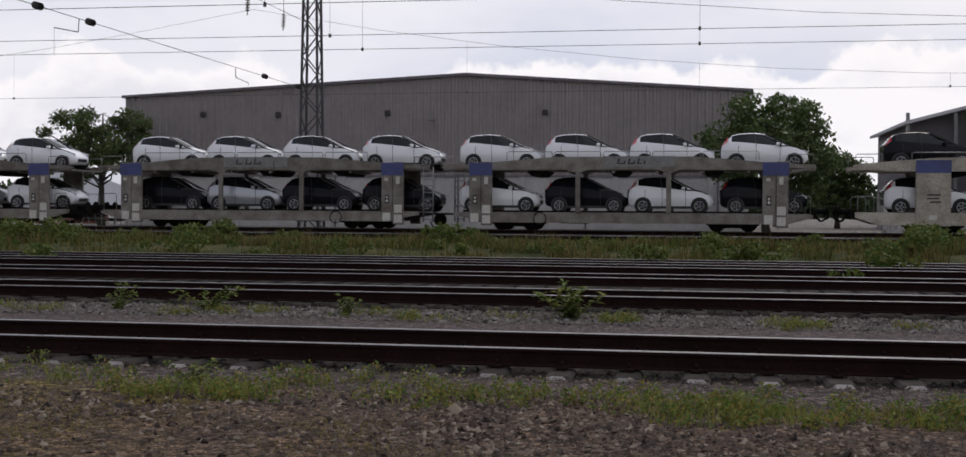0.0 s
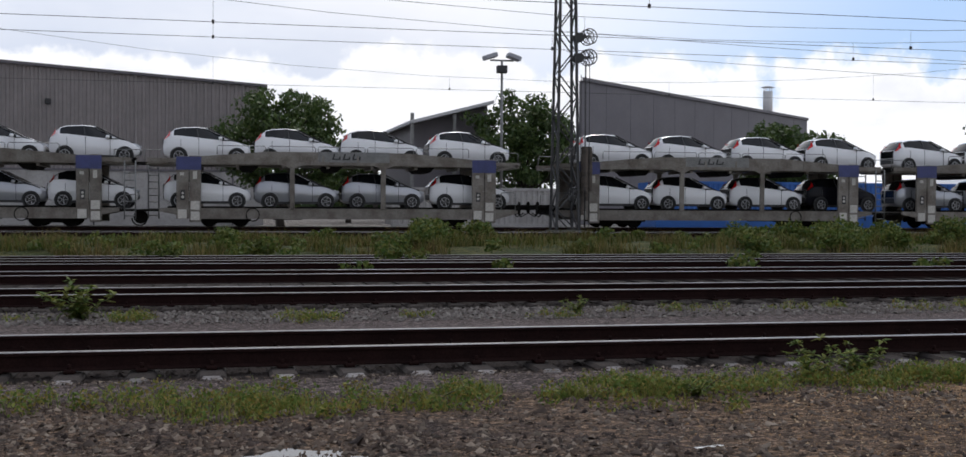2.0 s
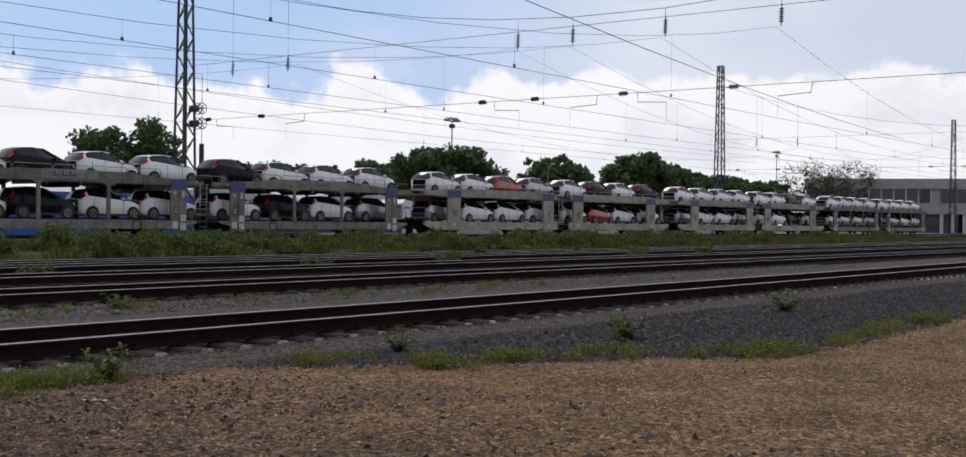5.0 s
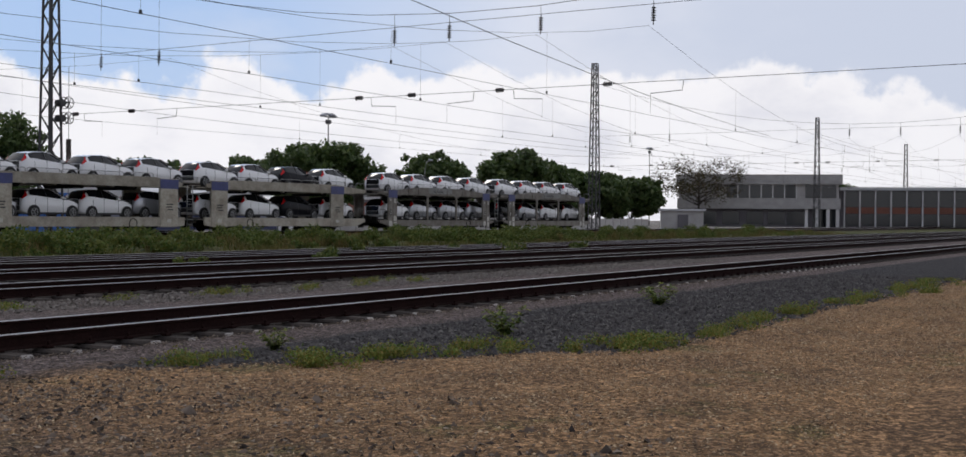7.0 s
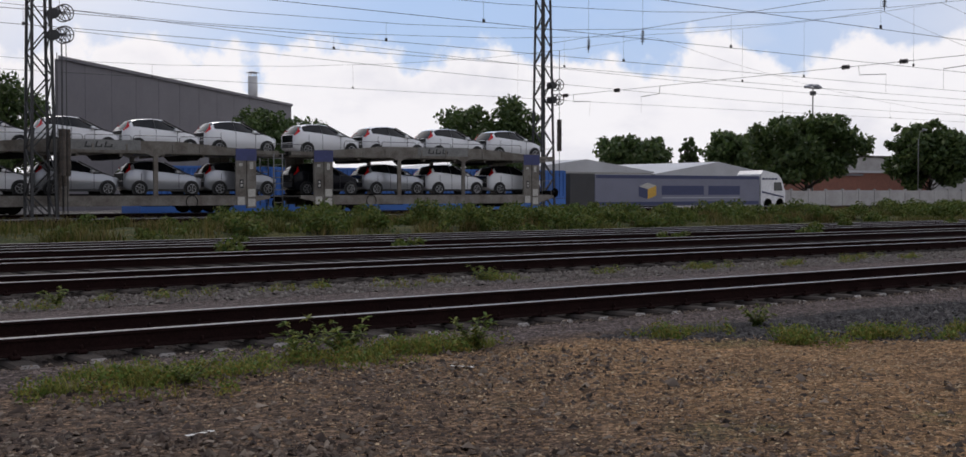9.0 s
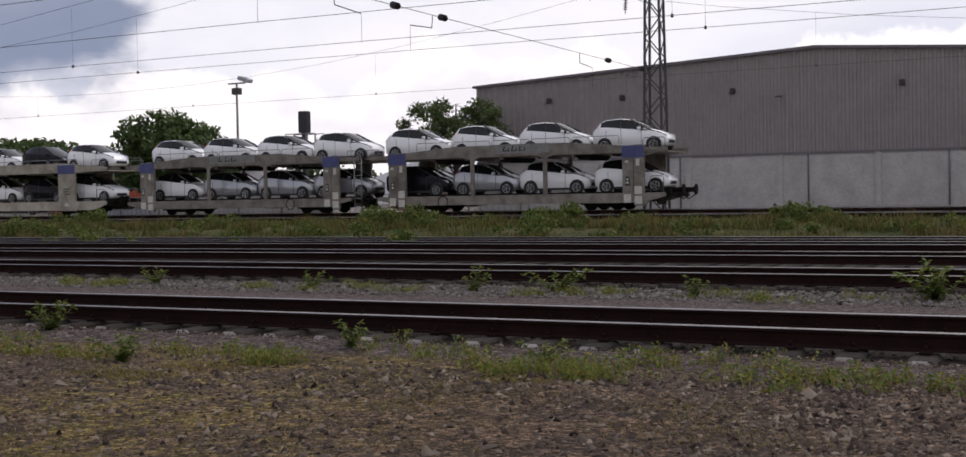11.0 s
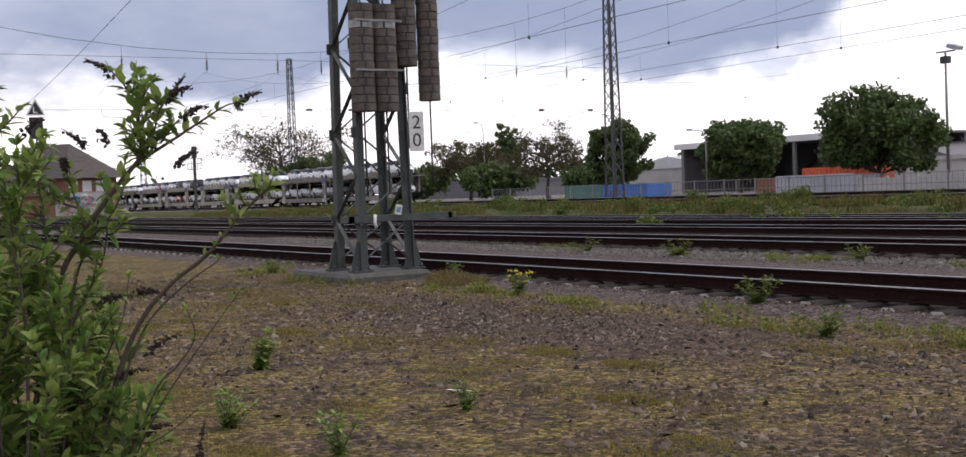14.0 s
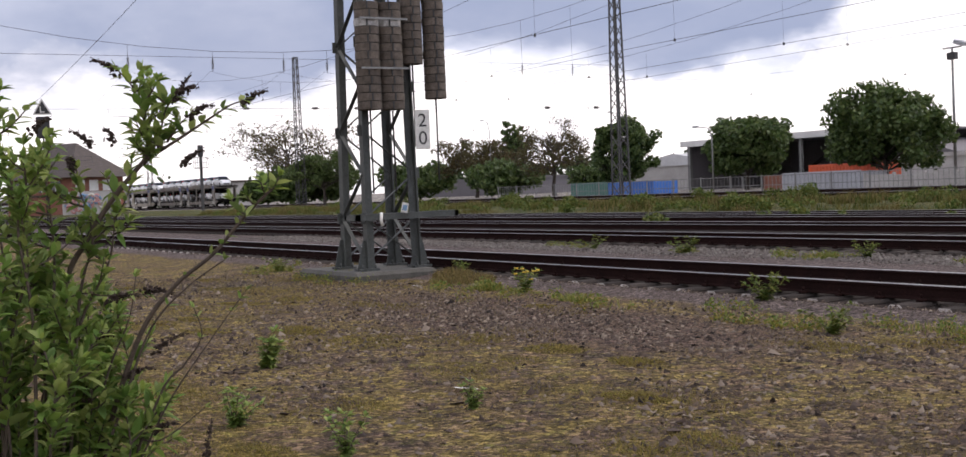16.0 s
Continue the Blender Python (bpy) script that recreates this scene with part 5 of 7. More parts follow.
# behind the road to the east
box_building("pale_warehouse", "white sheet-metal warehouse with a low pale roof", "warehouse", 70, 88, 90, 120, 0, 3.3, "white_wall", "roof_pale", 1.3)
box_building("long_warehouse", "white low warehouse with grey gabled roof", "warehouse", 88.6, 107, 90, 120, 0, 3.1, "white_wall", "roof_pale", 1.5)
box_building("brick_house", "low red-brick building with flat roof", "building", 132, 152, 100, 112, 0, 3.9, "brick", "roof_pale", 0, ((146, 149, 1.8, 2.6),))


box_building("grey_shop_hall", "grey commercial hall with a dark roof behind trees", "building", 160, 200, 118, 130, 0, 6.8, "concrete", "tile_roof", 0, ((168, 190, 4.0, 5.4),))
box_building("dark_shop_hall", "dark low commercial hall behind trees", "building", 205, 250, 124, 136, 0, 5.6, "hall_dark", "hall_dark")
box_building("brick_shed", "low red-brick shed with a dark flat roof", "building", 112, 131, 96, 104, 0, 3.4, "brick", "hall_dark")


def make_office():
    """Two storeys with a white parapet and bands of dark glass, its long front turned to the yard."""
    m = pose(222.7, 89.5, 0, 0, 0, -70)
    t = thing("office_building", m, "pale concrete two-storey office building with dark window bands", "office building")
    w = 30.5
    part("lower_wall", Build().box(3, w - 5, 1.6, 20, 0, 3.7), "hall_dark", t)
    part("sill_band", Build().box(-0.3, w, 0, 20, 3.7, 5.7), "concrete", t)
    part("middle_wall", Build().box(0, w - 0.3, 0.4, 20, 5.7, 8.4), "concrete", t)
    part("parapet", Build().box(-0.5, w + 0.3, -0.4, 20, 8.4, 10.3), "concrete", t)
    for k in range(6):
        x = 9.2 + k * 2.2
        wi = part("window", Build().box(x, x + 2.0, 0.28, 0.4, 5.8, 8.3), "window", t)
        part("window_frame", Build().box(x + 2.0, x + 2.2, 0.2, 0.4, 5.7, 8.4), "white_wall", wi)
    for x in (24.0, 27.0):
        part("window", Build().box(x, x + 2.7, 0.28, 0.4, 5.8, 8.3), "window", t)
    for x in (4.0, 8.4, 13.0, 17.0, 20.6):
        part("window", Build().box(x, x + 3.2, 1.45, 1.6, 0.7, 3.1), "window", t)
    for x in (24.2, 26.2, 28.2, 30.0):
        part("column", Build().box(x - 0.3, x + 0.3, 0.3, 0.9, 0, 3.7), "white_wall", t)
    part("porch_wall", Build().box(w - 5, w - 0.4, 5, 5.3, 0, 3.7), "window", t)
    g = thing("office_wing", m, "long office wing with white posts and dark red panels", "office building")
    part("wall", Build().box(w + 0.3, w + 60, 6, 18, 0, 7.4), "hall_dark", g)
    part("roof", Build().box(w + 0.3, w + 60.5, 5.0, 18, 7.4, 8.0), "roof_pale", g)
    for x in np.arange(w + 1.2, w + 58, 2.9):
        part("window", Build().box(x + 0.3, x + 2.7, 5.85, 6, 4.2, 7.2), "window", g)
        part("panel", Build().box(x + 0.3, x + 2.7, 5.80, 5.99, 2.9, 4.1), "brick", g)
        part("window", Build().box(x + 0.3, x + 2.7, 5.85, 6, 0.5, 2.8), "window", g)
        part("post", Build().box(x - 0.12, x + 0.12, 5.2, 5.5, 0.0, 7.4), "white_wall", g)
    k = thing("porter_lodge", pose(150.5, 63.0, 0, 0, 0, -66), "small white gatehouse with a dark door", "gatehouse")
    part("wall", Build().box(0, 5.6, 0, 4, 0, 2.6), "concrete", k)
    part("roof", Build().box(-0.3, 5.9, -0.3, 4.3, 2.6, 2.85), "roof_pale", k)
    part("door", Build().box(2.2, 3.6, -0.08, 0.0, 0.1, 2.1), "hall_dark", k)


make_office()


def make_fence(x0, x1, y, h, label, step=2.2):
    t = thing("panel_fence", pose(0, 0, 0), label, "fence")
    n = int((x1 - x0) / step)
    for k in range(n):
        x = x0 + k * step
        part("panel", Build().box(x + 0.08, x + step - 0.08, y - 0.04, y + 0.04, 0, h - random.uniform(0, 0.06)), "concrete", t)
        part("post", Build().box(x - 0.08, x + 0.08, y - 0.09, y + 0.09, 0, h + 0.1), "concrete", t)
    return t


make_fence(76, 149, 64, 1.5, "grey concrete panel fence along the road")
make_fence(-51.4, -37, 58.2, 1.15, "low grey concrete panel wall behind the line")


def mesh_fence(x0, x1, y, h):
    t = thing("wire_fence", pose(0, 0, 0), "pale galvanised wire-mesh fence on thin posts", "fence")
    b = Build()
    for x in np.arange(x0, x1, 0.35):
        b.box(x - 0.012, x + 0.012, y - 0.01, y + 0.01, 0.2, h)
    for z in (0.25, h * 0.55, h):
        b.box(x0, x1, y - 0.012, y + 0.012, z - 0.02, z + 0.02)
    tagged(part("mesh", b, "steel", t, recalc=False), kind="stuff")
    for x in np.arange(x0, x1, 3.0):
        part("post", Build().box(x - 0.04, x + 0.04, y - 0.04, y + 0.04, 0, h + 0.08), "steel", t)


mesh_fence(-92, -22, 57.0, 1.35)


def make_container(name, label, x0, x1, y0, y1, z0, z1, mat):
    t = thing(name, pose(0, 0, 0), label, "container")
    b = Build()
    ribbed(b, x0, x1, y0, z0 + 0.12, lambda x: z1 - 0.1, 0.3, 0.05)
    b.box(x0, x1, y0 + 0.06, y1, z0 + 0.1, z1 - 0.05)
    part("body", b, mat, t, recalc=False)
    b = Build()
    for z in (z0, z1 - 0.12):
        b.box(x0 - 0.03, x1 + 0.03, y0 - 0.03, y0 + 0.09, z, z + 0.14)
    for x in (x0, x1):
        b.box(x - 0.06, x + 0.06, y0 - 0.03, y0 + 0.1, z0, z1)
    part("frame", b, mat, t)


make_container("grey_container", "pale grey steel skip container", -58.6, -52.1, 58.5, 61, 0.0, 1.45, "grey_box")
make_container("orange_container", "orange steel container with open top", -61.5, -55.6, 64, 66.5, 0.0, 1.95, "orange")
make_container("red_container", "dull red steel container", -66.5, -61.9, 64.5, 67, 0.0, 1.35, "brick")
make_container("green_container", "dark green steel container", -87.8, -82.7, 62, 64.5, 0.0, 1.4, "teal")
make_container("blue_container", "faded blue steel container", -82.3, -76.4, 62, 64.5, 0.0, 1.35, "blue_steel")
for x in (22.6, 29.7, 36.8, 43.9):
    make_container("blue_swap_body", "bright blue steel swap body standing by the track", x, x + 7.0, 60, 62.6, 0.95, 2.72, "blue_steel")
    t_ = thing("blue_trailer", pose(0, 0, 0), "low blue flat trailer under a swap body", "trailer")
    part("chassis", Build().box(x, x + 7.0, 59.9, 62.6, 0.25, 0.93), "blue_steel", t_)
make_container("white_container", "white corrugated site container", 9.0, 19.0, 62, 64.6, 0.3, 2.3, "concrete")


def make_open_shed():
    t = thing("open_shed", pose(0, 0, 0), "dark open-fronted steel shed with a white roof edge", "shed")
    part("back_wall", Build().box(-98.8, -75, 99.6, 100, 0, 5.0), "hall_dark", t)
    part("side_wall", Build().box(-98.9, -98.5, 85, 100, 0, 5.1), "hall_dark", t)
    part("roof", Build().box(-99.2, -74, 84.6, 100.4, 5.0, 5.2), "hall_dark", t)
    part("fascia", Build().box(-99.3, -74, 84.4, 84.6, 4.75, 5.35), "white_wall", t)
    for x in (-98.4, -90.5, -82.6, -74.5):
        part("post", Build().box(x - 0.14, x + 0.14, 84.8, 85.1, 0, 4.9), "steel", t)
        b = Build()
        b.bar((x, 99.4, 0.3), (min(x + 7.5, -75.2), 99.4, 4.6), 0.25)
        part("brace", b, "mast_far", t)


make_open_shed()
box_building("low_store", "low grey store with pale gabled roof", "building", -118, -101, 92, 110, 0, 3.0, "concrete", "roof_pale", 1.4)
box_building("dark_barn", "dark shed with a shallow gabled roof", "shed", -79, -71, 92, 106, 0, 2.7, "hall_dark", "hall_dark", 1.5)
box_building("low_dark_store", "long low dark flat-roofed store behind trees", "building", -190, -150, 96, 110, 0, 2.6, "hall_dark", "hall_dark")
box_building("grey_wall_store", "low grey concrete store with stacked barriers", "building", -68, -53, 80, 86, 0, 2.3, "concrete", "concrete")


def make_tent():
    t = thing("white_tent_hall", pose(0, 0, 0), "white fabric storage tent with a gabled roof", "tent")
    b = Build()
    b.prism([(-57.4, 0.6), (-42.0, 0.6), (-42.0, 2.0), (-49.7, 4.6), (-57.4, 2.0)], 90, 112)
    part("fabric", b, "tent", t)
    for x in (-56.5, -52, -48, -44, -40.5):
        part("frame_post", Build().box(x - 0.06, x + 0.06, 89.85, 89.97, 0, 1.7), "steel", t)
    p = thing("brick_pile", pose(0, 0, 0), "heap of stacked red bricks and rubble", "rubble")
    for k in range(26):
        x = -44.5 + random.random() * 5
        z = random.choice((0.25, 0.6, 0.95, 1.2))
        part("brick_pack", Build().box(x, x + 0.9, 75, 75.8, z - 0.25, z + 0.2, 0, 0.03), "brick", p)


make_tent()


def make_signal_box():
    """Half-timbered signal box with a hipped roof beside the main line."""
    t = thing("signal_box", pose(-190.4, 40.8, 0.1, 0, 0, 30), "old signal box with dark hipped tile roof and graffiti", "signal box")
    w, d, h = 6.8, 5.1, 5.4
    part("wall", Build().box(-w, w, -d, d, 0, h), "brick", t)
    part("upper_band", Build().box(-w - 0.1, w + 0.1, -d - 0.1, d + 0.1, 2.7, 3.0), "bark", t)
    b = Build()
    e = 1.36
    b.add([(-w - e, -d - e, h), (w + e, -d - e, h), (w + e, d + e, h), (-w - e, d + e, h), (-2.7, 0, h + 5.3), (2.7, 0, h + 5.3)], [(0, 1, 5, 4), (1, 2, 5), (2, 3, 4, 5), (3, 0, 4), (0, 3, 2, 1)])
    part("roof", b, "tile_roof", t)
    for y, f in ((-d - 0.08, -1),):
        for x in np.arange(-w + 0.8, w - 2, 2.9):
            wn = part("window", Build().box(x, x + 2.0, y - 0.05, y + 0.1, 3.4, 5.0), "window", t)
            part("window_frame", Build().box(x + 0.92, x + 1.08, y - 0.1, y - 0.05, 3.4, 5.0), "white_wall", wn)
    for y in np.arange(-d + 0.8, d - 1.6, 2.6):
        part("window", Build().box(w - 0.05, w + 0.08, y, y + 1.7, 3.4, 5.0), "white_wall", t)
    g = thing("graffiti_wall", pose(-173.4, 40.5, 0.1, 0, 0, 62), "low wall sprayed with rose and blue graffiti", "wall")
    part("wall", Build().box(-4.0, 4.0, 0, 0.3, 0, 3.2), "concrete", g)
    rnd = random.Random(5)
    for k in range(26):
        x, z, r = rnd.uniform(-3.2, 3.2), rnd.uniform(0.7, 2.5), rnd.uniform(0.25, 0.6)
        b = Build()
        b.tube([(x + r * math.cos(a) * rnd.uniform(0.7, 1.2), -0.03 - 0.003 * k, z + r * math.sin(a)) for a in np.linspace(0, rnd.uniform(3, 6), 9)], 0.16, 4)
        part("spray_stroke", b, rnd.choice(("graffiti_a", "graffiti_b", "label")), g)
    box_building("far_shed", "long low shed with tiled roof by the line", "shed", -215, -185, 62, 70, 0, 4.0, "concrete", "tile_roof")


make_signal_box()


# ---------------------------------------------------------------- lorry
def make_lorry():
    t = thing("lorry", pose(55.5, 62.0, 0.0), "articulated lorry with a silver curtain trailer and white cab", "lorry")
    part("curtain", Build().box(-0.2, 16.6, 0, 2.5, 0.35, 2.55, 0, 0.03), "tarp", t)
    for z in (0.42, 2.30):
        part("stripe", Build().box(-0.1, 16.5, -0.012, 0.0, z, z + 0.24), "navy", t)
    part("front_frame", Build().box(-2.4, -0.22, 0.02, 2.5, 0.3, 2.6), "mast_far", t)
    for x0, x1 in ((6.15, 10.45), (10.95, 14.35)):
        part("name_bar", Build().box(x0, x1, -0.014, 0.0, 1.14, 1.80), "navy", t)
    part("small_print", Build().box(6.2, 14.3, -0.012, 0.0, 0.90, 0.98), "grey_box", t)
    b = Build()
    b.prism([(3.9, 1.05), (4.75, 0.85), (4.75, 1.55), (3.9, 1.75)], -0.02, 0.0, 0)
    b.prism([(4.75, 0.85), (5.6, 1.1), (5.6, 1.8), (4.75, 1.55)], -0.02, 0.0, 1)
    b.prism([(3.9, 1.75), (4.75, 1.55), (5.6, 1.8), (4.75, 2.0)], -0.02, 0.0, 2)
    part("cube_mark", b, ("navy", "yellow", "label"), t)
    b = Build()
    b.prism([(16.8, 0.3), (19.6, 0.3), (19.65, 1.3), (19.2, 2.35), (18.7, 2.75), (17.1, 3.0), (16.8, 2.7)], 0.05, 2.45)
    part("cab", b, "cab_white", t)
    part("cab_window", Build().prism([(18.3, 1.45), (19.3, 1.45), (19.1, 2.1), (18.3, 2.1)], 0.02, 0.06), "window", t)
    part("cab_stripe", Build().prism([(16.9, 1.3), (19.4, 0.9), (19.4, 1.0), (16.9, 1.42)], 0.02, 0.06), "navy", t)
    for k in range(5):
        part("louvre", Build().box(16.95 + k * 0.36, 17.2 + k * 0.36, 0.02, 0.05, 2.28, 2.42), "navy", t)
    for x in (3.4, 4.7, 6.0, 17.6, 19.0):
        w = part("wheel", Build().cyl((0, 0, 0), 0.5, 0.3, "y", 18), "tyre", t)
        w.location = (x, 0.2, 0.35)


make_lorry()


# ---------------------------------------------------------------- lamps and signals
def flood_mast(x, y, h, heads=2, z=0.2):
    t = thing("floodlight_mast", pose(x, y, z), "grey floodlight mast with angled lamp heads", "floodlight", "yard floodlights")
    part("pole", Build().tube([(0, 0, 0), (0, 0, h)], 0.11, 8, 0, 0.07), "steel", t)
    part("cross_arm", Build().box(-0.7, 0.7, -0.05, 0.05, h - 0.05, h + 0.05), "steel", t)
    for s in ((-1, 1) if heads == 2 else (1,)):
        b = Build()
        b.box(-0.42, 0.42, -0.35, 0.35, -0.14, 0.14, 0, 0.05)
        o = part("lamp_head", b, "grey_box", t)
        o.matrix_basis = pose(s * 0.72, 0, h + 0.22, 0, s * 18, 0)
    part("gear_box", Build().box(-0.3, 0.3, -0.2, 0.2, h - 0.75, h - 0.3, 0, 0.03), "mast_far", t)


flood_mast(16.7, 70, 9.8)
flood_mast(107.4, 85, 12.4)
flood_mast(221, 95, 15.0)
flood_mast(-50.9, 66, 8.8, 1)


def street_lamp(x, y, h, reach=1.4, z=0.2):
    t = thing("street_lamp", pose(x, y, z), "slim grey street lamp with a curved arm", "street lamp", "street lamps")
    part("pole", Build().tube([(0, 0, 0), (0, 0, h * 0.85), (-reach * 0.25, 0, h * 0.97), (-reach, 0, h)], 0.06, 6, 0, 0.035), "steel", t)
    part("lantern", Build().box(-reach - 0.45, -reach + 0.1, -0.13, 0.13, h - 0.06, h + 0.1, 0, 0.04), "grey_box", t)


street_lamp(-69.3, 62, 5.1, 1.6)
street_lamp(-74.4, 80, 6.6, 0.5)
street_lamp(-122.5, 75, 9.2, 1.5)
street_lamp(-104, 80, 8.8, 1.4)
street_lamp(104.5, 70, 7.2, -1.2)


def yard_signal(x, y, h, z=0.2, s=1.0):
    t = thing("colour_light_signal", pose(x, y, z), "dark railway signal on a post with a service platform", "railway signal", "railway signals")
    part("post", Build().box(-0.11 * s, 0.11 * s, -0.11 * s, 0.11 * s, 0, h), "mast_far", t)
    part("head", Build().box(-0.25 * s, 0.25 * s, -0.2 * s, 0.2 * s, h - 0.1, h + 0.95 * s, 0, 0.05), "ink", t)
    b = Build()
    for xx in (-0.85, -0.35, 0.35, 0.85):
        for yy in (-0.4, 0.4):
            b.tube([(xx * s, yy * s, h - 1.1 * s), (xx * s, yy * s, h - 0.15 * s)], 0.025 * s, 5)
    for zz in (-1.1, -0.62, -0.15):
        for yy in (-0.4, 0.4):
            b.tube([(-0.85 * s, yy * s, h + zz * s), (0.85 * s, yy * s, h + zz * s)], 0.025 * s, 5)
    b.box(-0.85 * s, 0.85 * s, -0.4 * s, 0.4 * s, h - 1.14 * s, h - 1.1 * s)
    part("platform", b, "steel", t)


yard_signal(-38.6, 56.0, 4.75, 0.2, 1.15)
yard_signal(-129, 42, 6.0, 0.2, 1.2)


def board_signal():
    t = thing("triangle_signal", pose(-67.7, 13.5, 0.15), "black triangular board and dark lamp box on a post", "railway signal")
    part("post", Build().tube([(0, 0, 0), (0, 0, 5.6)], 0.05, 6), "mast_far", t)
    part("lamp_box", Build().box(-0.35, 0.35, -0.2, 0.2, 4.85, 6.0, 0, 0.04), "ink", t)
    b = Build()
    b.prism([(-0.5, 6.1), (0.5, 6.1), (0, 7.0)], -0.03, 0.03, 0)
    b.prism([(-0.38, 6.17), (0.38, 6.17), (0, 6.84)], -0.05, -0.031, 1)
    b.box(-0.12, -0.06, -0.06, -0.051, 6.25, 6.55, 0), b.box(-0.12, 0.12, -0.06, -0.051, 6.22, 6.28, 0)
    o = part("triangle_board", b, ("sign_white", "ink"), t)
    for ob in t.children:
        ob.matrix_basis = pose(0, 0, 0, 0, 0, 79) @ ob.matrix_basis


board_signal()
sg = thing("kilometre_board", pose(105.8, 55, 0.18), "small white board on a post by the track", "sign")
part("post", Build().tube([(0, 0, 0), (0, 0, 2.2)], 0.04, 5), "steel", sg)
part("board", Build().box(-0.42, 0.42, -0.03, 0.03, 1.2, 2.25), "sign_white", sg)


# ---------------------------------------------------------------- trees and plants
def leaf_cloud(name, centres, radii, n, size, mat, flat=0.75, stretch=1.6):
    """Small folded leaves spread over the shells of many clumps."""
    centres, radii = np.asarray(centres), np.asarray(radii)
    pick = RNG.choice(len(centres), n, p=radii ** 2 / (radii ** 2).sum())
    d = RNG.normal(0, 1, (n, 3))
    d /= np.linalg.norm(d, axis=1)[:, None]
    rad = radii[pick] * RNG.uniform(0.40, 1.38, n) ** 0.7
    c = centres[pick] + d * rad[:, None] * np.array([1, 1, flat])
    a = RNG.normal(0, 1, (n, 3))
    a[:, 2] -= 0.4
    a /= np.linalg.norm(a, axis=1)[:, None]
    s = np.cross(a, d + RNG.normal(0, 0.5, (n, 3)))
    s /= np.linalg.norm(s, axis=1)[:, None] + 1e-9
    k = size * RNG.uniform(0.6, 1.35, n)[:, None]
    V = np.stack([c - a * k * stretch / 2, c + s * k / 2, c + a * k * stretch / 2, c - s * k / 2], 1).reshape(-1, 3)
    F = np.arange(4 * n).reshape(-1, 4)
    return cloud_mesh(name, V, F, mat)


def make_tree(x, y, h, w, mat="leaf_dark", n=5000, z=0.0, trunk=0.25, low=0.22, leaf=0.24, gaps=0.0, label="leafy broad-crowned tree with dark green foliage", seed=1):
    rnd = random.Random(seed)
    t = thing("tree", pose(x, y, z, 0, 0, rnd.uniform(0, 360)), label, "tree", "trees")
    b = Build()
    top = Vector((rnd.uniform(-0.06, 0.06) * w, rnd.uniform(-0.06, 0.06) * w, h * 0.80))
    fork = Vector((0, 0, h * low * 1.05))
    b.tube([(0, 0, -0.2), (0.015 * w, 0, h * low * 0.5), fork, fork.lerp(top, 0.5), top], trunk, 8, 0, trunk * 0.12)
    mid_z, rise = h * (low * 0.8 + 0.96) / 2, h * (0.96 - low * 0.8) / 2
    waves = [(rnd.uniform(1.5, 4.5), rnd.uniform(0, 6.28), rnd.uniform(-3, 3)) for k in range(4)]
    clumps, radii = [], []
    count = 30 if gaps else 64
    for k in range(count):
        u = 1 - 2 * (k + 2.0) / (count + 3)
        a = k * 2.39996 + rnd.uniform(-0.3, 0.3)
        lump = 1.0 + 0.055 * sum(math.sin(f * a + p + q * u) for f, p, q in waves)
        shell = (rnd.uniform(0.66, 0.88) if k % 4 else rnd.uniform(0.25, 0.5)) * lump
        flat = math.sqrt(max(0.0, 1 - u * u)) ** 0.8
        shell *= 0.93 if u > 0.6 else 1.0
        tip = Vector((flat * math.cos(a) * w / 2, flat * math.sin(a) * w / 2, u * rise * (1.0 if u > 0 else 0.85))) * shell
        tip.z += mid_z
        start = fork.lerp(top, min(0.85, max(0.0, 0.4 * u + 0.3)))
        mid = start.lerp(tip, 0.5) + Vector((rnd.uniform(-0.05, 0.05) * w, rnd.uniform(-0.05, 0.05) * w, rnd.uniform(-0.03, 0.03) * h))
        if k % 2 or gaps:
            b.tube([start, mid, tip], trunk * 0.34 * (1 - 0.3 * abs(u)), 5, 0, trunk * 0.06, False)
        R = w * rnd.uniform(0.075, 0.125) * (0.9 if gaps else 1.0)
        clumps.append(tip), radii.append(R)
        for j in range(5 if gaps else 3):
            q = tip + Vector((rnd.gauss(0, 1), rnd.gauss(0, 1), rnd.gauss(0, 0.6))) * R * 0.6
            b.tube([mid.lerp(tip, 0.7), q], trunk * 0.10, 4, 0, trunk * 0.035, False)
            for i in range(3 if gaps else 0):
                e = q + Vector((rnd.gauss(0, 1), rnd.gauss(0, 1), rnd.gauss(0.4, 0.6))) * R * 0.5
                b.tube([tip.lerp(q, 0.6), e], trunk * 0.11, 3, 0, trunk * 0.06, False)
            clumps.append(q), radii.append(R * rnd.uniform(0.35, 0.75))
    part("trunk", b, "bark", t, "dark trunk with spreading limbs", recalc=False)
    me = leaf_cloud("crown", [tuple(c) for c in clumps], radii, n, leaf, mat)
    tagged(part("crown", me, (), t), kind="stuff")
    return t


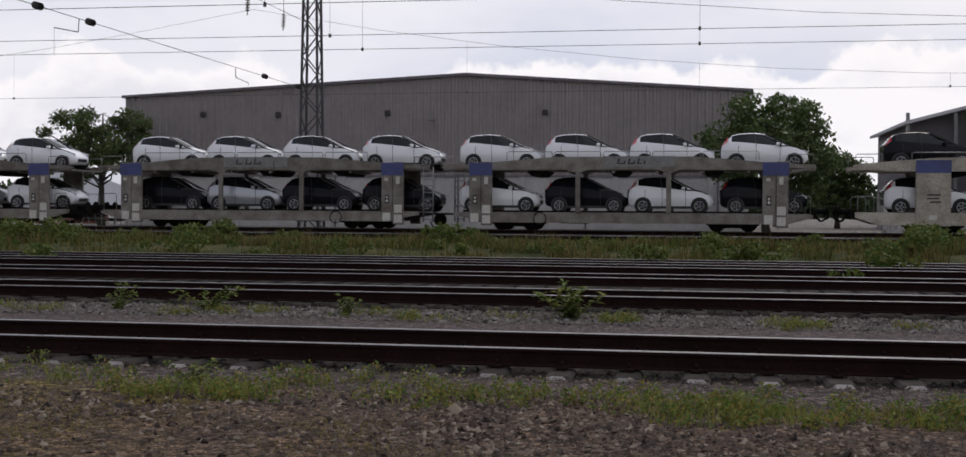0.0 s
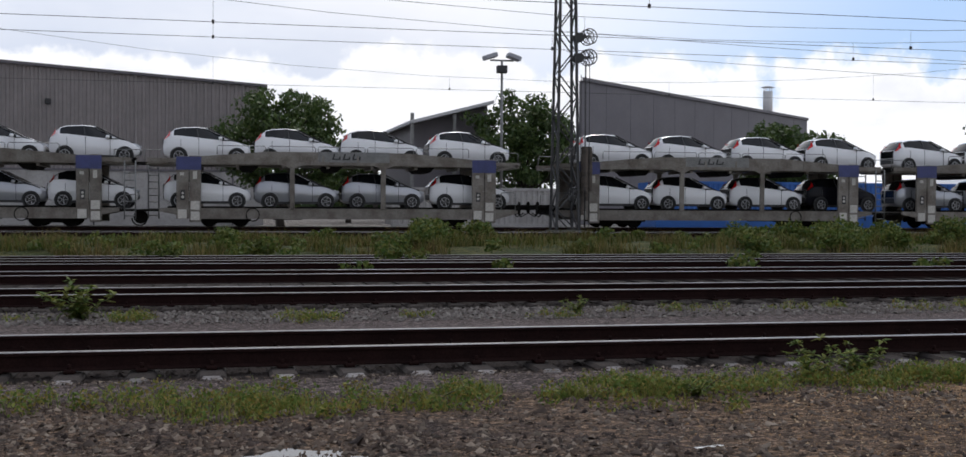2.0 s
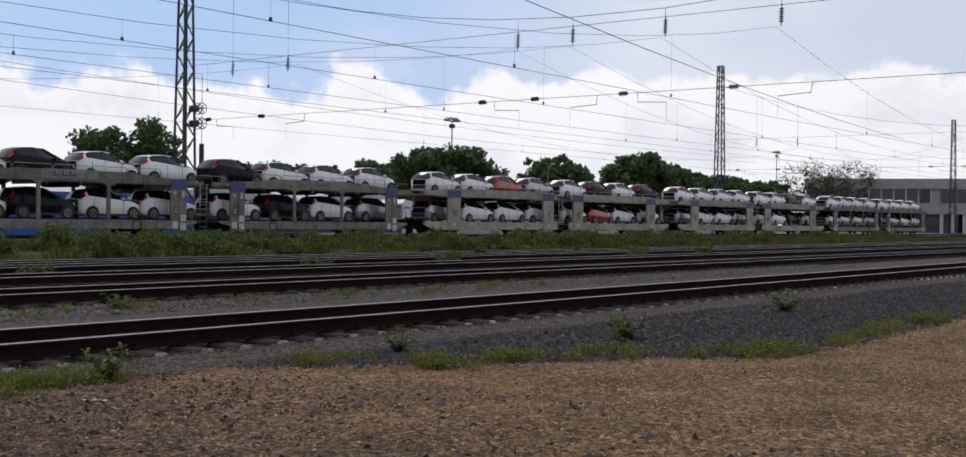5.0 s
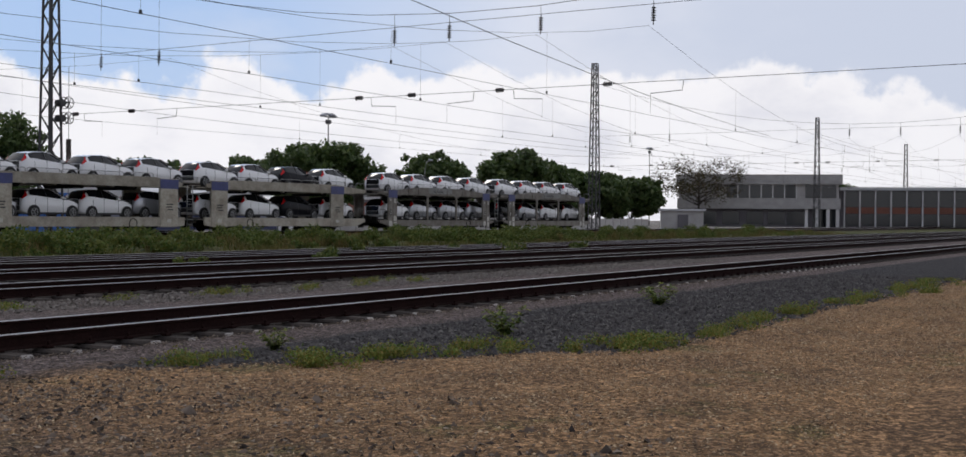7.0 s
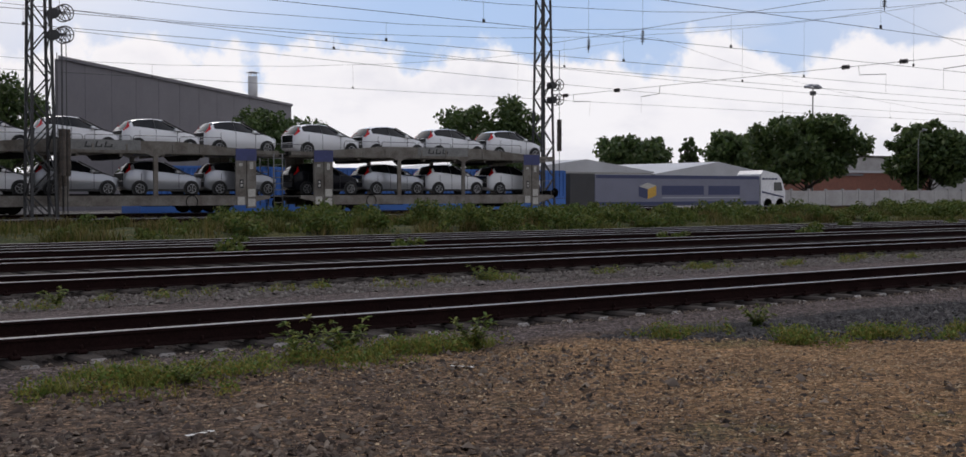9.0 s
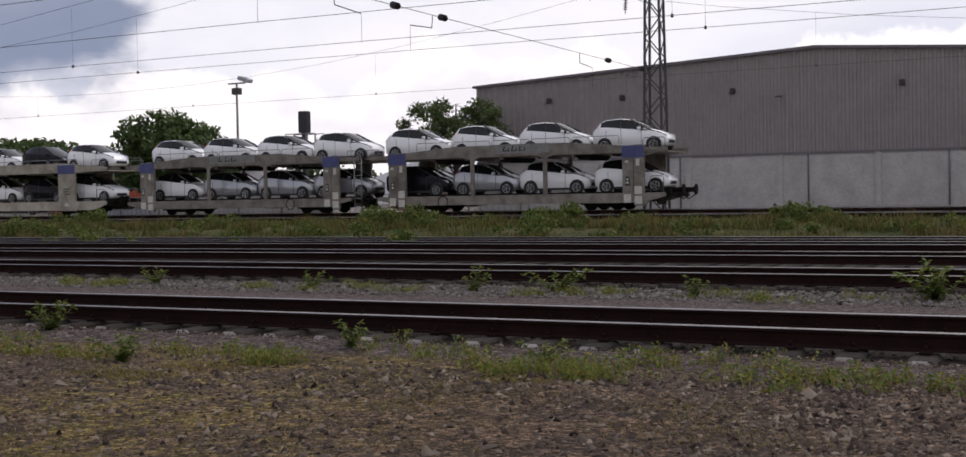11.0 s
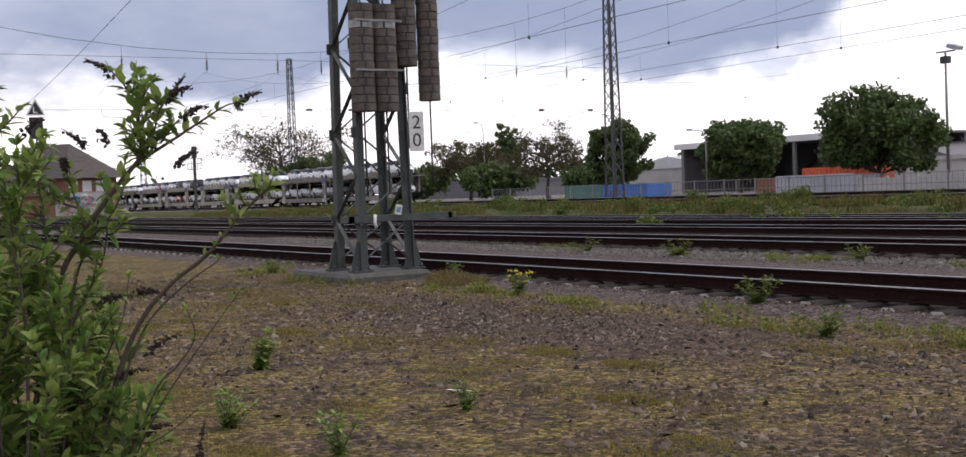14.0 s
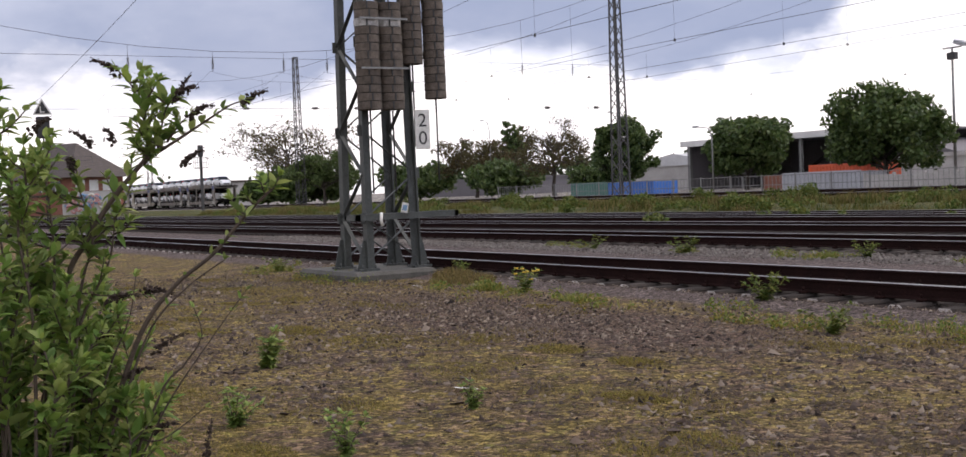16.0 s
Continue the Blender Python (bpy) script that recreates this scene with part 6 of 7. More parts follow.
TREES = [
    # x, y, height, width, foliage, leaves
    (3.4, 62, 8.1, 7.0, "leaf_dark", 9000), (18.8, 72.6, 9.1, 6.6, "leaf_dark", 9000), (35.4, 71, 7.6, 6.0, "leaf_dark", 7000), (56.0, 75, 9.4, 8.2, "leaf_dark", 9000), (8.9, 82, 5.8, 4.2, "leaf_dark", 3000),
    (-34.4, 66, 8.4, 6.6, "leaf_light", 11000), (87.6, 70, 9.2, 10.0, "leaf_dark", 11000), (109.5, 72, 9.0, 9.4, "leaf_dark", 11000), (109.5, 115, 9.5, 11.2, "leaf_dark", 7000), (119.3, 115, 10.0, 2.8, "leaf_dark", 2400),
    (113.5, 101, 9.9, 9.2, "leaf_dark", 7000), (124, 108, 10.0, 10.0, "leaf_dark", 6000),
    (150, 85, 12.0, 11.5, "leaf_dark", 9000), (161, 86, 11.6, 9.0, "leaf_dark", 9000), (178, 92, 10.5, 11.0, "leaf_dark", 7000), (198, 95, 10.8, 12.5, "leaf_dark", 8000), (208, 93, 10.4, 12.0, "leaf_dark", 8000),
    (216.5, 83, 14.8, 20.0, "leaf_brown", 2600), (-85.5, 66, 7.7, 5.8, "leaf_dark", 9000), (-79.4, 75, 7.4, 7.6, "leaf_dark", 10000), (-53, 62, 7.4, 7.8, "leaf_dark", 13000),
    (-126, 75, 8.2, 11.0, "leaf_brown", 9000), (-102, 70, 8.0, 10.0, "leaf_brown", 5500), (-172, 110, 14.0, 4.6, "leaf_dark", 2600),
    (-160, 65, 13.2, 20.0, "leaf_brown", 5000), (-141, 61.6, 7.2, 8.8, "leaf_light", 9000), (-160, 61.5, 4.0, 7.0, "leaf_dark", 5000),
    (345, 92, 13.5, 15, "leaf_dark", 6000), 
    (-115, 72, 4.4, 9.0, "leaf_dark", 4000), (-95, 71, 3.2, 7.0, "leaf_dark", 3000), (-135, 72, 5.0, 10.0, "leaf_dark", 4000), (-153, 64, 5.2, 13.0, "leaf_dark", 5000),
]
for k, (x, y, h, w, mat, n) in enumerate(TREES):
    sparse = mat != "leaf_dark"
    dist = math.hypot(x, y)
    make_tree(x, y, h, w, mat, n if sparse else int(n * 1.7), 0.1, 0.16 + 0.014 * h, 0.13 if not sparse else 0.26, min(0.45, 0.0021 * dist + 0.02) * (w / 8.0) ** 0.3 if not sparse else (0.0013 if mat == "leaf_light" else 0.0010) * dist + 0.02, 1.0 if sparse else 0.0,
              {"leaf_dark": "leafy broad-crowned tree with dark green foliage", "leaf_light": "young tree with thin light green foliage", "leaf_brown": "half-bare tree with sparse bronze leaves"}[mat], 11 + k)


def far_woods():
    c, r = [], []
    rnd = random.Random(3)
    for k in range(420):
        a = rnd.uniform(-0.95, 0.25) if k < 300 else rnd.uniform(-1.3, 1.02)
        d = rnd.uniform(210, 290)
        c.append((d * math.sin(a), d * math.cos(a), rnd.uniform(0.5, 4.5 if -0.95 < a < -0.75 else 3.5)))
        r.append(rnd.uniform(2.5, 4.5))
    me = leaf_cloud("far_woods", c, r, 60000, 0.95, "forest", 0.8, 1.2)
    tagged(new("far_woods", me), "distant belt of dull green woodland", "woods", kind="stuff")


far_woods()


def blades(name, n, spots, mat, label, h0, h1, w=0.008, lean=0.5, category="grass"):
    """Thin bent blades in tufts; spots are x, y, radius, weight."""
    sp = np.array(spots)
    pick = RNG.choice(len(sp), n, p=sp[:, 3] / sp[:, 3].sum())
    a, rr = RNG.uniform(0, 6.283, n), np.sqrt(RNG.random(n))
    x, y = sp[pick, 0] + rr * np.cos(a) * sp[pick, 2], sp[pick, 1] + rr * np.sin(a) * sp[pick, 2] * 0.6
    z = lay(x, y) - 0.01
    h = RNG.uniform(h0, h1, n) * (1 - 0.45 * rr)
    d = RNG.uniform(0, 6.283, n)
    ln = RNG.uniform(0.1, lean, n) * h
    dx, dy = np.cos(d), np.sin(d)
    P = lambda u, s: np.stack([x + dx * ln * u * u - dy * w * s, y + dy * ln * u * u + dx * w * s, z + h * u * (1 - 0.12 * u)], -1)
    V = np.stack([P(0, -1), P(0, 1), P(0.55, 0.8), P(0.55, -0.8), P(1.0, 0.12), P(1.0, -0.12)], 1).reshape(-1, 3)
    q = 6 * np.arange(n)[:, None]
    F = np.concatenate([q + np.array([0, 1, 2, 3]), q + np.array([3, 2, 4, 5])])
    return tagged(new(name, cloud_mesh(name, V, F, mat)), label, category, kind="stuff")


def make_weed(x, y, h, w, seed, mat="weed", flowers=False, label="leafy green weed growing from the gravel"):
    """A bushy weed: a few stems with many pointed leaves."""
    rnd = random.Random(seed)
    t = thing("weed_plant", pose(x, y, float(lay(x, y))), label, "weed", "weeds in the yard")
    b, tips = Build(), []
    for k in range(rnd.randint(6, 9)):
        a = rnd.uniform(0, 6.28)
        q = Vector((math.cos(a) * w * rnd.uniform(0.1, 0.5), math.sin(a) * w * rnd.uniform(0.1, 0.5), h * rnd.uniform(0.55, 1.0)))
        b.tube([(0, 0, 0), q * 0.5 + Vector((0, 0, 0.06 * h)), q], 0.006, 4, 0, 0.002, False)
        tips += [(q * u, u) for u in (0.06, 0.16, 0.32, 0.52, 0.76, 1.0)]
    part("stem", b, "twig", t, recalc=False)
    V, F = [], []
    for p, u in tips:
        for j in range(9):
            a, e = rnd.uniform(0, 6.28), rnd.uniform(-0.2, 0.9)
            d = Vector((math.cos(a) * math.cos(e), math.sin(a) * math.cos(e), math.sin(e)))
            s = d.cross(Vector((0, 0, 1))).normalized()
            L = h * rnd.uniform(0.15, 0.32)
            k = len(V)
            V += [p, p + d * L * 0.5 + s * L * 0.2, p + d * L - Vector((0, 0, L * 0.2)), p + d * L * 0.5 - s * L * 0.2]
            F.append((k, k + 1, k + 2, k + 3))
    part("foliage", cloud_mesh("foliage", np.array([tuple(v) for v in V]), np.array(F), mat), (), t)
    if flowers:
        for p, u in tips:
            if u == 1.0:
                part("flower", Build().cyl(p + Vector((0, 0, 0.01)), 0.03, 0.02, "z", 7), "flower", t)


WEEDS = [(-1.75, 17.0, 0.75, 1.0), (7.1, 9.75, 0.45, 0.5), (-14.9, 9.6, 0.45, 0.75), (-10.9, 10.5, 0.5, 0.6), (-8.4, 9.0, 0.4, 0.6), (-6.6, 10.3, 0.35, 0.6), (-7.4, 4.3, 0.16, 0.24), (-6.6, 2.95, 0.20, 0.55), (-8.0, 2.75, 0.22, 0.4),
         (-10.4, 3.9, 0.3, 0.3), (-4.4, 10.1, 0.3, 0.6), (5.9, 10.2, 0.5, 1.0), (5.3, 10.1, 0.45, 0.8), (10.9, 9.4, 0.35, 0.5), (14.2, 8.2, 0.5, 0.7), (20.5, 8.6, 0.55, 0.8), (3.9, 9.35, 0.3, 0.7), (1.7, 9.5, 0.25, 0.8), (-19, 10.9, 0.4, 0.5), (-24, 9.4, 0.45, 0.8),
         (-8.6, 17.0, 0.5, 0.9), (-7.2, 17.1, 0.55, 1.3), (-5.0, 16.9, 0.4, 0.5), (-19.5, 16.6, 0.5, 1.0), (-23.0, 16.8, 0.45, 0.9), (-15.0, 17.0, 0.4, 0.8), (-11.5, 16.8, 0.4, 0.9), (5.2, 17.0, 0.35, 0.7), (12.5, 16.9, 0.4, 0.6)]
for k, (x, y, h, w) in enumerate(WEEDS):
    make_weed(x, y, h * (1.15 if y < 5 else 0.72), w, 50 + k, "leaf_bush" if y < 5 else "weed", flowers=(k == 2), label="weed with small orange flowers at the tower foot" if k == 2 else "leafy green weed growing from the gravel")


def make_bush():
    """The butterfly bush close to the camera: arching canes, grey-green leaves, dry flower spikes."""
    rnd = random.Random(21)
    t = thing("butterfly_bush", pose(-4.05, 0.75, BED), "butterfly bush with arching canes and dry brown flower spikes", "bush")
    canes, V, F, spikes = Build(), [], [], []

    def at(right, up, depth=0.0):
        """A point of the bush: metres along the yard, above the soil, and towards the camera."""
        return Vector((right * 0.515 + depth * 0.857, right * 0.857 - depth * 0.515, up))

    def leaf(p, d, L):
        """A lance-shaped leaf folded along its rib, with a drooping point."""
        s = d.cross(Vector((rnd.uniform(-0.5, 0.5), rnd.uniform(-0.5, 0.5), 1))).normalized()
        up = s.cross(d).normalized()
        w, drop = L * rnd.uniform(0.17, 0.25), L * rnd.uniform(0.05, 0.35)
        k = len(V)
        rib = lambda u: p + d * L * u - Vector((0, 0, drop * u * u))
        V.extend([p, rib(0.3) + s * w * 0.85 + up * w * 0.35, rib(0.65) + s * w * 0.75 + up * w * 0.3, rib(1.0), rib(0.65) - s * w * 0.75 + up * w * 0.3, rib(0.3) - s * w * 0.85 + up * w * 0.35, rib(0.32), rib(0.66)])
        F.extend([(k, k + 1, k + 6), (k + 1, k + 2, k + 7), (k + 1, k + 7, k + 6), (k + 2, k + 3, k + 7), (k, k + 6, k + 5), (k + 5, k + 6, k + 7), (k + 5, k + 7, k + 4), (k + 4, k + 7, k + 3)])

    def smooth_line(pts, n=6):
        out = []
        for i in range(len(pts) - 1):
            a, b = pts[max(0, i - 1)], pts[i]
            c, d = pts[i + 1], pts[min(len(pts) - 1, i + 2)]
            for q in range(n):
                u = q / n
                out.append(0.5 * ((2 * b) + (c - a) * u + (2 * a - 5 * b + 4 * c - d) * u * u + (3 * b - a - 3 * c + d) * u ** 3))
        return out + [pts[-1]]

    def dress(line, start, step, L, bare=0.0):
        """Opposite pairs of leaves at every node from a share of the way up to the tip."""
        total = sum((line[i + 1] - line[i]).length for i in range(len(line) - 1))
        gone, due, a = 0.0, start * total, rnd.uniform(0, 6.28)
        for i in range(len(line) - 1):
            seg = line[i + 1] - line[i]
            while due < gone + seg.length:
                p, ax = line[i] + seg * ((due - gone) / max(1e-6, seg.length)), seg.normalized()
                side = ax.orthogonal().normalized()
                side = Matrix.Rotation(a, 3, ax) @ side
                f = 1.0 - 0.35 * (due / total)
                if rnd.random() > bare:
                    for q in (side, -side):
                        leaf(p, (q * 0.85 + ax * rnd.uniform(0.45, 0.95) + Vector((0, 0, 0.15))).normalized(), L * f * rnd.uniform(0.75, 1.2))
                        if rnd.random() < 0.65:
                            leaf(p, (q * 0.5 + ax + Vector((rnd.gauss(0, 0.4), rnd.gauss(0, 0.4), rnd.gauss(0, 0.3)))).normalized(), L * f * rnd.uniform(0.4, 0.7))
                a += 1.57 + rnd.uniform(-0.3, 0.3)
                due += step * rnd.uniform(0.7, 1.3)
            gone += seg.length
        for q in range(5):
            leaf(line[-1], ((line[-1] - line[-2]).normalized() + Vector((rnd.gauss(0, 0.5), rnd.gauss(0, 0.5), rnd.gauss(0, 0.4)))).normalized(), L * rnd.uniform(0.45, 0.75))

    def cane(pts, r, start=0.3, step=0.035, L=0.085, bare=0.0, tip=0.3):
        line = smooth_line([at(*p) for p in pts])
        canes.tube(line, r, 6, 0, r * tip, False)
        if step:
            dress(line, start, step, L, bare)
        return line

    def spike(a, b):
        spikes.append((at(*a), at(*b)))

    def twigs(line, ks, reach, L=0.075):
        for k in ks:
            k = min(len(line) - 1, k)
            q = line[k] + at(rnd.uniform(-reach, reach), rnd.uniform(0.02, reach * 1.1), rnd.uniform(-reach, reach) * 0.7)
            l2 = smooth_line([line[k], line[k].lerp(q, 0.5) + Vector((0, 0, -0.01)), q], 4)
            canes.tube(l2, 0.004, 4, 0, 0.002, False)
            dress(l2, 0.15, 0.026, L)

    # the tall arching cane with its leafy head and four spikes
    main = cane([(0.0, 0.0), (0.05, 0.75), (0.10, 1.27), (0.18, 1.44), (0.28, 1.58), (0.39, 1.70)], 0.011, 0.85, 0.05, 0.06, 0.5, 0.7)
    head = cane([(0.39, 1.70), (0.385, 1.80), (0.35, 1.92), (0.30, 1.98)], 0.006, 0.0, 0.022, 0.085)
    twigs(head, (1, 3, 4, 6, 7, 9, 11, 13), 0.075, 0.075)
    fork = cane([(0.37, 1.68), (0.49, 1.75), (0.59, 1.81), (0.66, 1.85), (0.70, 1.86)], 0.006, 0.1, 0.045, 0.07, 0.2)
    twigs(fork, (2, 4, 7), 0.055, 0.07)
    b2 = cane([(0.42, 1.72), (0.45, 1.84), (0.48, 1.88)], 0.004, 0.1, 0.024, 0.08)
    twigs(b2, (2, 5, 8), 0.06)
    b3 = cane([(0.45, 1.74), (0.49, 1.79), (0.53, 1.83)], 0.004, 0.3, 0.035, 0.06)
    twigs(main, (24, 26, 28, 29, 30), 0.08)
    for a, b in (((0.30, 1.98), (0.22, 2.02)), ((0.70, 1.86), (0.78, 1.90)), ((0.48, 1.88), (0.54, 1.96)), ((0.50, 1.90), (0.56, 1.92)), ((0.53, 1.83), (0.61, 1.86)),
                 ((0.21, 1.75), (0.14, 1.80)), ((0.28, 1.76), (0.25, 1.80)), ((0.03, 1.81), (0.09, 1.84)), ((0.15, 1.68), (0.13, 1.71)), ((0.50, 1.68), (0.57, 1.72))):
        spike(a, b)
    # old canes leaning out over the yard, almost bare
    arm = cane([(0.02, 0.0), (0.14, 0.6), (0.26, 0.95), (0.35, 1.16), (0.46, 1.29), (0.58, 1.38), (0.69, 1.50), (0.78, 1.58)], 0.011, 0.78, 0.045, 0.06, 0.1, 0.45)
    cane([(0.06, 0.0, 0.05), (0.17, 0.6, 0.05), (0.29, 0.95, 0.03), (0.38, 1.16, 0.02), (0.50, 1.28, 0.03), (0.62, 1.36, 0.03)], 0.007, 0.8, 0.08, 0.05, 0.5)
    twigs(arm, (36, 38, 40, 41, 42), 0.05, 0.065)
    l1 = cane([(0.10, 0.0), (0.25, 0.6), (0.39, 0.94), (0.47, 1.03), (0.53, 1.12), (0.51, 1.21)], 0.006, 0.9, 0.04, 0.045, 0.5)
    cane([(0.05, 0.3), (0.21, 0.77), (0.38, 0.79), (0.53, 0.89)], 0.005, 0.9, 0.08, 0.04, 0.7)
    cane([(0.08, 0.55), (0.22, 1.0), (0.30, 1.18), (0.33, 1.32)], 0.005, 0.5, 0.07, 0.06, 0.4)
    cane([(0.30, 0.7), (0.42, 0.92), (0.60, 1.16), (0.68, 1.26)], 0.004, 0.8, 0.06, 0.05, 0.5)
    cane([(0.0, 0.9), (0.10, 1.24), (0.24, 1.26), (0.36, 1.26)], 0.004, 0.7, 0.05, 0.05, 0.4)
    for a, b in (((0.24, 1.255), (0.34, 1.265)), ((0.35, 1.28), (0.46, 1.26)), ((0.38, 1.09), (0.49, 1.14)), ((0.28, 1.01), (0.38, 1.03)), ((0.52, 0.72), (0.55, 0.86)), ((0.36, 0.83), (0.45, 0.85)), ((0.16, 0.93), (0.20, 1.0)), ((0.18, 1.13), (0.25, 1.14))):
        spike(a, b)
    # upright leafy canes at the far side of the bush
    for pts in ([(-0.02, 0.0), (0.02, 1.0), (-0.03, 1.40), (-0.07, 1.68)], [(0.0, 0.0), (0.06, 1.1), (0.03, 1.50), (0.10, 1.66)], [(0.02, 0.0), (0.08, 1.1), (0.10, 1.42), (0.08, 1.70)],
                [(-0.05, 0.0), (-0.06, 1.1), (-0.06, 1.6), (-0.10, 1.93)], [(-0.1, 0.0), (-0.12, 1.2), (-0.16, 1.6), (-0.12, 1.85)], [(0.05, 0.3), (0.14, 1.2), (0.20, 1.44), (0.16, 1.62)], [(0.02, 0.4), (0.12, 1.1), (0.24, 1.36), (0.27, 1.52)],
                [(-0.1, 0.2), (-0.02, 1.1), (0.05, 1.36), (0.03, 1.56)], [(-0.1, 0.1), (-0.10, 1.0), (-0.02, 1.4), (0.0, 1.75)]):
        d = rnd.uniform(-0.2, 0.2)
        line = cane([(a, b, d) for a, b in pts], 0.007, 0.62, 0.036, 0.085, 0.1)
        twigs(line, (10, 12, 14, 15, 16, 17), 0.11)
    # the dense body
    for k in range(120):
        u = 0.25 + 1.12 * rnd.random() ** 0.9
        edge = 0.40 - 0.36 * max(0.0, u - 0.6)
        r, d = rnd.uniform(-0.85, edge), rnd.uniform(-0.4, 0.4)
        if rnd.random() < 0.7:
            r = rnd.uniform(-0.3, edge)
        foot = (r * 0.7, max(0.0, u - rnd.uniform(0.3, 0.6)), d * 0.8)
        line = cane([foot, (r * 0.9 + rnd.uniform(-0.06, 0.06), u - 0.18, d), (r, u, d)], 0.005, 0.35, 0.026, 0.10)
        twigs(line, (5, 7, 9, 11), 0.12, 0.09)
    part("cane", canes, "twig", t, "thin brown arching canes", recalc=False)
    me = cloud_mesh("foliage", np.array([tuple(v) for v in V]), np.array(F), "leaf_bush")
    tagged(part("foliage", me, (), t), kind="stuff")
    for a, c in spikes:
        b = Build()
        n = 60
        for j in range(n):
            u = j / n
            s = 0.0075 * (1.25 - 0.85 * u)
            p = a.lerp(c, u) + Vector((rnd.gauss(0, 1), rnd.gauss(0, 1), rnd.gauss(0, 1))) * 0.0062 * (1.2 - u) - Vector((0, 0, 0.012 * (2 * u - 1) ** 2))
            x, y, z = [Vector((rnd.gauss(0, 1), rnd.gauss(0, 1), rnd.gauss(0, 1))).normalized() * s for q in range(3)]
            b.add([p + x, p + y, p - x, p - y, p + z, p - z], [(0, 1, 4), (1, 2, 4), (2, 3, 4), (3, 0, 4), (1, 0, 5), (2, 1, 5), (3, 2, 5), (0, 3, 5)])
        b.tube([a, c], 0.003, 4, 0, 0.001, False)
        part("flower_spike", b, "seed", t, "dry brown flower spike", recalc=False)


make_bush()

# ---------------------------------------------------------------- loose ground cover
rnd = random.Random(9)
band = [(rnd.uniform(-26, 4), rnd.gauss(9.3, 0.40), rnd.uniform(0.2, 0.7), rnd.choice((0.05, 0.15, 0.9))) for k in range(34)]
band += [(rnd.uniform(3.4, 7.4), rnd.gauss(9.9, 0.25), rnd.uniform(0.15, 0.4), 1.8) for k in range(9)]
for x in np.concatenate([np.linspace(9.2, 14.5, 26), np.linspace(14.5, 34, 34)]):
    band.append((x + rnd.gauss(0, 0.25), min(9.5, max(5.8, 15.9 - 0.75 * x)) + rnd.gauss(0.25, 0.3), rnd.uniform(0.12, 0.38), rnd.choice((0.0, 0.05, 0.3, 1.2))))
band += [(rnd.uniform(-26, 26), rnd.gauss(16.8, 0.3), rnd.uniform(0.15, 0.45), 0.35) for k in range(50)]
band += [(rnd.uniform(-7, 6), rnd.gauss(9.6, 0.40), rnd.uniform(0.25, 0.7), rnd.choice((0.05, 0.2, 0.9))) for k in range(34)]
blades("grass_tufts", 15000, band, "grass", "green grass tufts along the cinder path", 0.04, 0.22, 0.005, 1.1)


def low_weeds(name, spots, n, size, mat, label, high=0.10):
    c, r = [], []
    rr = random.Random(31)
    for x, y, rad, wt in spots:
        for k in range(int(5 + 7 * wt)):
            a, q = rr.uniform(0, 6.28), rad * 1.5 * math.sqrt(rr.random())
            s = rr.uniform(0.03, high)
            px, py = x + q * math.cos(a), y + q * math.sin(a) * 0.6
            c.append((px, py, float(lay(px, py)) + s * 0.5)), r.append(s)
    me = leaf_cloud(name, c, r, n, size, mat, 0.8, 1.8)
    tagged(new(name, me), label, "weeds", kind="stuff")


low_weeds("yard_weeds", band, 30000, 0.022, "weed", "low leafy weeds spread along the yard edge", 0.13)
low_weeds("yellow_weeds", band, 30000, 0.018, "grass_short", "yellowing herbs among the low weeds", 0.11)
moss = [(rnd.uniform(-24, -2), rnd.uniform(2.0, 9.4), rnd.uniform(0.3, 1.3), rnd.uniform(0.3, 1)) for k in range(150)]
blades("moss_grass", 120000, moss[:80], "grass_short", "short olive grass and moss on the yard", 0.012, 0.045, 0.0035, 1.8)
blades("dry_grass", 120000, moss, "dry_grass", "short dry yellow-green grass and moss on the yard", 0.012, 0.05, 0.0035, 1.6)
ridge = [(x, rnd.uniform(33.0, 44.5 - 0.0225 * max(0.0, x)), rnd.uniform(0.4, 1.2), rnd.uniform(0.3, 1)) for x in np.linspace(-110, 130, 900)]
blades("verge_grass", 80000, ridge, "verge", "long grass and weeds on the verge before the main line", 0.15, 0.62, 0.02, 0.9)
blades("verge_dry_grass", 26000, ridge[::3], "dry_grass", "dry seed stalks among the verge grass", 0.3, 0.8, 0.012, 0.6)


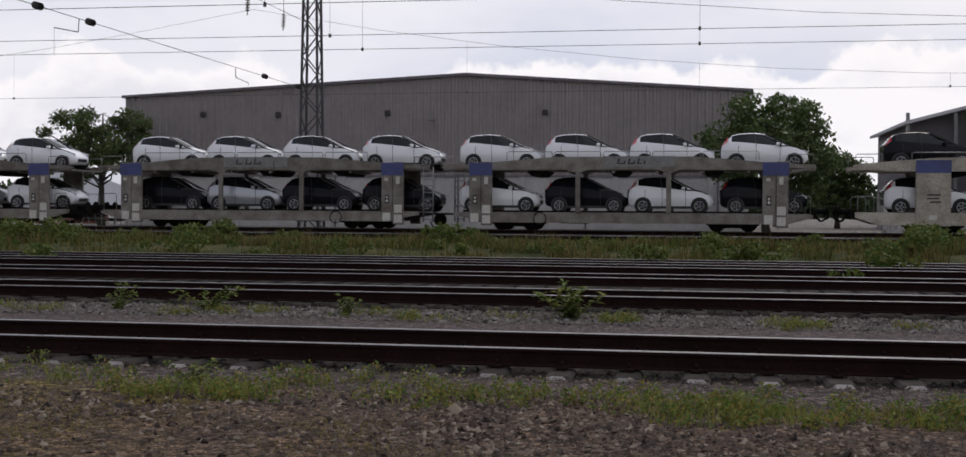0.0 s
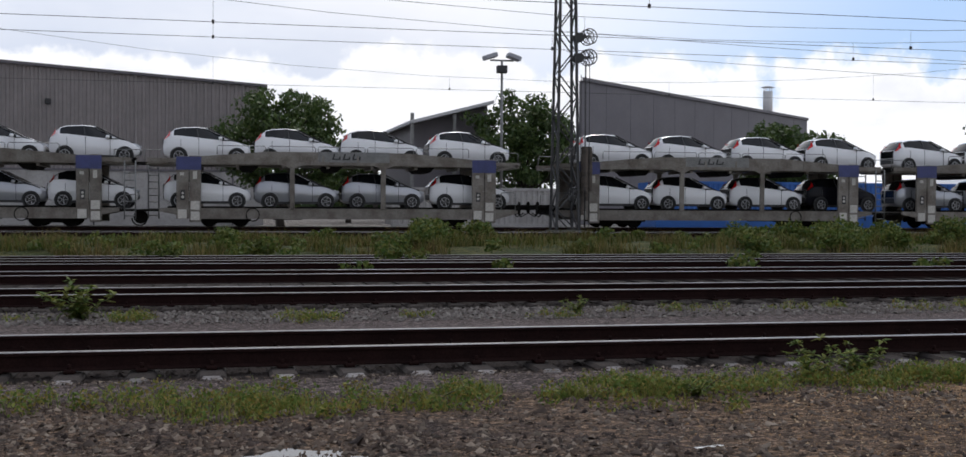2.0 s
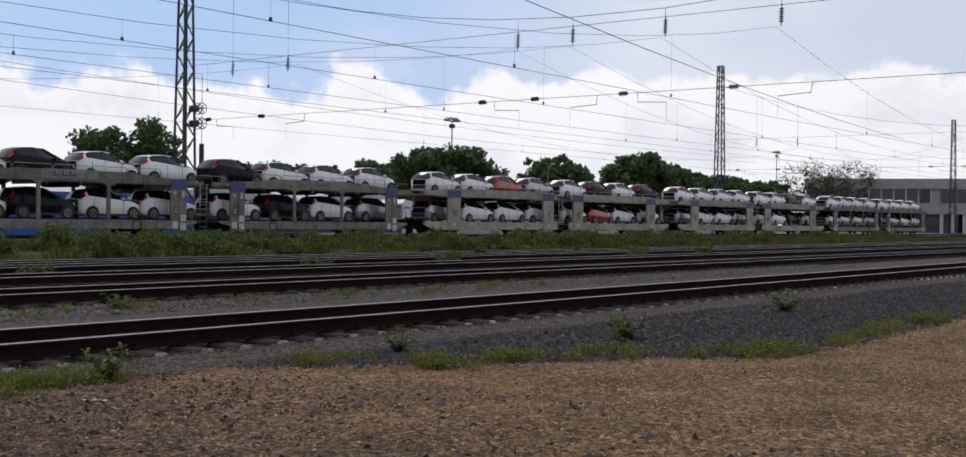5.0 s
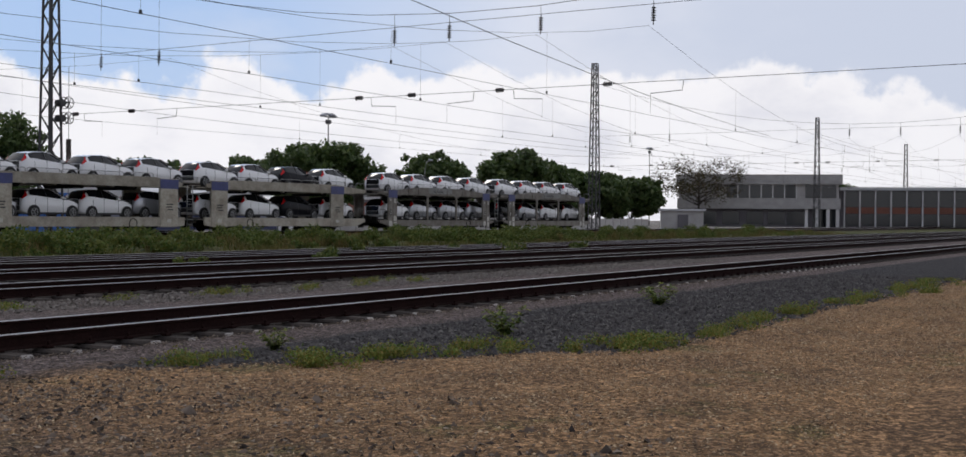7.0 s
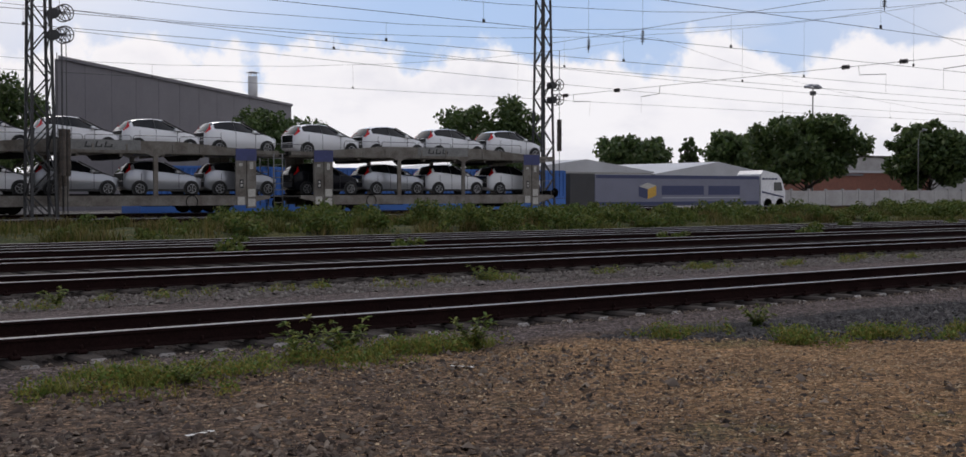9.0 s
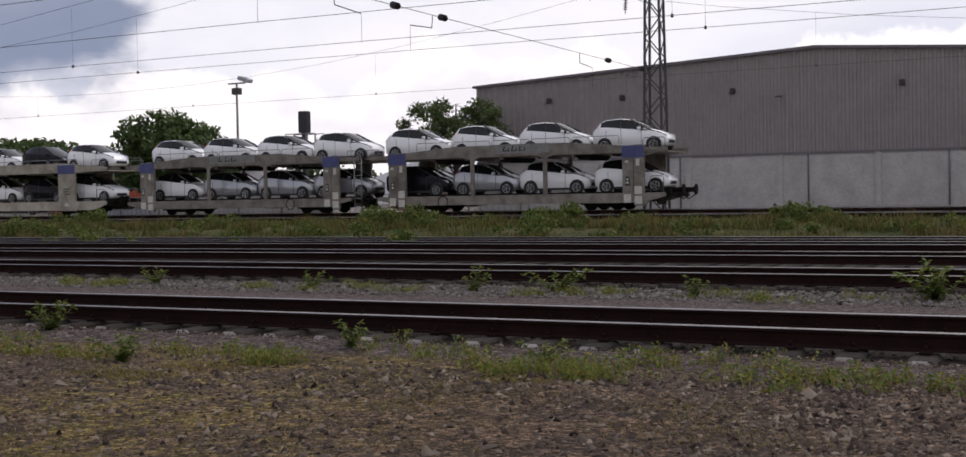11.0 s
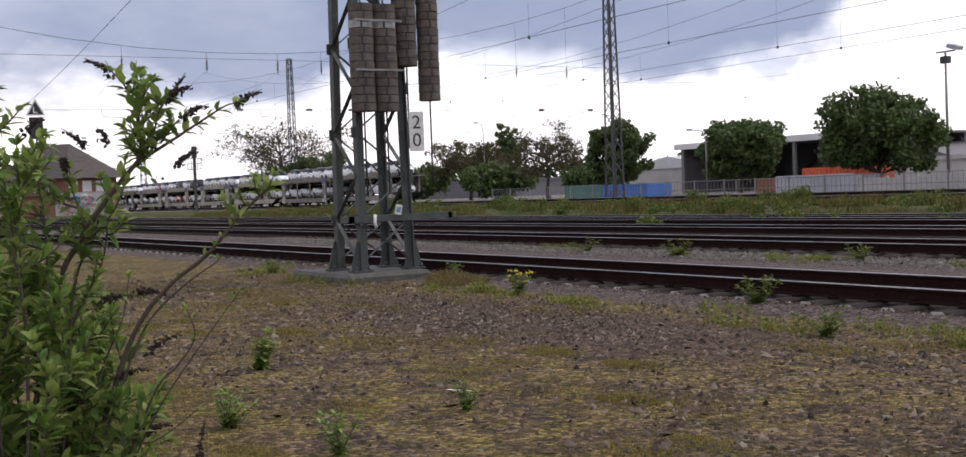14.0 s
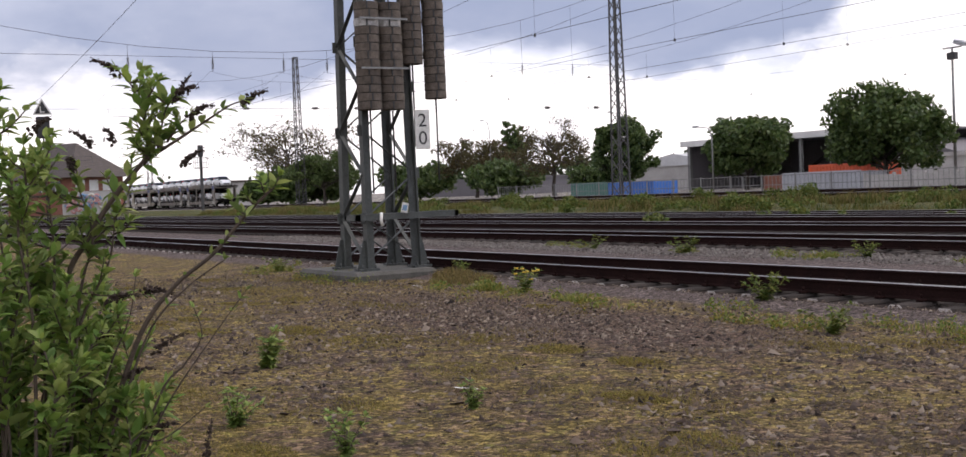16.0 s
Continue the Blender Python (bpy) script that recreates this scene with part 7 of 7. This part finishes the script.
def verge_shrubs():
    c, r = [], []
    rr = random.Random(4)
    def shrub(x, y, s):
        """One rounded plant of several leafy heads."""
        y = min(y, 43.6 - 0.0225 * max(0.0, x))
        for j in range(5):
            q = s * rr.uniform(0.35, 0.65)
            c.append((x + rr.gauss(0, 0.55) * s, y + rr.gauss(0, 0.4) * s, float(lay(x, y)) + s * rr.uniform(0.15, 0.85))), r.append(q)

    for k in range(150):
        shrub(rr.uniform(-100, 115), rr.uniform(33.4, 43.5), rr.uniform(0.3, 0.75))
    for k in range(130):
        shrub(rr.uniform(18, 75), rr.uniform(34.5, 43.0), rr.uniform(0.35, 0.75))
    for k in range(26):
        shrub(rr.uniform(-45, 60), rr.choice((26.6, 30.4, 33.0)), rr.uniform(0.2, 0.5))
    for k in range(600):
        s = rr.uniform(0.08, 0.26)
        c.append((rr.uniform(-100, 115), rr.uniform(33.0, 44.5), float(lay(0, 38)) + s * 0.5)), r.append(s)
    me = leaf_cloud("verge_shrubs", c, r, 150000, 0.085, "bramble", 0.75, 1.5)
    tagged(new("verge_shrubs", me), "low leafy brambles and shrubs along the verge", "shrubs", kind="stuff")


verge_shrubs()
bay_edge = lambda x: np.clip(15.9 - 0.75 * x, 5.8, 9.5)
east = lambda x, y: (x > 5.0 + RNG.normal(0, 1.6, len(x))) & (y < bay_edge(x) + RNG.normal(0, 0.25, len(x)))
scatter_stones("pale_gravel", 230000, 3, 34, 2.2, 9.6, 0.006, 0.019, "pale_stones", "pale tan gravel spread over the yard", east)
def cinders(x, y):
    """Share of bare dark ground: the plot before the camera and a worn patch by the tower."""
    patch = np.exp(-(((x + 12.5) / 3.6) ** 2 + ((y - 7.6) / 1.3) ** 2)) + 0.8 * np.exp(-(((x + 5.0) / 2.6) ** 2 + ((y - 8.6) / 0.9) ** 2))
    open_ = np.clip(1.15 - (x - 2) / 6, 0.1, 1) * np.clip((x + 6.5) / 4.5, 0.30, 1.0)
    return np.clip(np.maximum(open_ * (0.4 + 0.6 * (np.sin(x * 0.8 + y) > -0.2)), patch), 0, 1)


scatter_stones("yard_stones", 210000, -24, 9, 3.2, 9.9, 0.007, 0.040, "stones", "loose dark stones and clinker on the soil", lambda x, y: RNG.random(len(x)) < cinders(x, y))
scatter_stones("yard_clods", 5000, -26, 9, 3.0, 9.8, 0.02, 0.065, "stones", "larger dark clods and stones", lambda x, y: RNG.random(len(x)) < 0.15 + 0.85 * cinders(x, y))
scatter_stones("sleeper_end_stones", 4500, -34, 34, 10.5, 10.74, 0.012, 0.03, "stones", "dark stones heaped round the sleeper ends", None, 0.01)
scatter_stones("cinder_path_grit", 30000, -30, 34, 9.9, 10.9, 0.005, 0.018, "stones", "fine dark cinders beside the track")
scatter_stones("dark_gravel_bay", 60000, 8.5, 36, 5.6, 9.7, 0.015, 0.05, "bay_stones", "coarse dark gravel beside the cinder path", lambda x, y: y > bay_edge(x) + RNG.normal(0, 0.2, len(x)))
scatter_stones("track_ballast_stones", 52000, -45, 45, 16.0, 18.4, 0.018, 0.055, "ballast_stones", "grey-brown track ballast between the rails", None, 0.01)
scatter_stones("inner_ballast", 40000, -40, 40, 10.75, 13.4, 0.015, 0.045, "dark_ballast", "dark ballast between sleepers of the first track, rail shade in its colour", None, 0.0, -0.235)
scatter_stones("inner_ballast_second", 30000, -45, 45, 17.9, 20.6, 0.02, 0.05, "dark_ballast", "dark ballast between sleepers of the second track, rail shade in its colour", None, 0.0, -0.235)
scatter_stones("middle_ballast", 30000, -60, 60, 20.7, 23.0, 0.02, 0.06, "ballast_stones", "ballast and cinders between the middle tracks", None, 0.0)


blades("tower_grass", 4000, [(-17.6, 10.1, 0.8, 1.0), (-18.6, 10.5, 0.5, 0.5), (-22.6, 10.2, 0.7, 0.6)], "dry_grass", "bleached dry grass round the tower's footing", 0.06, 0.24, 0.006, 0.9)


def make_puddle(x, y, rx, ry):
    rr = random.Random(2)
    rim = [(rx * math.cos(a) * rr.uniform(0.7, 1.1), ry * math.sin(a) * rr.uniform(0.7, 1.1)) for a in np.linspace(0, 2 * math.pi, 28)[:-1]]
    z = float(lay(x, y)) + 0.012
    b = Build().add([(p, q, 0.0) for p, q in rim], [tuple(range(len(rim)))])
    ob = new("puddle", b.mesh("puddle", ("puddle",), False))
    ob.matrix_basis = pose(x, y, z)
    tagged(ob, "shallow rain puddle lying on the stony soil", "puddle")


make_puddle(0.5, 7.4, 0.42, 0.32)


def make_scrap(x, y, seed):
    rr = random.Random(seed)
    b = Build()
    n = 7
    for k in range(n):
        a = rr.uniform(-0.4, 0.4)
        b.add([(k * 0.03, -0.02 - a * 0.02, 0.01 + rr.random() * 0.015), (k * 0.03 + 0.035, -0.02, 0.012 + rr.random() * 0.015), (k * 0.03 + 0.035, 0.025, 0.012), (k * 0.03, 0.025 + a * 0.02, 0.015)], [(0, 1, 2, 3)])
    me = b.mesh("paper_scrap", ("litter",), False)
    ob = new("paper_scrap", me)
    ob.matrix_basis = pose(x, y, float(lay(x, y)) + 0.01, 0, 0, rr.uniform(-60, 60))
    tagged(ob, "crumpled white scrap of litter on the soil", "litter", "litter")


for k, (x, y) in enumerate(((-8.2, 4.6), (-17.5, 9.1), (6.0, 8.6), (-3.0, 6.2), (3.0, 7.2))):
    make_scrap(x, y, k)


# ---------------------------------------------------------------- what moves
def motions():
    along = pose(0, TRAIN_Y, 0, 0, 0, SKEW)
    for ob, x, y, z in MOVERS:
        walk(ob, [(t, along @ pose(x + SPEED * t, y, z)) for t in (0.0, 4.0, 8.0, 12.0, 16.0)])


motions()
